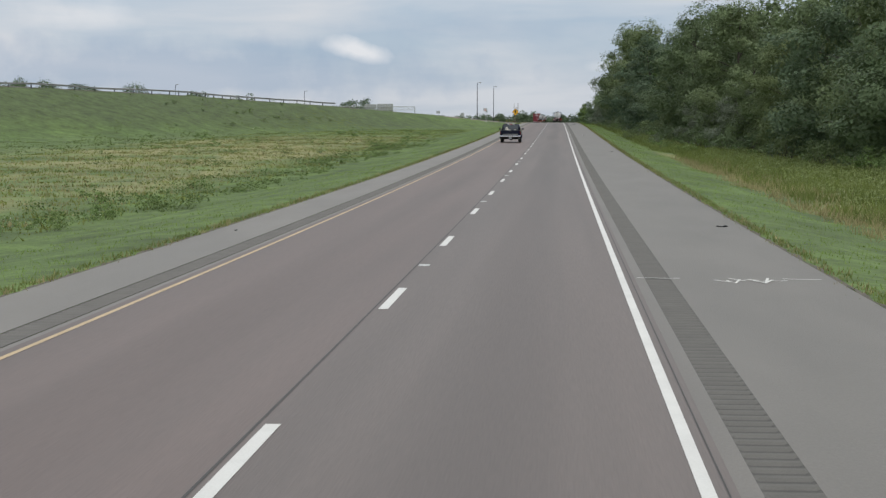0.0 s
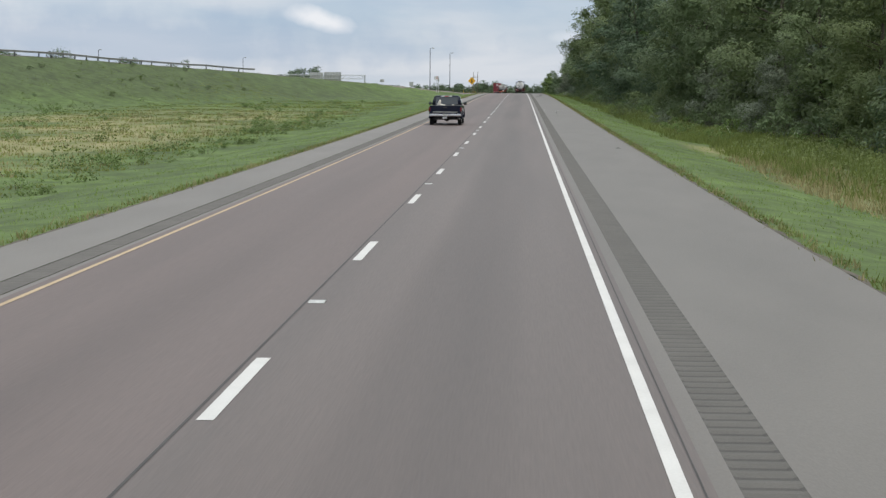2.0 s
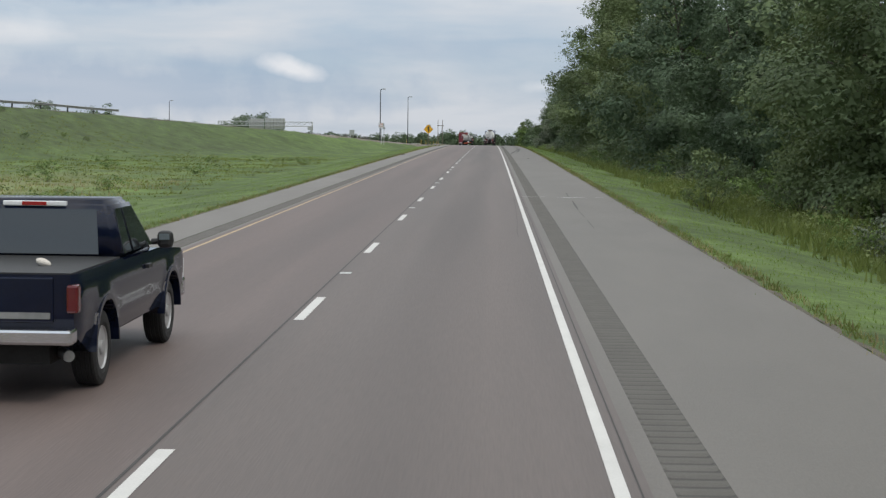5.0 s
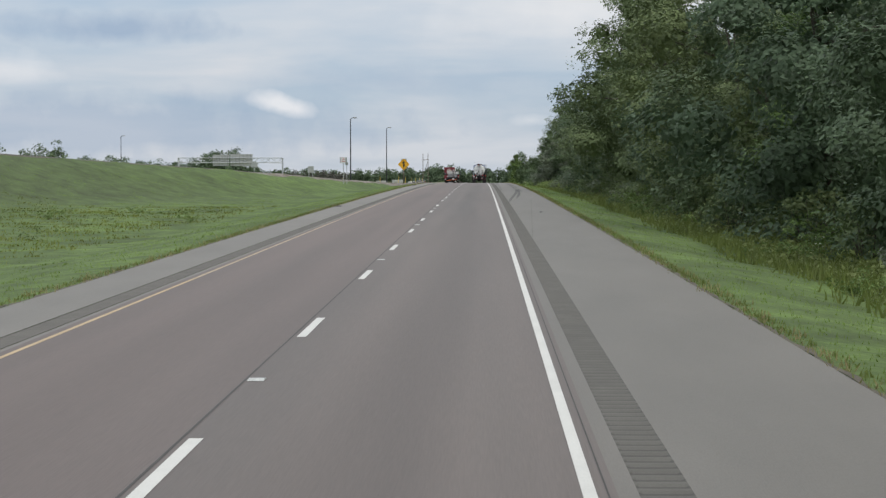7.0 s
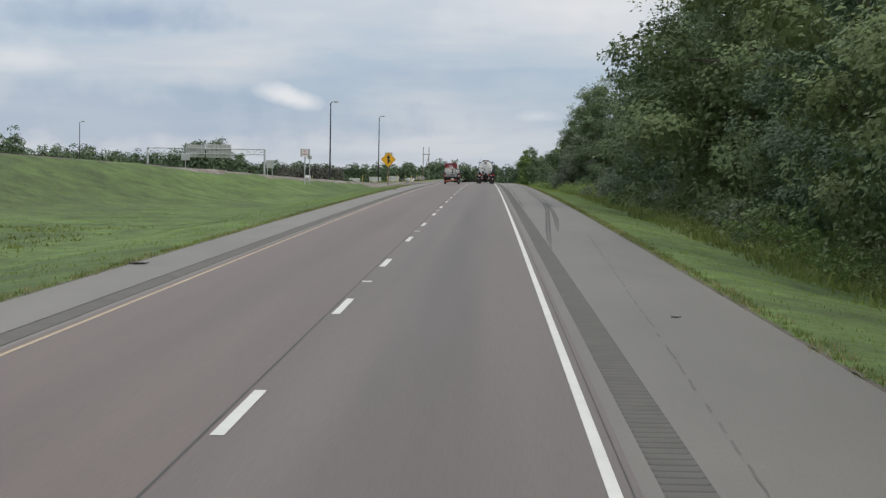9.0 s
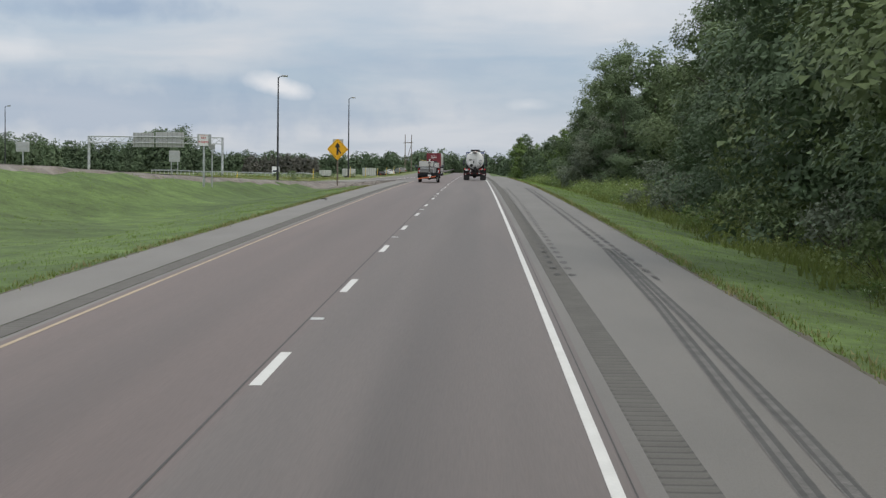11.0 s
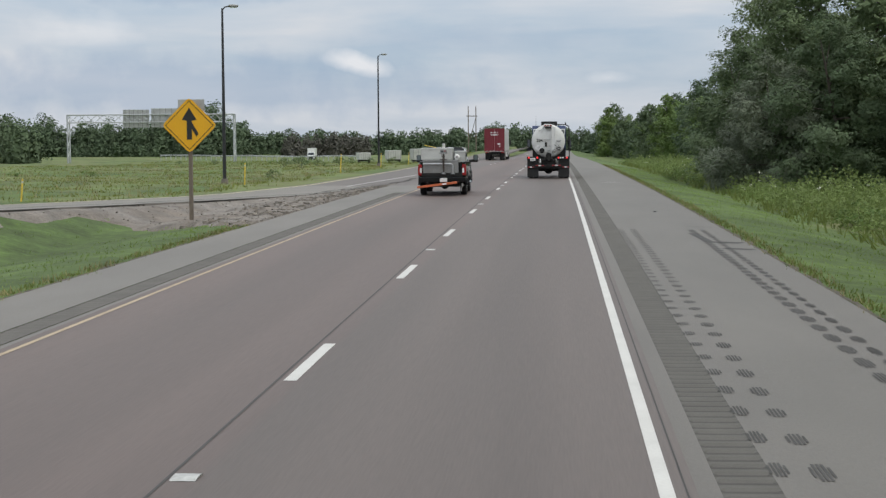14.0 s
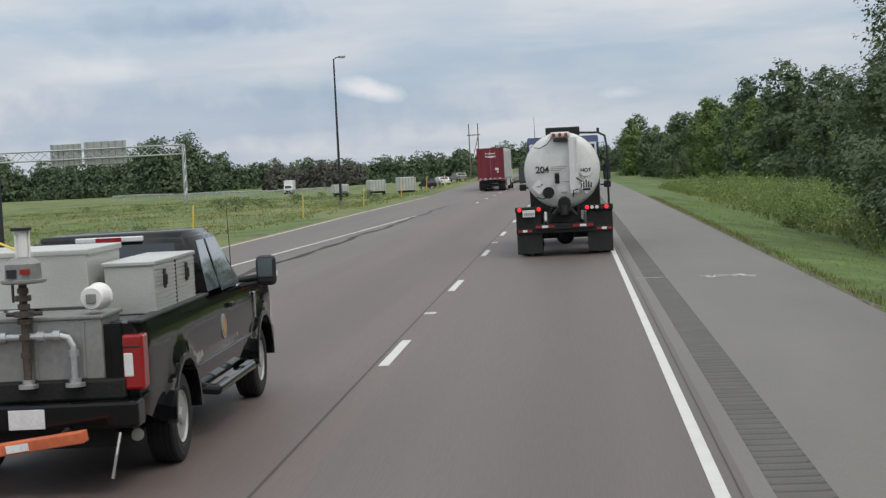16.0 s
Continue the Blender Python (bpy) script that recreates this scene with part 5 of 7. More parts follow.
    outline = [(16.6, 0.9), (16.6, 3.75), (17.1, 4.0), (17.9, 3.7), (18.7, 3.0), (19.1, 2.2), (20.7, 1.85), (21.0, 1.4), (21.0, 0.55), (20.65, 0.55)] + arch(20.0, 0.55, 0.62)[::-1] + [(19.3, 0.6), (17.0, 0.6)]
    prism(bm, outline, -1.2, 1.2, 0.08)
    cab = part("cab", bm, WHITE_PAINT, t, "white sleeper cab")
    for s in (-1, 1):
        bm = B()
        panel(bm, [(s * 1.205, 17.9, 2.1), (s * 1.205, 18.9, 2.1), (s * 1.205, 18.6, 2.9), (s * 1.205, 17.9, 2.9)], 0.01 * s)
        part("side_window", bm, GLASS, cab)
        bm = B()
        box(bm, min(s * 1.3, s * 1.5), max(s * 1.3, s * 1.5), 18.9, 19.05, 2.0, 2.7, 0.03)
        tube(bm, (s * 1.15, 18.95, 2.3), (s * 1.35, 18.95, 2.3), 0.03)
        part("mirror", bm, DARK, cab)
        part("exhaust", tube(B(), (s * 1.0, 16.4, 0.9), (s * 1.0, 16.4, 3.9), 0.08), CHROME, t)
    return t


def far_car(m, paint, label, big=False):
    t = thing("car", label, "car", m, group="distant traffic")
    h = 1.75 if big else 1.45
    bm = B()
    prism(bm, [(0.0, 0.4), (0.02, 0.95), (0.5, 1.0), (0.9, h), (2.6, h), (3.3, 0.98), (4.4, 0.85), (4.5, 0.4)], -0.88, 0.88, 0.05)
    body = part("body", bm, paint, t)
    part("rear_window", panel(B(), [(-0.7, 0.5, 1.02), (0.7, 0.5, 1.02), (0.62, 0.84, h - 0.08), (-0.62, 0.84, h - 0.08)], 0.02), DARK, body)
    part("windscreen", panel(B(), [(0.7, 3.24, 1.03), (-0.7, 3.24, 1.03), (-0.62, 2.68, h - 0.08), (0.62, 2.68, h - 0.08)], 0.02), GLASS, body)
    for s in (-1, 1):
        part("lamp", box(B(), min(s * 0.55, s * 0.82), max(s * 0.55, s * 0.82), -0.01, 0.05, 0.72, 0.86), TAIL_RED, body)
        for y in (0.85, 3.6):
            wheel(t, s * 0.8, y, 0.33, 0.2, s)
    return t


def box_trailer(m, w, l, h, mat, label):
    t = thing("box_trailer", label, "trailer", m, group="parked trailers")
    body = part("body", box(B(), -w / 2, w / 2, 0, l, 0.9, h, 0.04), mat, t)
    bm = B()
    for k in range(6):
        box(bm, -w / 2 + k * w / 5.5, -w / 2 + k * w / 5.5 + 0.06, -0.03, 0, 0.95, h - 0.05)
    part("rib", bm, GREY_STEEL, body)
    for s in (-1, 1):
        for y in (l * 0.2, l * 0.32):
            wheel(t, s * (w / 2 - 0.2), y, 0.48, 0.28, s)
    part("underframe", box(B(), -w / 2 + 0.3, w / 2 - 0.3, 0.1, l - 0.1, 0.6, 0.9), CHASSIS, t)
    return t


def on_road(u, y, yaw=0.0):
    z0, z1 = float(road_z(y)), float(road_z(y + 5))
    return pose(float(road_x(y)) + u, y, z0 + 0.004, math.degrees(math.atan2(z1 - z0, 5.0)), 0, yaw)


tanker_truck(on_road(0.45, 498.3))
pickup("service_pickup", "black service pickup with diamond-plate chests and meter gear", on_road(-3.86, 467.5, 1.1), BLACK_PAINT, True)
pickup("pickup_truck", "dark blue pickup with a chrome bumper and pale bundle", on_road(-4.1, 151.5), NAVY_PAINT)
semi_truck(on_road(-6.95, 613.5, -0.2))

# ---------------------------------------------------------------- ramp gore, markings, stains


def ribbon(name, points, width, mat, parent, lift=0.004, label="", surface=None):
    """A painted or sealed line along (x, y) points, draped on the pavement."""
    f = surface or (lambda x, y: float(road_z(y)))
    v, n = [], len(points)
    for k, (x, y) in enumerate(points):
        a, b = points[max(k - 1, 0)], points[min(k + 1, n - 1)]
        d = Vector((b[0] - a[0], b[1] - a[1])).normalized()
        w = width(k / max(n - 1, 1)) if callable(width) else width
        for s in (-0.5, 0.5):
            px, py = x + s * w * d.y, y - s * w * d.x
            v.append((px, py, f(px, py) + lift))
    return raw(name, v, [(2 * k, 2 * k + 1, 2 * k + 3, 2 * k + 2) for k in range(n - 1)], mat, parent, label)


def wander(rng, x0, y0, x1, y1, n, jitter):
    t = np.linspace(0, 1, n)
    j = np.cumsum(rng.normal(0, jitter, n))
    j -= j * t
    return [(x0 + (x1 - x0) * a + q, y0 + (y1 - y0) * a) for a, q in zip(t, j)]


rng = np.random.default_rng(5)


def rx(u, y):
    return float(road_x(y)) + u


# gravel between the ramp and the through road
gore_ys = list(np.arange(398, 440, 1.0)) + list(np.arange(440, 482, 0.4)) + list(np.arange(482, 546, 1.0))
gore_cols = 34


def gore_x(k):
    def at(y):
        a, b = min(float(ramp_edge(y)) - 0.3, rx(EDGE_L, y)), rx(EDGE_L + 0.1, y)
        return a + (min(b, a + 26) - a) * k
    return at


def gore_z(x, y):
    won = stony(x, y)
    washed = smooth(1.5, 3.5, x - ramp_edge(y)) * smooth(441, 445, y) * smooth(0.1, 0.6, EDGE_L + road_x(y) - x)
    rough = np.abs(lumps(x, y, 3.1, 1.0)) * 0.05 + np.abs(lumps(x, y, 5.3, 2.0)) * 0.04
    deep = 0.16 * np.abs(lumps(x, y, 1.3, 4.0)) + 0.07 * np.abs(lumps(x, y, 4.1, 7.0))
    return height(x, y) - 0.2 * (1 - won) + won * (0.015 + rough * 0.5 + washed * (deep - 0.05))


gore = sheet("gravel_gore", [gore_x(k) for k in np.linspace(0, 1, gore_cols)], gore_ys, gore_z, GRAVEL)
tagged(gore, "pinkish grey gravel wedge with washed-out soil between ramp and road", "gravel", kind="structure")


def stones(name, label, count, seed, lo, hi, zone, parent):
    """Broken lumps of stone and clods, uneven blocks half sunk in the gravel."""
    r = np.random.default_rng(seed)
    v, f = [], []
    base = np.array([(-1, -1, -1), (1, -1, -1), (1, 1, -1), (-1, 1, -1), (-1, -1, 1), (1, -1, 1), (1, 1, 1), (-1, 1, 1)], float)
    quads = ((0, 3, 2, 1), (4, 5, 6, 7), (0, 1, 5, 4), (1, 2, 6, 5), (2, 3, 7, 6), (3, 0, 4, 7))
    done = 0
    while done < count:
        y = r.uniform(443, 482)
        e, edge = float(ramp_edge(y)), rx(EDGE_L, y)
        if edge - e < 0.4:
            continue
        x = e + (edge - e) * (1 - zone * r.random() ** 1.5)
        if stony(np.array(x), np.array(y)) < 0.6:
            continue
        s = lo * (hi / lo) ** (r.random() ** 2)
        q = base * (1 + r.normal(0, 0.22, (8, 3))) * np.array([s, s * r.uniform(0.5, 1.2), s * r.uniform(0.25, 0.6)]) * 0.5
        q[4:, :2] *= 0.7
        a = r.uniform(0, 6.28)
        c, d = math.cos(a), math.sin(a)
        z = float(gore_z(np.array([x]), np.array([y]))[0])
        i = len(v)
        v += [(x + c * p[0] - d * p[1], y + d * p[0] + c * p[1], z + p[2] + s * 0.1) for p in q]
        f += [tuple(i + k for k in g) for g in quads]
        done += 1
    o = raw(name, v, f, RUBBLE, parent, label)
    return tagged(o, label, kind="stuff")


stones("rubble", "broken stones and soil clods washed out along the shoulder", 520, 71, 0.05, 0.2, 0.35, gore)
stones("rubble", "loose gravel stones", 1600, 72, 0.03, 0.1, 1.0, gore)


def ramp_level(x, y):
    return float(ramp_surface(np.array([x, x, x]), np.array([y, y, y]))[1])


DIRT_CRACK = material("dirt_filled_crack", (0.045, 0.042, 0.036), 0.9, vary=0.25, scale=3, fine=20)
ribbon("crack", [(float(ramp_edge(y)) + 0.1 * math.sin(y * 0.9), y) for y in np.arange(400, 482, 0.7)], lambda k: 0.12 + 0.1 * k + 0.07 * math.sin(k * 191) * math.sin(k * 57), DIRT_CRACK, ramp_road, 0.06, "dark weedy crack along the ramp edge", lambda x, y: max(ramp_level(x, y), float(gore_z(np.array([x]), np.array([y]))[0])))
ribbon("crack", [(float(ramp_edge(y)) + 0.16 * math.sin(y * 0.5) * math.sin(y * 0.13), y) for y in np.arange(482, 560, 0.7)], lambda k: (0.22 + 0.12 * math.sin(k * 91)) * (1 - 0.7 * k), DIRT_CRACK, ramp_road, 0.016, "dark crack between ramp and shoulder", ramp_level)
for k in range(9):
    y = 444 + k * 3.4
    u = float(np.clip(ramp_edge(y) - road_x(y), -16, -8.2))
    x0 = -7.9 - 0.25 * (-7.9 - u) * rng.random()
    pts = wander(rng, rx(x0, y), y, rx(-7.85, y + 2.9), y + 2.9, 14, 0.09)
    ribbon("soil_streak", pts, lambda q: 0.05 + 0.14 * math.sin(q * 3.14) * (0.6 + 0.4 * math.sin(q * 40)), EARTH, gore, 0.012, "", lambda x, y: float(gore_z(np.array([x]), np.array([y]))[0]))
gore_line = [(rx(float(np.interp(y, (478, 502, 517, 540), (-9.9, -8.9, -8.25, -7.4))), y), y) for y in np.arange(482, 541, 2.0)]
ribbon("edge_line", gore_line, 0.13, WHITE_LINE, ramp_road, 0.012, "white line between ramp and through lane", ramp_level)
for k in range(28):
    y = 563 + k * 12.192
    ribbon("lane_dash", [(rx(-5.6, y), y), (rx(-5.6, y + 1.5), y + 1.5), (rx(-5.6, y + 3.05), y + 3.05)], 0.14, WHITE_LINE, road, 0.005)
ribbon("edge_line", [(ramp_left(y) + 0.4, y) for y in np.arange(60, 600, 3.0)], 0.14, RAMP_YELLOW, ramp_road, 0.008, "pale yellow line along the ramp", ramp_level)
for y0, n in ((452, 26), (470, 40)):
    pts = wander(rng, rx(-9.2, y0), y0, rx(-7.6, y0 + 30), y0 + 30, n, 0.05)
    ribbon("crack", pts, 0.05, SEAL, ramp_road, 0.014, "", lambda x, y: max(ramp_level(x, y), float(road_z(y))))


# dark soil and clods where grass meets the pavement
for side, y0, y1 in ((EDGE_L, 0, 443), (EDGE_R, 0, 580)):
    out = 1 if side > 0 else -1
    pts = [(rx(side + out * (0.05 + 0.05 * math.sin(y * 2.3) * math.sin(y * 0.37)), y), y) for y in np.arange(y0, y1, 0.35)]
    ribbon("soil_edge", pts, lambda q: 0.1 + 0.07 * math.sin(q * 1900) * math.sin(q * 431), EARTH, ground, 0.012, "bare dark soil along the pavement edge", lambda x, y: float(road_z(y)) - 0.022)

# survey marks sprayed across the shoulder
for y, bits in ((17.35, ((1.99, 2.72), (4.45, 5.1))), (200.5, ((1.9, 2.8), (4.6, 5.0))), (489.0, ((1.95, 2.6), (3.5, 4.15)))):
    for a, b in bits:
        ribbon("survey_line", [(rx(a, y), y + 0.05), (rx((a + b) / 2, y), y - 0.02), (rx(b, y), y)], 0.06, WHITE_LINE, shoulder_r, 0.002, "thin sprayed white line")
    r = np.random.default_rng(int(y))
    for k in range(9):
        a = 3.25 + 0.12 * k + r.normal(0, 0.03)
        ribbon("survey_mark", [(rx(a, y), y + r.normal(-0.3, 0.22)), (rx(a + 0.1, y), y + r.normal(-0.3, 0.22)), (rx(a + 0.24, y), y + r.normal(-0.3, 0.22))], 0.05, WHITE_LINE, shoulder_r, 0.002 + 0.0004 * k)
# tyre marks along the shoulder: first smeared, then hopping
FAINT = material("worn_tyre_mark", (0.119, 0.113, 0.105), 0.85, vary=0.25, scale=3, fine=30)
MARK = material("tyre_mark", (0.0627, 0.0601, 0.0561), 0.8, vary=0.2, scale=3, fine=30)
SKIDS = (((302, 304, 307, 312, 318.5, 326, 340, 356), (2.57, 2.62, 2.7, 2.84, 3.06, 3.32, 3.79, 4.13)), ((314, 319.5, 327, 338, 352, 357), (3.27, 3.45, 3.72, 4.0, 4.22, 4.24)))
for ky, ku in SKIDS:
    for off, wide, mat in ((0.0, 0.21, FAINT), (-0.06, 0.055, MARK), (0.065, 0.06, MARK)):
        ys = np.arange(ky[0] + (4 if mat is MARK else 0), ky[-1], 0.8)
        ribbon("tyre_mark", [(rx(float(np.interp(y, ky, ku)) + off, y), y) for y in ys], lambda k: wide * (0.25 + 0.75 * min(1.0, k * 4)), mat, shoulder_r, 0.0012 if mat is FAINT else 0.002, "dark curved tyre smear")

def hop_mark(x, y, w, l, turn=0.0):
    """One hop of a tyre: three to five dark bars side by side."""
    v, f = [], []
    n = 5
    for k in range(n):
        a = -w / 2 + w * k / n
        b = a + w / n * 0.62
        q = l * (0.6 if k in (0, n - 1) else 1.0)
        i = len(v)
        for px, py in ((a, -q / 2), (b, -q / 2), (b, q / 2), (a, q / 2)):
            wx, wy = x + px, y + py
            v.append((rx(wx, wy), wy, float(road_z(wy)) + 0.0015))
        f.append((i, i + 1, i + 2, i + 3))
    return raw("tyre_mark", v, f, MARK, shoulder_r)


hop_y = 346.5
while hop_y < 442:
    y = hop_y
    gap = float(np.interp(y, (350, 380, 400, 415, 426, 440), (2.0, 1.85, 1.7, 1.2, 0.8, 0.5)))
    hop_y += gap
    q = gap / 1.7
    lean = (min(y, 408) - 397) * 0.0045
    hop_mark(2.58 + lean, y + 0.1, 0.16, q * rng.uniform(0.5, 0.7))
    hop_mark(2.9 + lean, y, 0.18, q * rng.uniform(0.6, 0.8))
    x = float(np.interp(y, (345, 398, 437), (4.1, 4.26, 4.45)))
    hop_mark(x, y - 0.35, 0.19, q * rng.uniform(1.15, 1.35))
    hop_mark(x + 0.29, y - 0.5, rng.uniform(0.12, 0.17), q * rng.uniform(1.0, 1.25))
for pts, w in (([(4.36, 440.0), (4.5, 436.6)], 0.2), ([(4.5, 436.6), (5.2, 436.2)], 0.5), ([(4.6, 434.4), (5.2, 434.0)], 0.35), ([(4.4, 443.0), (5.1, 442.8)], 0.06)):
    ribbon("patch_stain", [(rx(a, b), b) for a, b in pts], w, MARK, shoulder_r, 0.0015, "dark stain at the shoulder edge")
for k in range(44):
    y0 = 251.0 + k * 1.4 + rng.uniform(-0.3, 0.3)
    y1 = y0 + rng.uniform(0.6, 1.35)
    u0, u1 = (2.55 + (y - 251.0) * 0.0277 for y in (y0, y1))
    ribbon("crack", wander(rng, rx(u0, y0), y0, rx(u1, y1), y1, 6, 0.01), 0.018 + 0.014 * rng.random(), CRACK, shoulder_r, 0.0012, "broken thin crack slanting across the shoulder")
ribbon("crack", wander(rng, rx(4.7, 315.5), 315.5, rx(4.69, 320), 320, 8, 0.012), 0.02, CRACK, shoulder_r, 0.0012, "thin crack in the shoulder")
for y0, y1, u0, u1 in ((200.3, 204.8, 3.69, 3.79), (190.4, 197.2, 3.55, 3.69), (185.7, 189.6, 3.515, 3.525), (180.4, 184.6, 3.47, 3.52)):
    bold = 0.07 if y0 > 190 else 0.035
    ribbon("tyre_mark", wander(rng, rx(u0, y0), y0, rx(u1, y1), y1, 24, 0.005), lambda k: bold * (0.25 + 0.75 * math.sin(math.pi * k) ** 0.6) * (0.85 + 0.15 * math.sin(k * 37)), MARK if y0 > 190 and u0 < 3.6 else FAINT, shoulder_r, 0.0016, "faint broken tyre streak")
for k in range(34):
    y = 176.5 + k * 0.74 + rng.uniform(-0.12, 0.12)
    a, b = (float(np.interp(q, (178, 183, 188, 200), (1.4, 1.475, 1.52, 1.58))) for q in (y, y + 0.4))
    ribbon("crack", wander(rng, rx(a, y), y, rx(b, y + 0.4), y + 0.3 + 0.35 * rng.random(), 5, 0.006), 0.012, SEAL, road, 0.0035)
STUD = material("raised_marker", (0.5, 0.5, 0.48), 0.5, 0.4, vary=0.15, scale=8)
stud = None
for k in range(-1, 42):
    y = 19.5 + k * 24.384
    bm = B()
    if stud is None:
        prism(bm, [(-0.14, 0.0), (-0.07, 0.016), (0.07, 0.016), (0.14, 0.0)], -0.1, 0.1)
        o = part("road_stud", bm, STUD, road, "worn metal lane stud")
        stud = o.data
    else:
        bm.free()
        o = new("road_stud", stud)
        o.parent = road
    o.location = (rx(-1.83, y), y, float(road_z(y)) + 0.003)
DEBRIS = material("tyre_scrap", (0.03, 0.03, 0.03), 0.8)
for u, y, s in ((4.82, 31.6, 0.24), (-7.2, 29.0, 0.12), (4.68, 118.3, 0.16), (3.9, 281.0, 0.14), (-7.55, 400.0, 0.3), (-7.3, 398.5, 0.12), (4.1, 452.0, 0.12), (-7.6, 292.0, 0.35)):
    bm = B()
    r = random.Random(int(y))
    for k in range(4):
        box(bm, -0.5 * s, 0.5 * s, -0.12 * s, 0.12 * s, 0, 0.05 * s, 0.0, pose(r.uniform(-0.3, 0.3) * s, r.uniform(-0.3, 0.3) * s, 0.02 * s * k, r.uniform(-10, 20), r.uniform(-10, 10), r.uniform(0, 180)))
    o = part("tyre_scrap", bm, DEBRIS)
    o.location = (rx(u, y), y, float(road_z(y)) + 0.0)
    tagged(o, "torn black tyre scrap on the shoulder", "debris", "road debris")

# ---------------------------------------------------------------- roadside furniture


def lamp_post(x, y, z, h, turn):
    t = thing("street_lamp", "tall dark steel lamp post with a short arm", "street lamp", pose(x, y, z, 0, 0, turn), "lamp posts")
    bm = B()
    tube(bm, (0, 0, -0.2), (0, 0, h), 0.15, 0.08, 14)
    part("pole", bm, DARK_POLE, t)
    part("base", tube(B(), (0, 0, -0.3), (0, 0, 0.25), 0.28, 0.26, 14), GRAVEL, t)
    bm = B()
    bent(bm, [(0, 0, h - 0.15), (0.2, 0, h + 0.1), (0.7, 0, h + 0.2)], 0.05, 8)
    part("arm", bm, DARK_POLE, t)
    bm = B()
    box(bm, 0.5, 1.25, -0.2, 0.2, h + 0.1, h + 0.3, 0.06)
    head = part("lamp_head", bm, GREY_STEEL, t)
    part("lens", box(B(), 0.65, 1.15, -0.15, 0.15, h + 0.06, h + 0.11, 0.02), CLEAR_LAMP, head)
    return t


lamp_post(-25.75, 528, 2.4, 13.6, 20)
lamp_post(-24.4, 628, 2.1, 15.0, 20)
lamp_post(-105.3, 682, 2.0, 14.4, 0)
lamp_post(-150, 640, 4.0, 14.0, 0)


def merge_sign(x, y, z):
    t = thing("merge_sign", "yellow diamond merge sign with a black arrow on a wooden post", "road sign", pose(x, y, z, 0, 0, -2))
    part("post", box(B(), -0.06, 0.06, 0.0, 0.12, -0.3, 4.0, 0.01), POST_WOOD, t)
    bm = B()
    s = 0.875
    c = 3.28
    corner = []
    for k in range(4):
        a = k * math.pi / 2
        for d in (-0.12, 0.0, 0.12):
            r = s - (0.035 if d else 0.0)
            corner.append((r * math.cos(a + d * 0.9), -0.03, c + r * math.sin(a + d * 0.9)))
    panel(bm, corner, 0.02)
    plate = part("plate", bm, WARN, t)
    for k in range(4):
        a0, a1 = k * math.pi / 2, (k + 1) * math.pi / 2
        q = s * 0.93
        p0, p1 = Vector((q * math.cos(a0), 0, q * math.sin(a0))), Vector((q * math.cos(a1), 0, q * math.sin(a1)))
        w = 0.022
        i0, i1 = p0 * (1 - w / q * 1.2), p1 * (1 - w / q * 1.2)
        bm = B()
        panel(bm, [(p.x, -0.054, c + p.z) for p in (p0, p1, i1, i0)], 0.004)
        part("border", bm, DARK, plate)
    bm = B()
    y0 = -0.055
    panel(bm, [(-0.085, y0, c - 0.47), (0.085, y0, c - 0.47), (0.085, y0, c + 0.2), (-0.085, y0, c + 0.2)], 0.004)
    panel(bm, [(-0.25, y0, c + 0.18), (0.0, y0, c + 0.13), (0.0, y0, c + 0.58)], 0.0045)
    panel(bm, [(0.25, y0, c + 0.18), (0.0, y0, c + 0.58), (0.0, y0, c + 0.13)], 0.0045)
    panel(bm, [(0.06, y0, c - 0.08), (0.24, y0, c - 0.38), (0.31, y0, c - 0.28), (0.085, y0, c + 0.1)], 0.0042)
    part("arrow", bm, DARK, plate, "black merge arrow")
    bm = B()
    box(bm, -0.43, 0.47, 0.14, 0.16, c + 0.4, c + 0.86, 0.01)
    part("sign_back", bm, SIGN_BACK, t, "grey back of a second sign")
    return t


merge_sign(-11.5, 452.1, 2.95)


def board_sign(x, y, z, w, h, top, words=(), label="", turn=0.0, two=False):
    t = thing("road_sign", label, "road sign", pose(x, y, z, 0, 0, turn), "road signs")
    bm = B()
    for px in ((-w * 0.3, w * 0.3) if two else (0.0,)):
        box(bm, px - 0.04, px + 0.04, 0.0, 0.08, -0.3, top - 0.02, 0.005)
    part("post", bm, STEEL, t)
    plate = part("plate", box(B(), -w / 2, w / 2, -0.03, 0.0, top - h, top, 0.008), SIGN_WHITE if words else SIGN_BACK, t)
    for k, (word, size) in enumerate(words):
        lettering("word", word, size, Matrix.Translation((0, -0.035, top - h * (0.3 + 0.36 * k))) @ Matrix.Rotation(math.pi / 2, 4, "X"), SIGN_RED, plate)
    if words:
        part("rim", box(B(), -w / 2 + 0.02, w / 2 - 0.02, -0.034, -0.031, top - 0.05, top - 0.03), SIGN_RED, plate)
    else:
        for q in (0.3, 0.7):
            part("stiffener", box(B(), -w / 2 + 0.02, w / 2 - 0.02, -0.05, -0.03, top - h * q - 0.03, top - h * q + 0.03), STEEL, plate)
    return t


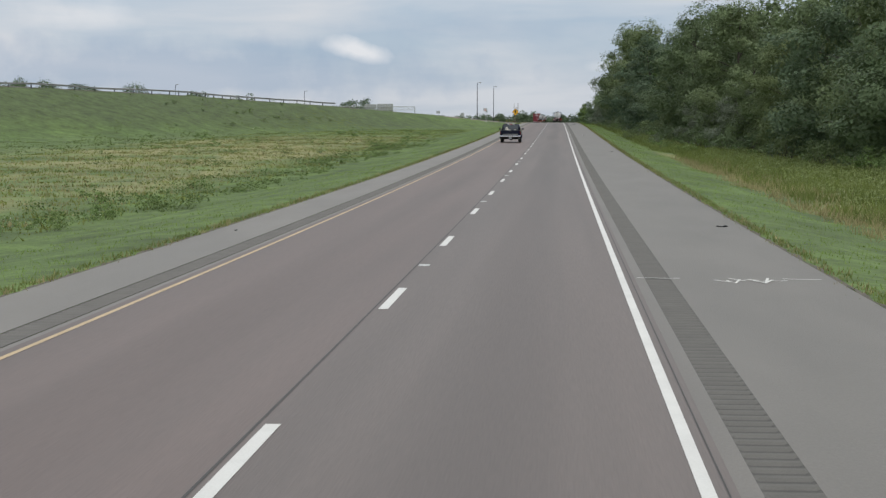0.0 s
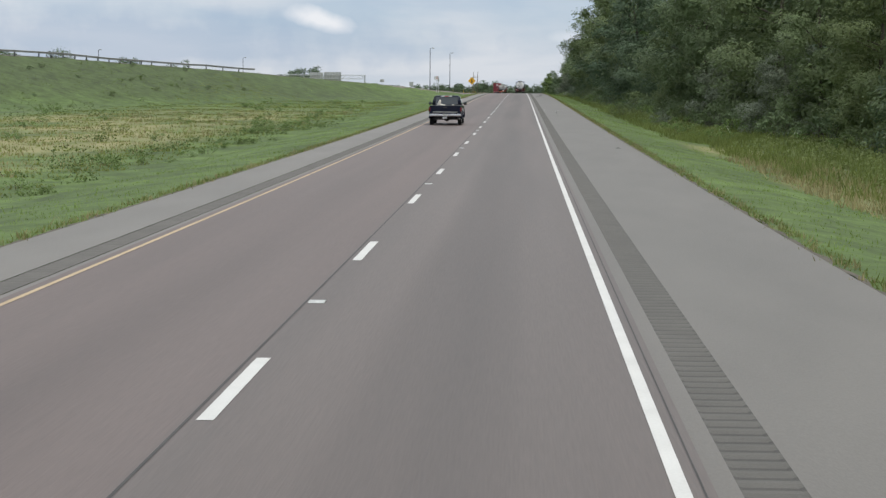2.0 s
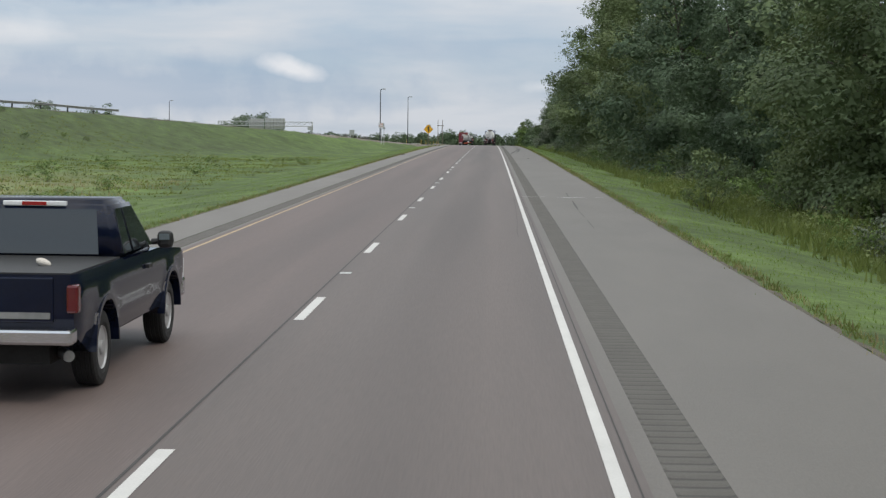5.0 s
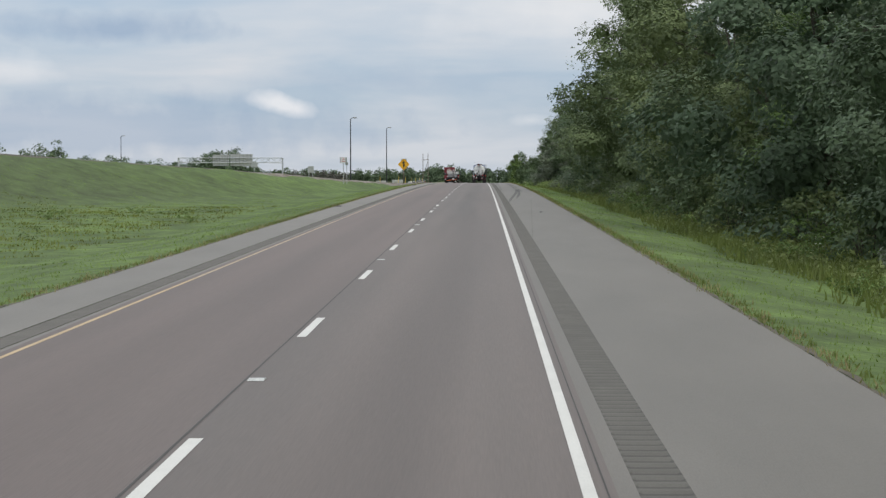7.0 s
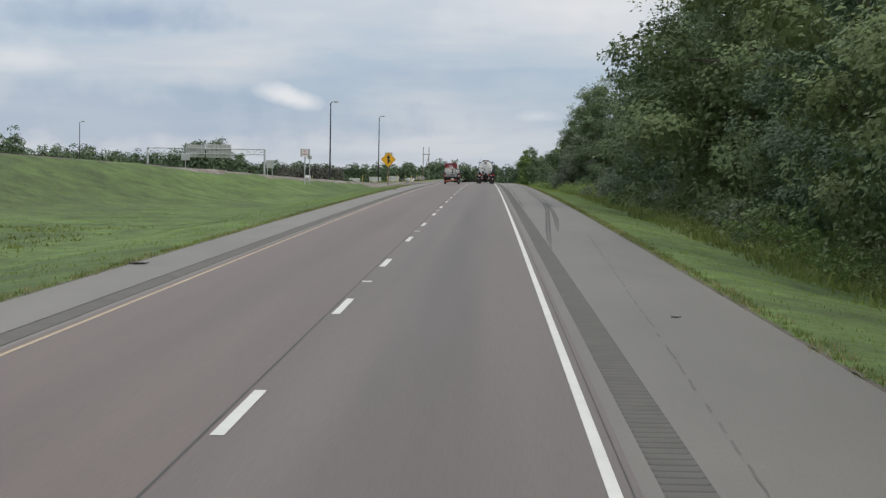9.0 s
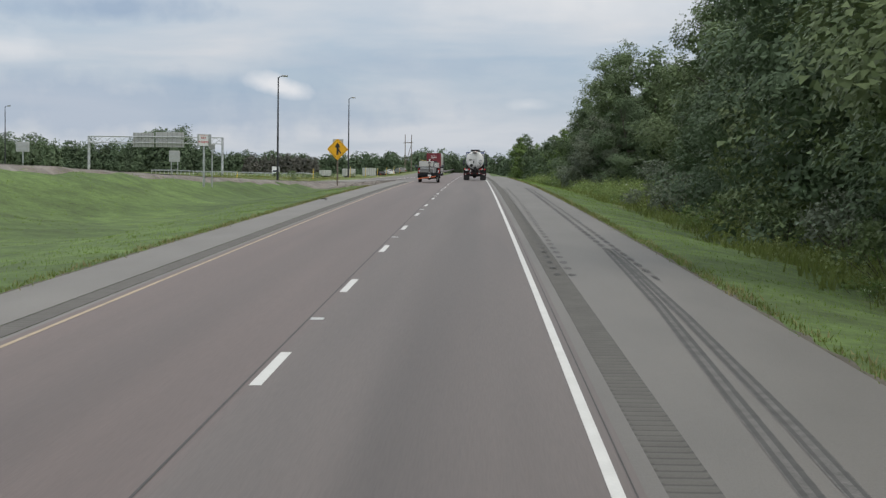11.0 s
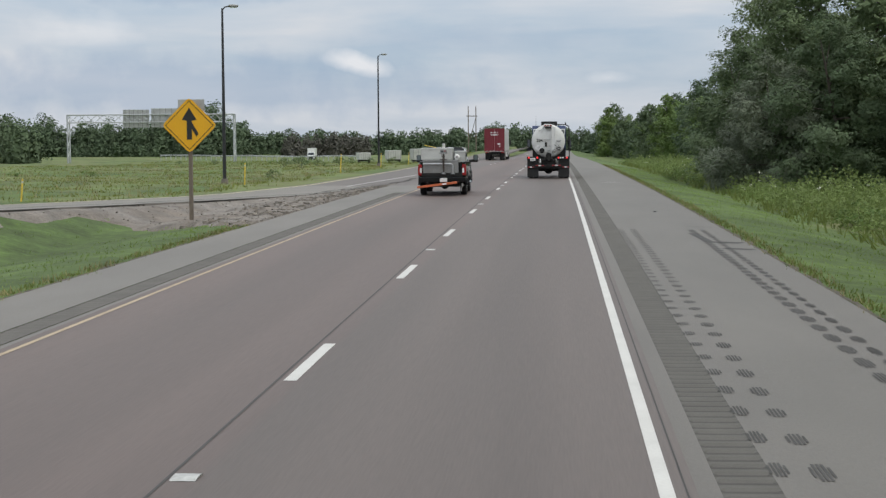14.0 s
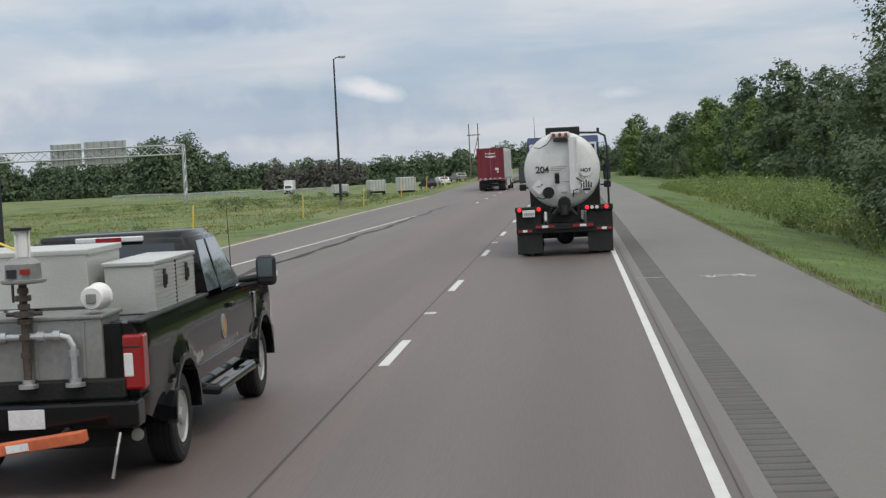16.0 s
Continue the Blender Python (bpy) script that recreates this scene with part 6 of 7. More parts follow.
board_sign(-18.7, 426.9, float(height(-18.7, 426.9)), 0.64, 0.78, 6.95 - float(height(-18.7, 426.9)), (("NO", 0.22), ("PARKING", 0.17)), "white sign with red words NO PARKING on a steel post")
board_sign(-18.72, 427.4, float(height(-18.72, 427.4)), 0.98, 0.8, 7.0 - float(height(-18.72, 427.4)), (), "wide grey back of a road sign on a steel post")
board_sign(-18.35, 428.5, float(height(-18.35, 428.5)), 0.42, 0.36, 6.3 - float(height(-18.35, 428.5)), (), "small pale sign back on a steel post")
board_sign(-30.9, 425.3, float(height(-30.9, 425.3)), 0.92, 0.68, 6.28 - float(height(-30.9, 425.3)), (), "small grey sign back beyond the ramp", 4)
board_sign(-26.5, 458.5, float(height(-26.5, 458.5)), 0.96, 1.0, 5.98 - float(height(-26.5, 458.5)), (), "square grey sign back on two posts in the median", 5, True)


def delineator(x, y, z, h):
    t = thing("delineator_post", "thin yellow plastic marker post at the ramp edge", "marker post", pose(x, y, z, random.uniform(-2, 2), random.uniform(0, 7), 0), "marker posts")
    part("post", box(B(), -0.036, 0.036, -0.012, 0.012, -0.2, h, 0.005), YELLOW_POST, t)
    part("band", box(B(), -0.038, 0.038, -0.014, 0.014, h - 0.18, h - 0.1), WHITE_LINE, t)
    return t


for y in (467.4, 494.7, 524.2, 553, 582, 611, 640, 669):
    x = float(ramp_edge(y)) - float(np.interp(y, (467.4, 494.7, 524.2, 700), (11.4, 9.55, 8.1, 8.7)))
    delineator(x, y, float(height(x, y)), 1.45)


def gantry():
    t = thing("sign_gantry", "galvanised lattice gantry that spans a road with sign backs", "sign gantry")
    xl, xr, y, z0, zt = -95.2, -62.4, 719.0, 1.7, 10.6
    for x in (xl, xr):
        for dy in (-0.8, 0.8):
            part("post", tube(B(), (x, y + dy, z0 - 0.5), (x, y + dy * 0.9, zt), 0.17, 0.15, 12), STEEL, t)
        bm = B()
        for k in range(4):
            za, zb = z0 + k * 2.1, z0 + (k + 1) * 2.1
            tube(bm, (x, y - 0.8, za), (x, y + 0.8, zb), 0.06, seg=6)
        part("brace", bm, STEEL, t)
    bm = B()
    n = 18
    for dy in (-0.8, 0.8):
        for z in (zt - 1.5, zt):
            tube(bm, (xl, y + dy, z), (xr, y + dy, z), 0.11, seg=8)
    part("chord", bm, STEEL, t)
    bm, back = B(), B()
    for k in range(n):
        a, b = xl + (xr - xl) * k / n, xl + (xr - xl) * (k + 1) / n
        lo, hi = (zt - 1.5, zt) if k % 2 else (zt, zt - 1.5)
        tube(bm, (a, y - 0.8, lo), (b, y - 0.8, hi), 0.06, seg=6)
        tube(back, (a, y + 0.8, hi), (b, y + 0.8, lo), 0.06, seg=6)
    part("lattice", bm, STEEL, t, "zigzag lattice bars")
    part("lattice", back, STEEL, t, "zigzag lattice bars")
    for x0, x1, za, zb in ((-84.6, -79.4, zt - 2.5, zt + 1.0), (-79.0, -72.0, zt - 2.5, zt + 1.2)):
        s = part("sign_panel", box(B(), x0, x1, y + 1.0, y + 1.06, za, zb, 0.02), SIGN_BACK, t, "grey back of a large road sign")
        for k in range(6):
            part("rib", box(B(), x0 + (x1 - x0) * (k + 0.5) / 6 - 0.05, x0 + (x1 - x0) * (k + 0.5) / 6 + 0.05, y + 0.9, y + 1.0, za, zb), GREY_STEEL, s)
    return t


gantry()


def guard_rail(name, points, label, step=1.9, top=0.75, dark=False):
    """W-beam on posts along (x, y, z) points."""
    t = thing(name, label, "guard rail", group="guard rails")
    P = [Vector(p) for p in points]
    prof = [(0.0, -0.31), (0.07, -0.25), (0.0, -0.19), (0.0, -0.12), (0.07, -0.06), (0.0, 0.0)]
    v, f = [], []
    for k, p in enumerate(P):
        d = (P[min(k + 1, len(P) - 1)] - P[max(k - 1, 0)]).normalized()
        nrm = Vector((d.y, -d.x, 0))
        for o, h in prof:
            v.append(p + nrm * (o + 0.1) + Vector((0, 0, top + h)))
    n = len(prof)
    for k in range(len(P) - 1):
        for c in range(n - 1):
            f.append((k * n + c, k * n + c + 1, (k + 1) * n + c + 1, (k + 1) * n + c))
    raw("rail", v, f, GREY_STEEL if dark else STEEL, t)
    mesh = None
    for a, b in zip(P, P[1:]):
        m = max(1, round((b - a).length / step))
        for k in range(m):
            p = a + (b - a) * k / m
            if mesh is None:
                o = part("post", box(B(), -0.08, 0.08, -0.1, 0.1, -0.5, top + 0.02, 0.008), DARK_POLE if dark else STEEL, t)
                mesh = o.data
            else:
                o = new("post", mesh)
                o.parent = t
            o.location = p
    return t


def rail_line(y0, y1, off, n=24):
    return [(float(ramp_edge(y)) + off, y, float(height(float(ramp_edge(y)) + off, y))) for y in np.linspace(y0, y1, n)]


guard_rail("guard_rail", rail_line(150, 355, 0.6, 40), "long galvanised guard rail on dark posts along the ramp", 3.8, 0.78, True)
guard_rail("guard_rail", [(x, 781 - (x + 90) * 0.1, float(height(x, 781)) + 0.4) for x in np.linspace(-92, -45, 14)], "distant grey guard rail beyond the median", 1.3, 0.85)


def utility_frame(x, y, z):
    t = thing("utility_pole", "wooden H-frame of two power line poles with a crossarm", "utility pole", pose(x, y, z))
    for s in (-0.9, 0.9):
        part("pole", tube(B(), (s, 0, -0.5), (s, 0, 11.0), 0.14, 0.1, 10), POST_WOOD, t)
    part("crossarm", box(B(), -1.3, 1.3, -0.1, 0.1, 8.6, 8.8, 0.01), POST_WOOD, t)
    part("brace", tube(B(), (-0.9, 0.1, 2.0), (0.9, 0.1, 8.4), 0.07, seg=8), POST_WOOD, t)
    return t


utility_frame(-20.0, 790, float(height(-20, 790)))

PALE_BOX = material("weathered_pale_panels", (0.5, 0.5, 0.47), 0.6, vary=0.15, scale=1.2, fine=10)
# a small white box van on the far road


def far_van(m):
    """A van seen from the front: cab with windscreen and grille before a taller box."""
    t = thing("box_van", "small white box van on the far road behind the guard rail", "truck", m, group="distant traffic")
    part("cargo_box", box(B(), -1.25, 1.25, 2.2, 9.0, 0.95, 3.75, 0.04), WHITE_PAINT, t)
    bm = B()
    prism(bm, [(0.0, 0.45), (0.0, 1.35), (0.75, 1.55), (1.15, 2.5), (2.1, 2.6), (2.1, 0.45)], -1.1, 1.1, 0.06)
    cab = part("cab", bm, WHITE_PAINT, t)
    part("windscreen", panel(B(), [(0.95, 0.78, 1.62), (-0.95, 0.78, 1.62), (-0.85, 1.1, 2.4), (0.85, 1.1, 2.4)], -0.02), GLASS, cab)
    part("grille", box(B(), -0.7, 0.7, -0.03, 0.02, 0.65, 1.2, 0.01), CHASSIS, cab)
    part("bumper", box(B(), -1.12, 1.12, -0.12, 0.1, 0.35, 0.6, 0.03), CHASSIS, cab)
    for s in (-1, 1):
        part("headlamp", box(B(), min(s * 0.75, s * 1.02), max(s * 0.75, s * 1.02), -0.03, 0.03, 0.85, 1.1, 0.02), CLEAR_LAMP, cab)
        for y in (1.1, 7.2):
            wheel(t, s * 1.0, y, 0.48, 0.28, s)
    part("underframe", box(B(), -0.5, 0.5, 0.4, 8.8, 0.5, 0.95), CHASSIS, t)
    return t


far_van(pose(-58.2, 790, float(height(-58.2, 790)) - 0.1, 0, 0, 4) @ Matrix.Diagonal((0.76, 0.76, 0.76, 1)))
# vehicles and trailers far off beyond the median
for x, y, w, h, what in ((-36.2, 712, 2.3, 2.2, "low pale box trailer parked beyond the median"), (-30.5, 712, 2.5, 2.6, "pale ribbed box trailer parked beyond the median"), (-25.2, 706, 2.5, 2.9, "white box trailer parked beyond the median")):
    box_trailer(pose(x, y, float(height(x, y)) - 0.35, 0, 0, 14), w, 4.5, h, PALE_BOX, what)
for x, y, paint, what in ((-24.0, 735, CHASSIS, "dark car parked far ahead beyond the median"), (-21.8, 736, WHITE_PAINT, "white car parked far ahead beyond the median"), (-19.0, 738, GREY_STEEL, "silver car parked far ahead beyond the median")):
    far_car(pose(x, y, float(height(x, y)), 0, 0, 25), paint, what)

# ---------------------------------------------------------------- vegetation


def leafage(name, color, dry=(0.2, 0.2, 0.06), amount=0.3, rough=0.55, translucence=0.18, clump=0.45):
    """Leaf surface: tone differs from leaf to leaf and tree to tree, with a little light passing through."""
    m = bpy.data.materials.new(name)
    m.use_nodes = True
    n, l = m.node_tree.nodes, m.node_tree.links
    b = n["Principled BSDF"]
    b.inputs["Roughness"].default_value = rough
    b.inputs["Specular IOR Level"].default_value = 0.2
    geo, info = n.new("ShaderNodeNewGeometry"), n.new("ShaderNodeObjectInfo")
    r = n.new("ShaderNodeValToRGB")
    e = r.color_ramp.elements
    e[0].color, e[1].color = (*[c * 0.68 for c in color], 1), (*[c * 1.25 for c in color], 1)
    co, big = n.new("ShaderNodeTexCoord"), n.new("ShaderNodeTexNoise")
    big.inputs["Scale"].default_value, big.inputs["Detail"].default_value = clump, 3
    l.new(co.outputs["Object"], big.inputs["Vector"])
    wide, mixed = n.new("ShaderNodeMapRange"), n.new("ShaderNodeMath")
    wide.inputs["From Min"].default_value, wide.inputs["From Max"].default_value = 0.32, 0.68
    l.new(big.outputs[0], wide.inputs["Value"])
    mixed.operation = "MULTIPLY_ADD"
    mixed.inputs[1].default_value = 0.18
    half = n.new("ShaderNodeMath")
    half.operation = "MULTIPLY"
    half.inputs[1].default_value = 0.82
    l.new(wide.outputs[0], half.inputs[0])
    l.new(geo.outputs["Random Per Island"], mixed.inputs[0]), l.new(half.outputs[0], mixed.inputs[2])
    l.new(mixed.outputs[0], r.inputs[0])
    x = n.new("ShaderNodeMix")
    x.data_type = "RGBA"
    sc = n.new("ShaderNodeMath")
    sc.operation = "MULTIPLY"
    sc.inputs[1].default_value = amount
    l.new(info.outputs["Random"], sc.inputs[0])
    l.new(sc.outputs[0], x.inputs[0]), l.new(r.outputs[0], x.inputs[6])
    x.inputs[7].default_value = (*dry, 1)
    l.new(x.outputs[2], b.inputs["Base Color"])
    if translucence:
        tr = n.new("ShaderNodeBsdfTranslucent")
        l.new(x.outputs[2], tr.inputs[0])
        mix = n.new("ShaderNodeMixShader")
        mix.inputs[0].default_value = translucence
        out = n["Material Output"]
        l.new(b.outputs[0], mix.inputs[1]), l.new(tr.outputs[0], mix.inputs[2]), l.new(mix.outputs[0], out.inputs[0])
    return m


LEAF = leafage("tree_leaves", (0.128, 0.178, 0.0884), (0.178, 0.214, 0.0802), 0.6)
LEAF_DEEP = leafage("deep_green_leaves", (0.0948, 0.14, 0.0802), (0.14, 0.182, 0.0838), 0.5)
LEAF_PALE = leafage("silvery_leaves", (0.185, 0.216, 0.155), (0.124, 0.146, 0.0697), 0.3)
LEAF_LIGHT = leafage("light_green_leaves", (0.142, 0.218, 0.0671), (0.165, 0.205, 0.0632), 0.4)
LEAF_FAR = leafage("far_wood_leaves", (0.11, 0.154, 0.0935), (0.133, 0.165, 0.077), 0.3, rough=0.95, translucence=0.0, clump=0.12)
GRASS = leafage("grass_blades", (0.202, 0.29, 0.069), (0.202, 0.252, 0.054), 0.1, 0.6, 0.3, 0.2)
GRASS_OLIVE = leafage("olive_meadow_blades", (0.208, 0.238, 0.067), (0.223, 0.208, 0.0536), 0.1, 0.6, 0.4, 0.2)
BANK_GREEN = leafage("rough_bank_blades", (0.104, 0.137, 0.0378), (0.14, 0.137, 0.0378), 0.1, 0.6, 0.3, 0.15)
GRASS_DRY = leafage("dry_grass_blades", (0.32, 0.28, 0.144), (0.24, 0.208, 0.08), 0.1, 0.7, 0.3, 0.2)
WEED_DARK = leafage("dark_weed_leaves", (0.128, 0.18, 0.063), (0.195, 0.195, 0.075), 0.4, 0.6, 0.2, 0.5)
WEED = leafage("tall_weeds", (0.175, 0.216, 0.0625), (0.134, 0.149, 0.0417), 0.3, 0.6, 0.4, 0.3)
WEED_LEAF = leafage("weed_leaves", (0.196, 0.26, 0.0883), (0.259, 0.268, 0.122), 0.5, 0.6, 0.35, 0.6)
BLOOM = material("white_blossom", (0.7, 0.7, 0.6), 0.7, vary=0.1)
BARK = material("bark", (0.09, 0.075, 0.06), 0.9, vary=0.25, scale=3, fine=20, bump=0.8)


def cards(pos, nrm_up, size, rng, ratio=0.75, lean=0.9):
    """Pointed leaves, each turned its own way. Returns vertices and faces."""
    n = len(pos)
    a = rng.uniform(0, 2 * math.pi, n)
    d = rng.normal(0, 1, (n, 3))
    d = d * lean + nrm_up
    d /= np.linalg.norm(d, axis=1)[:, None] + 1e-9
    t = np.stack([np.cos(a), np.sin(a), rng.uniform(-0.6, 0.6, n)], 1)
    u = t - (t * d).sum(1)[:, None] * d
    u /= np.linalg.norm(u, axis=1)[:, None] + 1e-9
    w = np.cross(d, u)
    s = size * rng.uniform(0.65, 1.35, n)
    u, w = u * s[:, None], w * (s * ratio)[:, None]
    v = np.stack([pos - u * 0.5, pos + u * 0.5 + w * 0.18, pos + w * 0.95 + d * s[:, None] * 0.12], 1).reshape(-1, 3)
    return v, np.arange(3 * n).reshape(-1, 3)


def fast_mesh(name, v, f, mat):
    mesh = bpy.data.meshes.new(name)
    v, f = np.ascontiguousarray(v, np.float32), np.ascontiguousarray(f, np.int32)
    k = f.shape[1]
    mesh.vertices.add(len(v))
    mesh.vertices.foreach_set("co", v.ravel())
    mesh.loops.add(f.size)
    mesh.loops.foreach_set("vertex_index", f.ravel())
    mesh.polygons.add(len(f))
    mesh.polygons.foreach_set("loop_start", np.arange(0, f.size, k, dtype=np.int32))
    mesh.update(calc_edges=True)
    mesh.materials.append(mat)
    return mesh


def crown_points(rng, clumps, per):
    """Leaf places on the skins of many uneven clumps; also the way each leaf tends to face."""
    P, N = [], []
    for c, r in clumps:
        n = max(8, int(per * r * r))
        d = rng.normal(0, 1, (n, 3))
        d /= np.linalg.norm(d, axis=1)[:, None]
        d[:, 2] = np.where(d[:, 2] < -0.35, -d[:, 2], d[:, 2])
        rad = r * (1 - 0.45 * rng.random(n) ** 2) * (1 + 0.28 * rng.normal(0, 1, n) * (rng.random(n) < 0.3))
        q = d * rad[:, None] * np.array([1, 1, 0.75])
        P.append(np.array(c) + q)
        N.append(d * 0.8 + np.array([0, 0, 0.45]))
    return np.concatenate(P), np.concatenate(N)


def bough_points(rng, boughs, per, sprays=15, shoots=5):
    """Leaf places on boughs: each bough is a cushion of sprays, full on top and outside, bare and dark beneath, with shoots that stick out."""
    P, N = [], []
    for c, out, R in boughs:
        c, out = np.array(c), np.array(out)
        for k in range(sprays):
            d = rng.normal(0, 1, 3) + out * 0.85 + np.array([0, 0, 0.3])
            d /= np.linalg.norm(d)
            m = c + d * R * rng.uniform(0.4, 0.85) * np.array([1, 1, 0.7])
            r = R * rng.uniform(0.26, 0.44)
            n = max(6, int(per * r * r))
            q = rng.normal(0, 1, (n, 3)) + d * 0.9
            q /= np.linalg.norm(q, axis=1)[:, None]
            rad = r * (0.5 + 0.6 * rng.random(n) ** 0.6)
            P.append(m + q * rad[:, None] * np.array([1, 1, 0.62]))
            N.append(d * 0.7 + q * 0.25 + np.array([0, 0, 0.45]))
        for k in range(shoots):
            d = rng.normal(0, 0.8, 3) + out * 0.9 + np.array([0, 0, 0.8])
            d /= np.linalg.norm(d)
            n = max(5, int(per * R * R * 0.028))
            far = R * np.linspace(0.75, rng.uniform(1.05, 1.4), n)
            P.append(c + d * far[:, None] * np.array([1, 1, 0.8]) + rng.normal(0, 0.055 * R, (n, 3)) * np.linspace(1.5, 0.5, n)[:, None])
            N.append(np.tile(d * 0.4 + np.array([0, 0, 0.7]), (n, 1)))
    return np.concatenate(P), np.concatenate(N)


def inner_leaves(rng, balls, size):
    """The shaded leaves inside the boughs, broad and close, which keep daylight from passing straight through a crown."""
    P, N = [], []
    for c, r in balls:
        n = int(2.0 * 4 * math.pi * r * r * 0.75 / (size * size))
        d = rng.normal(0, 1, (n, 3))
        d /= np.linalg.norm(d, axis=1)[:, None]
        P.append(np.array(c) + d * (r * rng.uniform(0.75, 1.05, n))[:, None] * np.array([1, 1, 0.75]))
        N.append(d)
    P, N = np.concatenate(P), np.concatenate(N)
    keep = P[:, 2] > 0.15
    return cards(P[keep], N[keep], size, rng, 0.8, 0.35)


def tree(name, label, seed, h, spread, mat, base=0.12, per=95, leaf=0.16, boughs=20, size=0.17, category="tree", shoots=5):
    """A tapered trunk with limbs that end in leafy boughs."""
    rng = np.random.default_rng(seed)
    t = thing(name, label, category)
    bm = B()
    top = Vector((rng.normal(0, 0.4), rng.normal(0, 0.4), h * 0.85))
    mid = Vector((rng.normal(0, 0.2), rng.normal(0, 0.2), h * 0.4))
    tube(bm, (0, 0, -0.4), mid, h * 0.015, h * 0.011, 8)
    tube(bm, mid, top, h * 0.011, h * 0.003, 7)
    C, fill = [], []
    for k in range(boughs):
        z = base + (0.93 - base) * ((k + rng.random()) / boughs) ** 0.9
        width = spread * (max(0.05, math.sin(math.pi * min(1.0, 0.2 + z * 0.8))) ** 0.6) * rng.uniform(0.7, 1.18)
        a = k * 2.39996 + rng.normal(0, 0.45)
        R = size * h * rng.uniform(0.7, 1.25) * (1.1 - 0.45 * z)
        q = max(0.0, width - R * 0.7)
        c = Vector((q * math.cos(a), q * math.sin(a), z * h - R * 0.2))
        C.append((tuple(c), (math.cos(a) * min(1, q), math.sin(a) * min(1, q), 0.15), R))
        fill.append(((c.x * 0.96, c.y * 0.96, c.z), R * 0.5))
        if k % 2 == 0:
            s = mid.lerp(top, max(0.0, min(0.9, (z - 0.45) * 1.4))) if z > 0.42 else Vector((0, 0, h * max(0.06, z * 0.8)))
            tube(bm, s, c, h * 0.0055, h * 0.0015, 5)
    C.append(((top.x, top.y, h * 0.93), (0, 0, 1), size * h * 0.6))
    for z in (0.18, 0.34, 0.5, 0.66):
        fill.append(((0, 0, z * h), spread * 0.36 * (1.1 - z)))
        C.append(((0, 0, z * h), (0, 0, 0.1), spread * 0.5 * (1.1 - z)))
    part("trunk", bm, BARK, t)
    P, N = bough_points(rng, C, per, shoots=shoots)
    keep = P[:, 2] > 0.05
    v, f = cards(P[keep], N[keep], leaf * 1.1, rng, 0.6, 0.32)
    v2, f2 = inner_leaves(rng, fill, leaf * 1.7)
    o = new("crown", fast_mesh("crown", np.concatenate([v, v2]), np.concatenate([f, f2 + len(v)]), mat))
    o.parent = t
    return t


def shrub(name, label, seed, h, w, mat, per=150, leaf=0.2, clumps=16, bloom=False):
    rng = np.random.default_rng(seed)
    t = thing(name, label, "shrub")
    bm = B()
    C = []
    for k in range(clumps):
        a, q = rng.uniform(0, 2 * math.pi), w * math.sqrt(rng.random())
        z = h * (0.15 + 0.75 * rng.random() * (1 - 0.5 * q / w))
        r = rng.uniform(0.14, 0.26) * h
        C.append(((q * math.cos(a), q * math.sin(a), z), r))
        tube(bm, (0.2 * q * math.cos(a), 0.2 * q * math.sin(a), -0.1), (q * math.cos(a), q * math.sin(a), z), 0.009 * h, 0.003 * h, 5)
    part("stem", bm, BARK, t)
    P, N = crown_points(rng, C, per / h)
    keep = P[:, 2] > 0.0
    v, f = cards(P[keep], N[keep], leaf, rng)
    o = new("foliage", fast_mesh("foliage", v, f, mat))
    o.parent = t
    if bloom:
        sel = rng.random(len(P)) < 0.06
        v, f = cards(P[sel] * 1.04 + np.array([0, 0, 0.05]), N[sel], leaf * 0.7, rng)
        o = new("blossom", fast_mesh("blossom", v, f, BLOOM))
        o.parent = t
    return t


kinds = [
    tree("tree", "tall leafy dark green tree at the wood's edge", 11, 14.5, 4.9, LEAF, 0.05, 98, 0.18, 19, 0.178),
    tree("tree", "tall leafy dark green tree at the wood's edge", 12, 15.5, 4.7, LEAF, 0.08, 94, 0.18, 20, 0.17),
    tree("tree", "broad dark green tree with low branches beside the verge", 13, 11.5, 4.9, LEAF_DEEP, 0.03, 118, 0.175, 19, 0.195),
    tree("tree", "slender light green tree with feathery leaves", 14, 13.5, 3.4, LEAF_LIGHT, 0.08, 150, 0.16, 23, 0.135, shoots=8),
    tree("tree", "silvery grey-green tree with drooping branches", 15, 9.0, 3.9, LEAF_PALE, 0.02, 165, 0.155, 20, 0.195, shoots=12),
]
far_kinds = [
    tree("tree", "dark green roadside tree far ahead", 16, 13.0, 4.2, LEAF_DEEP, 0.04, 18, 0.43, 22, 0.17),
    tree("tree", "broad green roadside tree far ahead", 17, 10.5, 4.2, LEAF_DEEP, 0.03, 21, 0.41, 20, 0.19),
    tree("tree", "light green roadside tree far ahead", 18, 11.5, 3.2, LEAF_LIGHT, 0.06, 23, 0.4, 22, 0.16),
]
back_kinds = [
    tree("tree", "tall green tree in the second row of the wood", 61, 14.0, 4.5, LEAF, 0.04, 24, 0.34, 22, 0.175),
    tree("tree", "tall dark green tree in the second row of the wood", 62, 13.0, 4.4, LEAF_DEEP, 0.04, 26, 0.33, 22, 0.175),
]
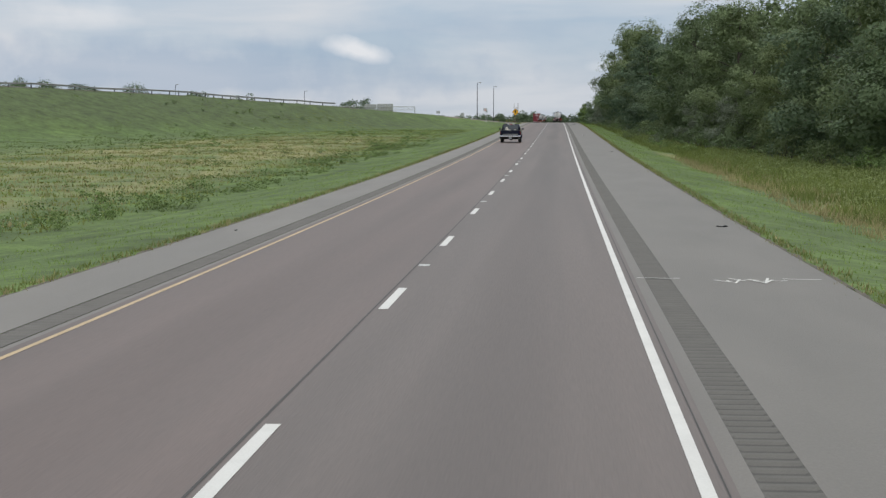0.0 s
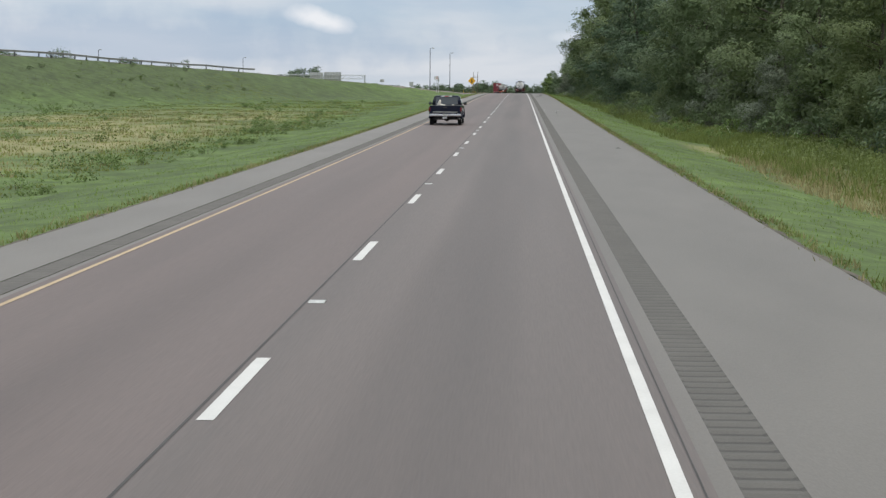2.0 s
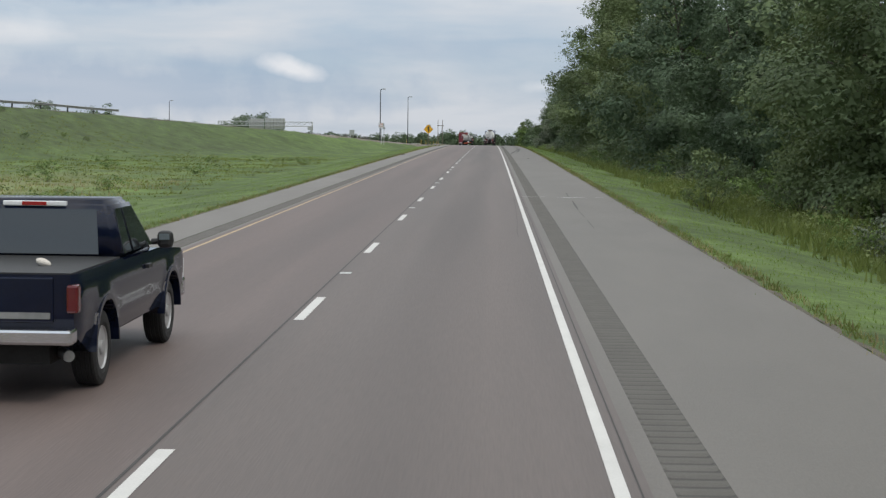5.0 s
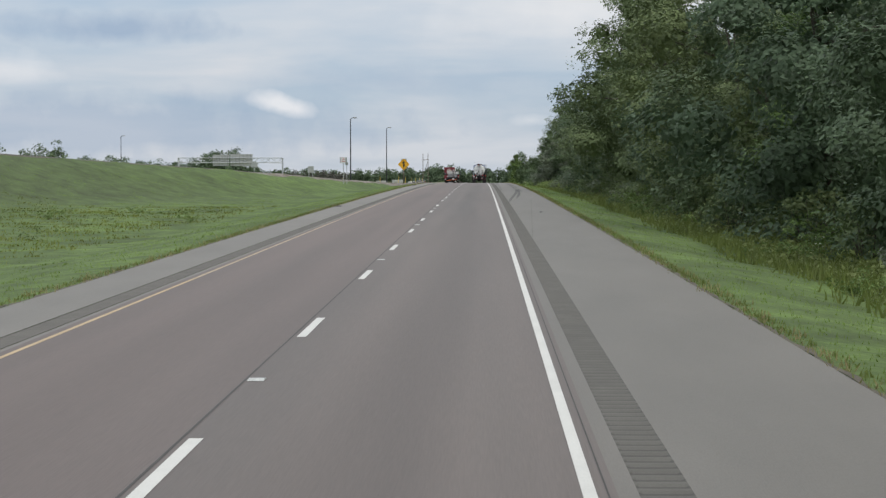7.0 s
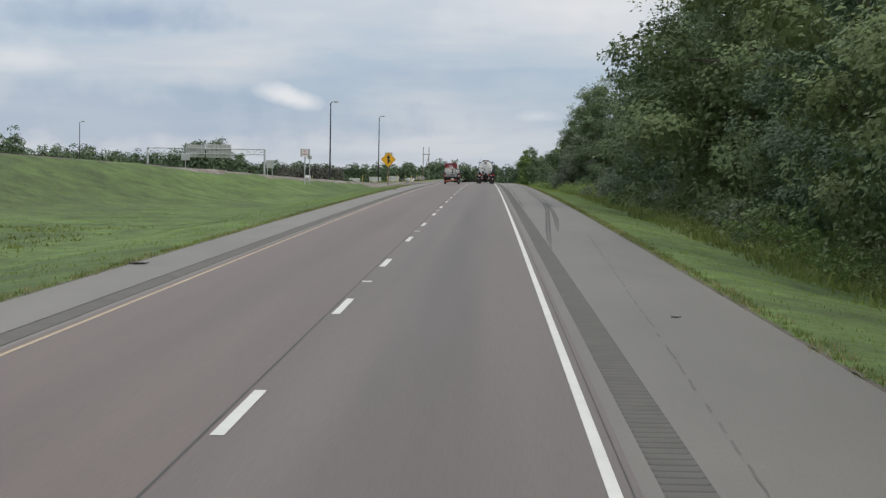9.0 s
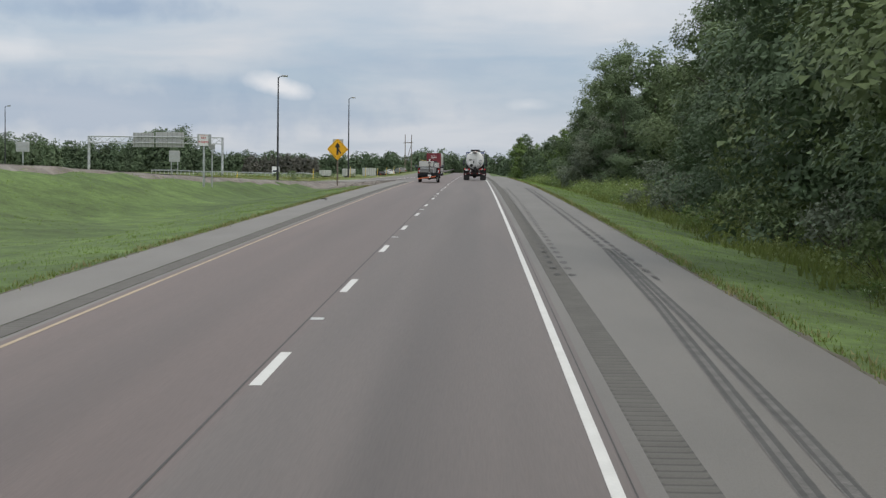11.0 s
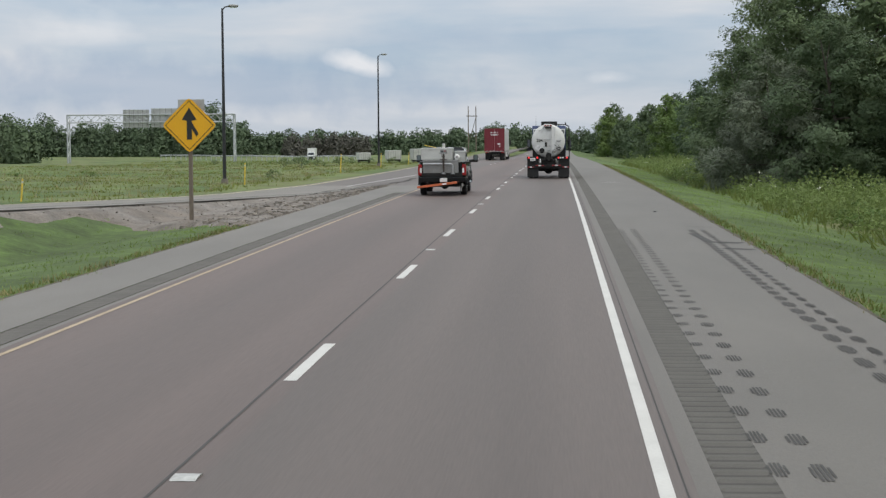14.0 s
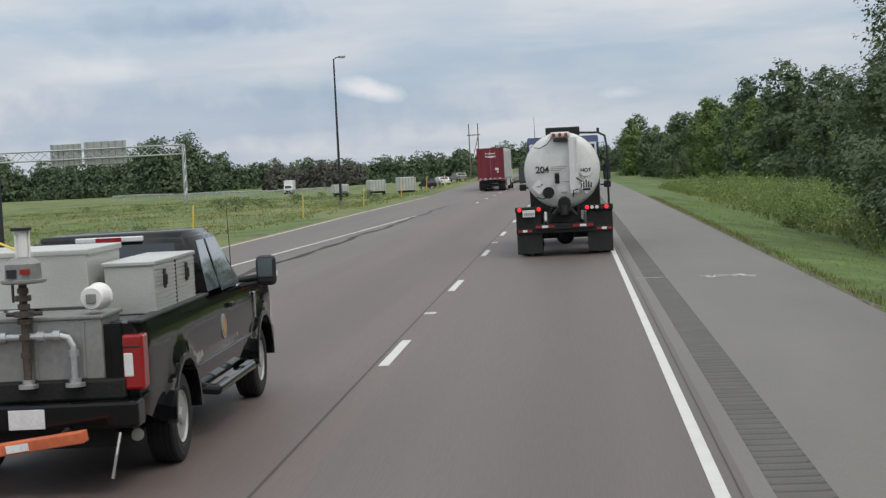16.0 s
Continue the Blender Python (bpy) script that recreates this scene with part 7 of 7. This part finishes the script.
bushes = [
    shrub("shrub", "dense dark green shrub under the trees", 21, 2.6, 1.8, LEAF, 380, 0.2, 18),
    shrub("shrub", "light green bramble shrub on the verge", 22, 1.7, 1.5, LEAF_LIGHT, 340, 0.155, 16),
    shrub("shrub", "silvery shrub with pale leaves", 23, 3.0, 2.0, LEAF_PALE, 440, 0.195, 20),
    shrub("shrub", "leafy green shrub dotted with white blossom", 24, 1.5, 1.3, LEAF_LIGHT, 420, 0.13, 14, True),
]
rnd = random.Random(8)
used = {}


def plant(src, x, y, scale, group):
    z = float(height(x, y))
    m = pose(x, y, z - 0.08, 0, 0, rnd.uniform(0, 360)) @ Matrix.Scale(scale, 4)
    if src not in used:
        used[src] = True
        src.matrix_world = m
        o = src
    else:
        o = copy_thing(src, Matrix.LocRotScale(m.translation, m.to_quaternion(), (1, 1, 1)))
        o.scale = (scale, scale, scale)
    tagged(o, group=group)
    return o


EDGE_Y = (-60, 60, 110, 150, 185, 215, 260, 300, 340, 380, 410, 428, 440)
EDGE_X = (27.5, 26.5, 24.8, 21.6, 18.6, 17.6, 16.4, 15.8, 15.6, 15.4, 15.8, 17, 19.5)
y = 98.0
while y < 446:
    x = float(np.interp(y, EDGE_Y, EDGE_X))
    pick = rnd.choices(kinds, (3, 3, 4.5, 1.0, 0.6))[0]
    plant(pick, x + rnd.uniform(-0.9, 3.0), y, rnd.choice((0.66, 0.84, 0.96, 1.05, 1.14)) * (1.08 + 0.2 * float(smooth(200, 280, y)) + 0.1 * float(smooth(210, 170, y))), "roadside wood")
    if rnd.random() < 0.85:
        plant(rnd.choice(back_kinds if y < 395 else kinds[:3]), x + rnd.uniform(4.5, 7), y + rnd.uniform(-2, 2), rnd.uniform(1.0, 1.3), "roadside wood")
    if rnd.random() < 0.18:
        plant(far_kinds[0], x + rnd.uniform(11, 14), y + rnd.uniform(-3, 3), rnd.uniform(1.05, 1.25), "roadside wood")
    y += rnd.choice((6.5, 8.0, 9.0, 10.5, 12.0))
y = 100.0
while y < 436:
    x = float(np.interp(y, EDGE_Y, EDGE_X))
    plant(rnd.choices(bushes, (5, 3, 0.5, 0.7))[0], x - rnd.uniform(1.6, 3.6), y, rnd.uniform(0.6, 1.15), "undergrowth")
    y += rnd.uniform(2.6, 4.6)
# the clump past the gap, and the looser wood beyond
for x, y, k, s in ((14.0, 503, 4, 0.95), (17.2, 500, 2, 0.95), (12.6, 507, 4, 0.6), (13.2, 511, 2, 0.85), (15.2, 516, 0, 1.05), (17.5, 510, 1, 1.15), (18.0, 521, 2, 1.15), (14.6, 523, 2, 0.8), (21, 506, 0, 1.2), (24.0, 500, 2, 1.1), (27, 493, 1, 1.05), (28, 485, 2, 1.0), (30, 477, 0, 1.0), (28.5, 468, 2, 1.0), (27, 460, 0, 1.05), (24, 453, 2, 1.0), (21.5, 447, 1, 0.95), (25, 512, 1, 1.2), (32, 486, 0, 1.1)):
    plant(kinds[k] if x < 21 or y < 462 else back_kinds[k % 2], x, y, s, "roadside wood")
y = 532.0
while y < 860:
    x = float(np.interp(y, (532, 600, 700, 860), (27, 31, 24, 14)))
    plant(rnd.choices(kinds, (2.5, 2.5, 4, 0.6, 0.5))[0] if y < 565 else rnd.choices(far_kinds, (3, 3, 2))[0], x + rnd.uniform(-3, 3), y, rnd.choice((0.55, 0.7, 0.8, 0.95, 1.1)), "roadside wood")
    plant(rnd.choices(far_kinds, (3, 2, 1))[0], x + rnd.uniform(6, 12), y + 2, rnd.uniform(0.65, 1.2), "roadside wood")
    y += rnd.uniform(5, 10)
for k in range(16):
    y = rnd.uniform(436, 640)
    x = rx(rnd.uniform(9.5, 19.0) if y > 535 or y < 495 else rnd.uniform(8.6, 12), y)
    plant(rnd.choices(bushes, (0.3, 5, 0.2, 3))[0], x, y, rnd.uniform(0.4, 0.8), "verge shrubs")
for k in range(62):
    y = rnd.uniform(150, 438)
    plant(rnd.choices(bushes, (0.4, 5, 0.4, 1.6))[0], rx(rnd.uniform(10.0, 13.6), y), y, rnd.uniform(0.3, 0.75), "verge shrubs")
# lone shrubs on the bank and in the hollow
for k in range(46):
    y = rnd.uniform(60, 330)
    e = float(ramp_edge(y))
    x = rnd.uniform(max(e + 4, -62), -15.5)
    plant(bushes[rnd.choice((1, 1, 3))], x, y, rnd.uniform(0.3, 0.65), "meadow shrubs")
for k in range(60):
    y = rnd.uniform(20, 215)
    plant(bushes[rnd.choice((1, 1, 3))], rx(rnd.uniform(-20.5, -15.5), y), y, rnd.uniform(0.22, 0.5), "meadow shrubs")
for k in range(40):
    y = rnd.uniform(70, 330)
    e = float(ramp_edge(y))
    x = e + rnd.uniform(3, 22)
    if x > -70:
        plant(bushes[0], x, y, rnd.uniform(0.18, 0.42), "meadow shrubs")
for k in range(26):
    y = rnd.uniform(500, 700)
    plant(bushes[rnd.choice((0, 1))], rnd.uniform(-60, -19), y, rnd.uniform(0.3, 0.7), "meadow shrubs")


def wood_band(name, label, paths, seed, leaf=1.0, per=16, mat=None):
    """A far wood: trunks are lost in it, so it is one mass of clumps with an uneven top."""
    rng = np.random.default_rng(seed)
    C, hearts = [], []
    for (x0, y0), (x1, y1), h0, h1, count in paths:
        for k in range(count):
            t = rng.random()
            h = (h0 + (h1 - h0) * t) * (0.75 + 0.2 * math.sin(t * 61 + seed) * rng.random() + 0.25 * rng.random())
            x, y = x0 + (x1 - x0) * t + rng.normal(0, 1), y0 + (y1 - y0) * t + rng.normal(0, 6)
            g = float(height(x, y))
            for q in range(11):
                r = h * rng.uniform(0.1, 0.18)
                slim = h * 0.2 * (1 - 0.075 * q)
                C.append(((x + rng.normal(0, slim), y + rng.normal(0, slim), g + h * (q + rng.random()) / 11 * 0.9), r))
            hearts += [((x, y, g + h * k), h * (0.25 - 0.1 * k)) for k in (0.12, 0.35, 0.58)]
    P, N = crown_points(rng, C, per)
    v, f = cards(P, N, leaf, rng)
    fill, more = inner_leaves(rng, hearts, leaf * 1.8)
    more = more + len(v)
    o = new(name, fast_mesh(name, np.concatenate([v, fill]), np.concatenate([f, more]), mat or LEAF_FAR))
    return tagged(o, label, "woods", kind="stuff")


wood_band("far_woods", "dark green woods beyond the median and the far road", [((-330, 860), (-150, 900), 12, 12, 130), ((-150, 905), (-95, 915), 11, 11.5, 90), ((-215, 885), (-130, 908), 12.5, 12, 60), ((-119, 905), (-101, 905), 17, 16, 14), ((-95, 920), (10, 960), 7.6, 8.6, 230), ((8, 930), (60, 880), 7, 9, 60), ((-420, 700), (-330, 860), 12, 12, 40)], 3, 0.62, 14)
BRUSH = leafage("bare_grey_brush", (0.112, 0.108, 0.1), (0.12, 0.12, 0.08), 0.3, rough=0.95, translucence=0.0, clump=0.12)
wood_band("far_brush", "grey leafless brush in front of the far woods", [((-80, 888), (-56, 892), 6.8, 6.4, 46)], 7, 0.7, 16, BRUSH)
wood_band("far_woods", "low dark scrub at the foot of the far woods", [((-330, 852), (-150, 892), 4.5, 4.5, 150), ((-150, 896), (-95, 905), 4.5, 4.5, 70), ((-95, 910), (30, 945), 3, 3, 150)], 6, 0.65, 12)
wood_band("far_woods", "trees that show over the ramp's crest", [((-252, 745), (-230, 745), 23.5, 22.5, 20), ((-225, 745), (-211, 745), 20.8, 20, 13), ((-195, 745), (-181, 745), 18.8, 18.4, 13), ((-167.5, 745), (-160, 745), 17.6, 17.2, 7), ((-152, 745), (-140, 745), 15, 14.6, 11), ((-139.5, 745), (-133.5, 745), 10.8, 10.4, 6), ((-132, 750), (-120, 755), 11, 12.2, 12), ((-115, 735), (-104, 725), 10, 9, 11)], 4, 0.6, 14)


def blades(name, label, xy, hmin, hmax, width, per, spread, mat, seed, category="grass"):
    """Tufts of bent blades, one mass."""
    rng = np.random.default_rng(seed)
    n = len(xy)
    z = height(xy[:, 0], xy[:, 1])
    base = np.repeat(np.column_stack([xy, z - 0.02]), per, axis=0)
    m = len(base)
    base[:, :2] += rng.normal(0, spread, (m, 2))
    hgt = rng.uniform(hmin, hmax, m) * np.repeat(rng.uniform(0.6, 1.25, n), per)
    a = rng.uniform(0, 2 * math.pi, m)
    side = np.stack([np.cos(a), np.sin(a), np.zeros(m)], 1) * (width * rng.uniform(0.6, 1.4, m))[:, None]
    tip = base + np.stack([rng.normal(0, 0.35, m) * hgt, rng.normal(0, 0.35, m) * hgt, hgt], 1)
    v = np.stack([base - side * 0.5, base + side * 0.5, tip], 1).reshape(-1, 3)
    f = np.arange(3 * m).reshape(-1, 3)
    o = new(name, fast_mesh(name, v, f, mat))
    return tagged(o, label, category, kind="stuff")


def sown(seed, n, u0, u1, y0, y1, power=1.0):
    r = np.random.default_rng(seed)
    y = r.uniform(y0, y1, n)
    u = u0 + (u1 - u0) * r.random(n) ** power
    return np.column_stack([u + road_x(y), y])


def keep_off_ramp(p):
    e = ramp_edge(p[:, 1])
    return p[(p[:, 0] > e + 0.5) | (p[:, 0] < e - 7.2)]


def off_gore(p):
    bare = (stony(p[:, 0], p[:, 1]) > 0.5) & (p[:, 1] < 600) & (p[:, 0] > -32) & (p[:, 0] < 0)
    return p[~(bare | ((p[:, 1] > 472) & (p[:, 1] < 600) & (p[:, 0] > ramp_edge(p[:, 1]) - 1) & (p[:, 0] < 0)))]


lawn_l = off_gore(keep_off_ramp(sown(31, 28000, EDGE_L - 0.06, -22, 5, 470, 1.5)))
blades("verge_grass", "short bright green grass beside the left shoulder", lawn_l, 0.03, 0.085, 0.022, 4, 0.13, GRASS, 41)
blades("verge_grass", "short bright green grass beside the right shoulder", sown(32, 27000, EDGE_R + 0.06, 12.0, 5, 560, 1.3), 0.03, 0.09, 0.022, 4, 0.13, GRASS, 42)
blades("edge_grass", "ragged grass that hangs over the pavement edge", np.concatenate([off_gore(sown(33, 4500, EDGE_L - 0.12, EDGE_L - 0.4, 5, 470)), sown(34, 5000, EDGE_R + 0.12, EDGE_R + 0.4, 5, 560)]), 0.05, 0.14, 0.03, 4, 0.07, WEED, 43)
blades("edge_grass", "straw-coloured tufts along the pavement edge", np.concatenate([off_gore(sown(57, 1500, EDGE_L - 0.05, EDGE_L - 0.35, 5, 470)), sown(58, 1700, EDGE_R + 0.05, EDGE_R + 0.4, 5, 560)]), 0.06, 0.17, 0.03, 5, 0.09, GRASS_DRY, 59)
blades("meadow_grass", "long tan and green meadow grass in the hollow", keep_off_ramp(sown(35, 15000, -17, -52, 20, 340)), 0.06, 0.2, 0.09, 4, 0.25, GRASS_OLIVE, 44)
blades("bank_grass", "rough dark green grass on the ramp's bank", keep_off_ramp(sown(55, 8000, -48, -110, 20, 330)), 0.06, 0.2, 0.1, 4, 0.3, BANK_GREEN, 56)
blades("dry_grass", "dry tan seed heads in the hollow", keep_off_ramp(sown(36, 4000, -19, -46, 20, 250)), 0.1, 0.28, 0.07, 4, 0.25, GRASS_DRY, 45)
r9 = np.random.default_rng(9)
spots = sown(37, 75, -15.5, -20.5, 15, 215)
belt = np.concatenate([c + r9.normal(0, (0.5, 1.3), (7, 2)) for c in spots])
LAWN_WEEDS = keep_off_ramp(belt)
spots = keep_off_ramp(sown(52, 200, -20, -80, 30, 330))
belt = np.concatenate([c + r9.normal(0, (0.5, 1.0), (5, 2)) for c in spots])
BANK_WEEDS = belt
blades("dry_grass", "tall tan grass in front of the wood", sown(38, 1500, 9.6, 13.4, 15, 125), 0.2, 0.45, 0.05, 4, 0.22, GRASS_DRY, 47)
blades("tall_weeds", "tall green weeds between verge and trees", np.concatenate([sown(39, 6000, 11, 22, 15, 180), sown(40, 9000, 9.0, 14.5, 150, 440, 0.55), sown(48, 4500, 9.4, 22, 430, 640, 0.7)]), 0.2, 0.6, 0.08, 5, 0.2, WEED, 48)


def leafy_weeds(name, label, xy, hmin, hmax, per, leaf, seed, mat):
    """Waist-high stalks set with leaves from the ground up, one mass."""
    rng = np.random.default_rng(seed)
    n = len(xy)
    swell = 0.3 + 0.7 * np.clip(0.8 * lumps(xy[:, 0], xy[:, 1], 0.8, 3.0) + 0.7 * lumps(xy[:, 0], xy[:, 1], 2.1, 1.0) + 0.4, 0, 1.4)
    hgt = rng.uniform(hmin, hmax, n) * swell
    base = np.repeat(np.column_stack([xy, height(xy[:, 0], xy[:, 1])]), per, axis=0)
    k = rng.random(len(base)) ** 0.7
    P = base + np.column_stack([rng.normal(0, 0.16, (len(base), 2)), k * np.repeat(hgt, per)])
    N = np.column_stack([rng.normal(0, 0.5, (len(base), 2)), np.full(len(base), 1.0)])
    v, f = cards(P, N / np.linalg.norm(N, axis=1)[:, None], leaf, rng)
    o = new(name, fast_mesh(name, v, f, mat))
    tagged(o, label, "weeds", kind="stuff")
    return np.column_stack([xy, height(xy[:, 0], xy[:, 1]) + hgt])


leafy_weeds("tall_weeds", "clumps of tall dark leafy weeds along the mown lawn", LAWN_WEEDS, 0.4, 1.0, 20, 0.11, 46, WEED_DARK)
leafy_weeds("tall_weeds", "scattered dark leafy weeds on bank and hollow", BANK_WEEDS, 0.3, 0.85, 13, 0.14, 51, WEED_DARK)
gap_belt = np.concatenate([sown(71, 1500, 10.8, 18.5, 446, 496, 0.8), sown(72, 3000, 10.6, 21, 520, 650, 0.8)])
tips = leafy_weeds("tall_weeds", "waist-high light green weeds in the gap between the trees", gap_belt, 0.6, 1.6, 18, 0.15, 73, WEED_LEAF)
leafy_weeds("tall_weeds", "light green leafy weeds at the foot of the wood", np.concatenate([sown(74, 2600, 9.8, 14.0, 160, 440, 0.6), sown(75, 3600, 12.6, 25, 15, 150, 0.8)]), 0.3, 0.9, 10, 0.14, 76, WEED_LEAF)
r11 = np.random.default_rng(77)
heads = np.repeat(tips[r11.random(len(tips)) < 0.035], 5, axis=0)
heads = heads + r11.normal(0, (0.07, 0.07, 0.03), heads.shape)
v, f = cards(heads, np.tile([0.0, 0.0, 1.0], (len(heads), 1)), 0.09, r11)
tagged(new("weed_blossom", fast_mesh("weed_blossom", v, f, BLOOM)), "small white flower heads above the tall weeds", "flowers", kind="stuff")
blades("bank_grass", "short green grass on the mown bank", off_gore(keep_off_ramp(sown(53, 26000, -20, -66, 270, 450))), 0.03, 0.09, 0.05, 3, 0.16, GRASS, 54)
blades("median_grass", "rough green and tan grass in the far median", keep_off_ramp(off_gore(sown(49, 14000, -12, -75, 455, 720))), 0.08, 0.22, 0.09, 4, 0.25, GRASS_OLIVE, 49)
blades("dry_grass", "dry tan grass in the far median", keep_off_ramp(off_gore(sown(50, 1200, -16, -60, 455, 640))), 0.2, 0.4, 0.07, 4, 0.3, GRASS_DRY, 50)
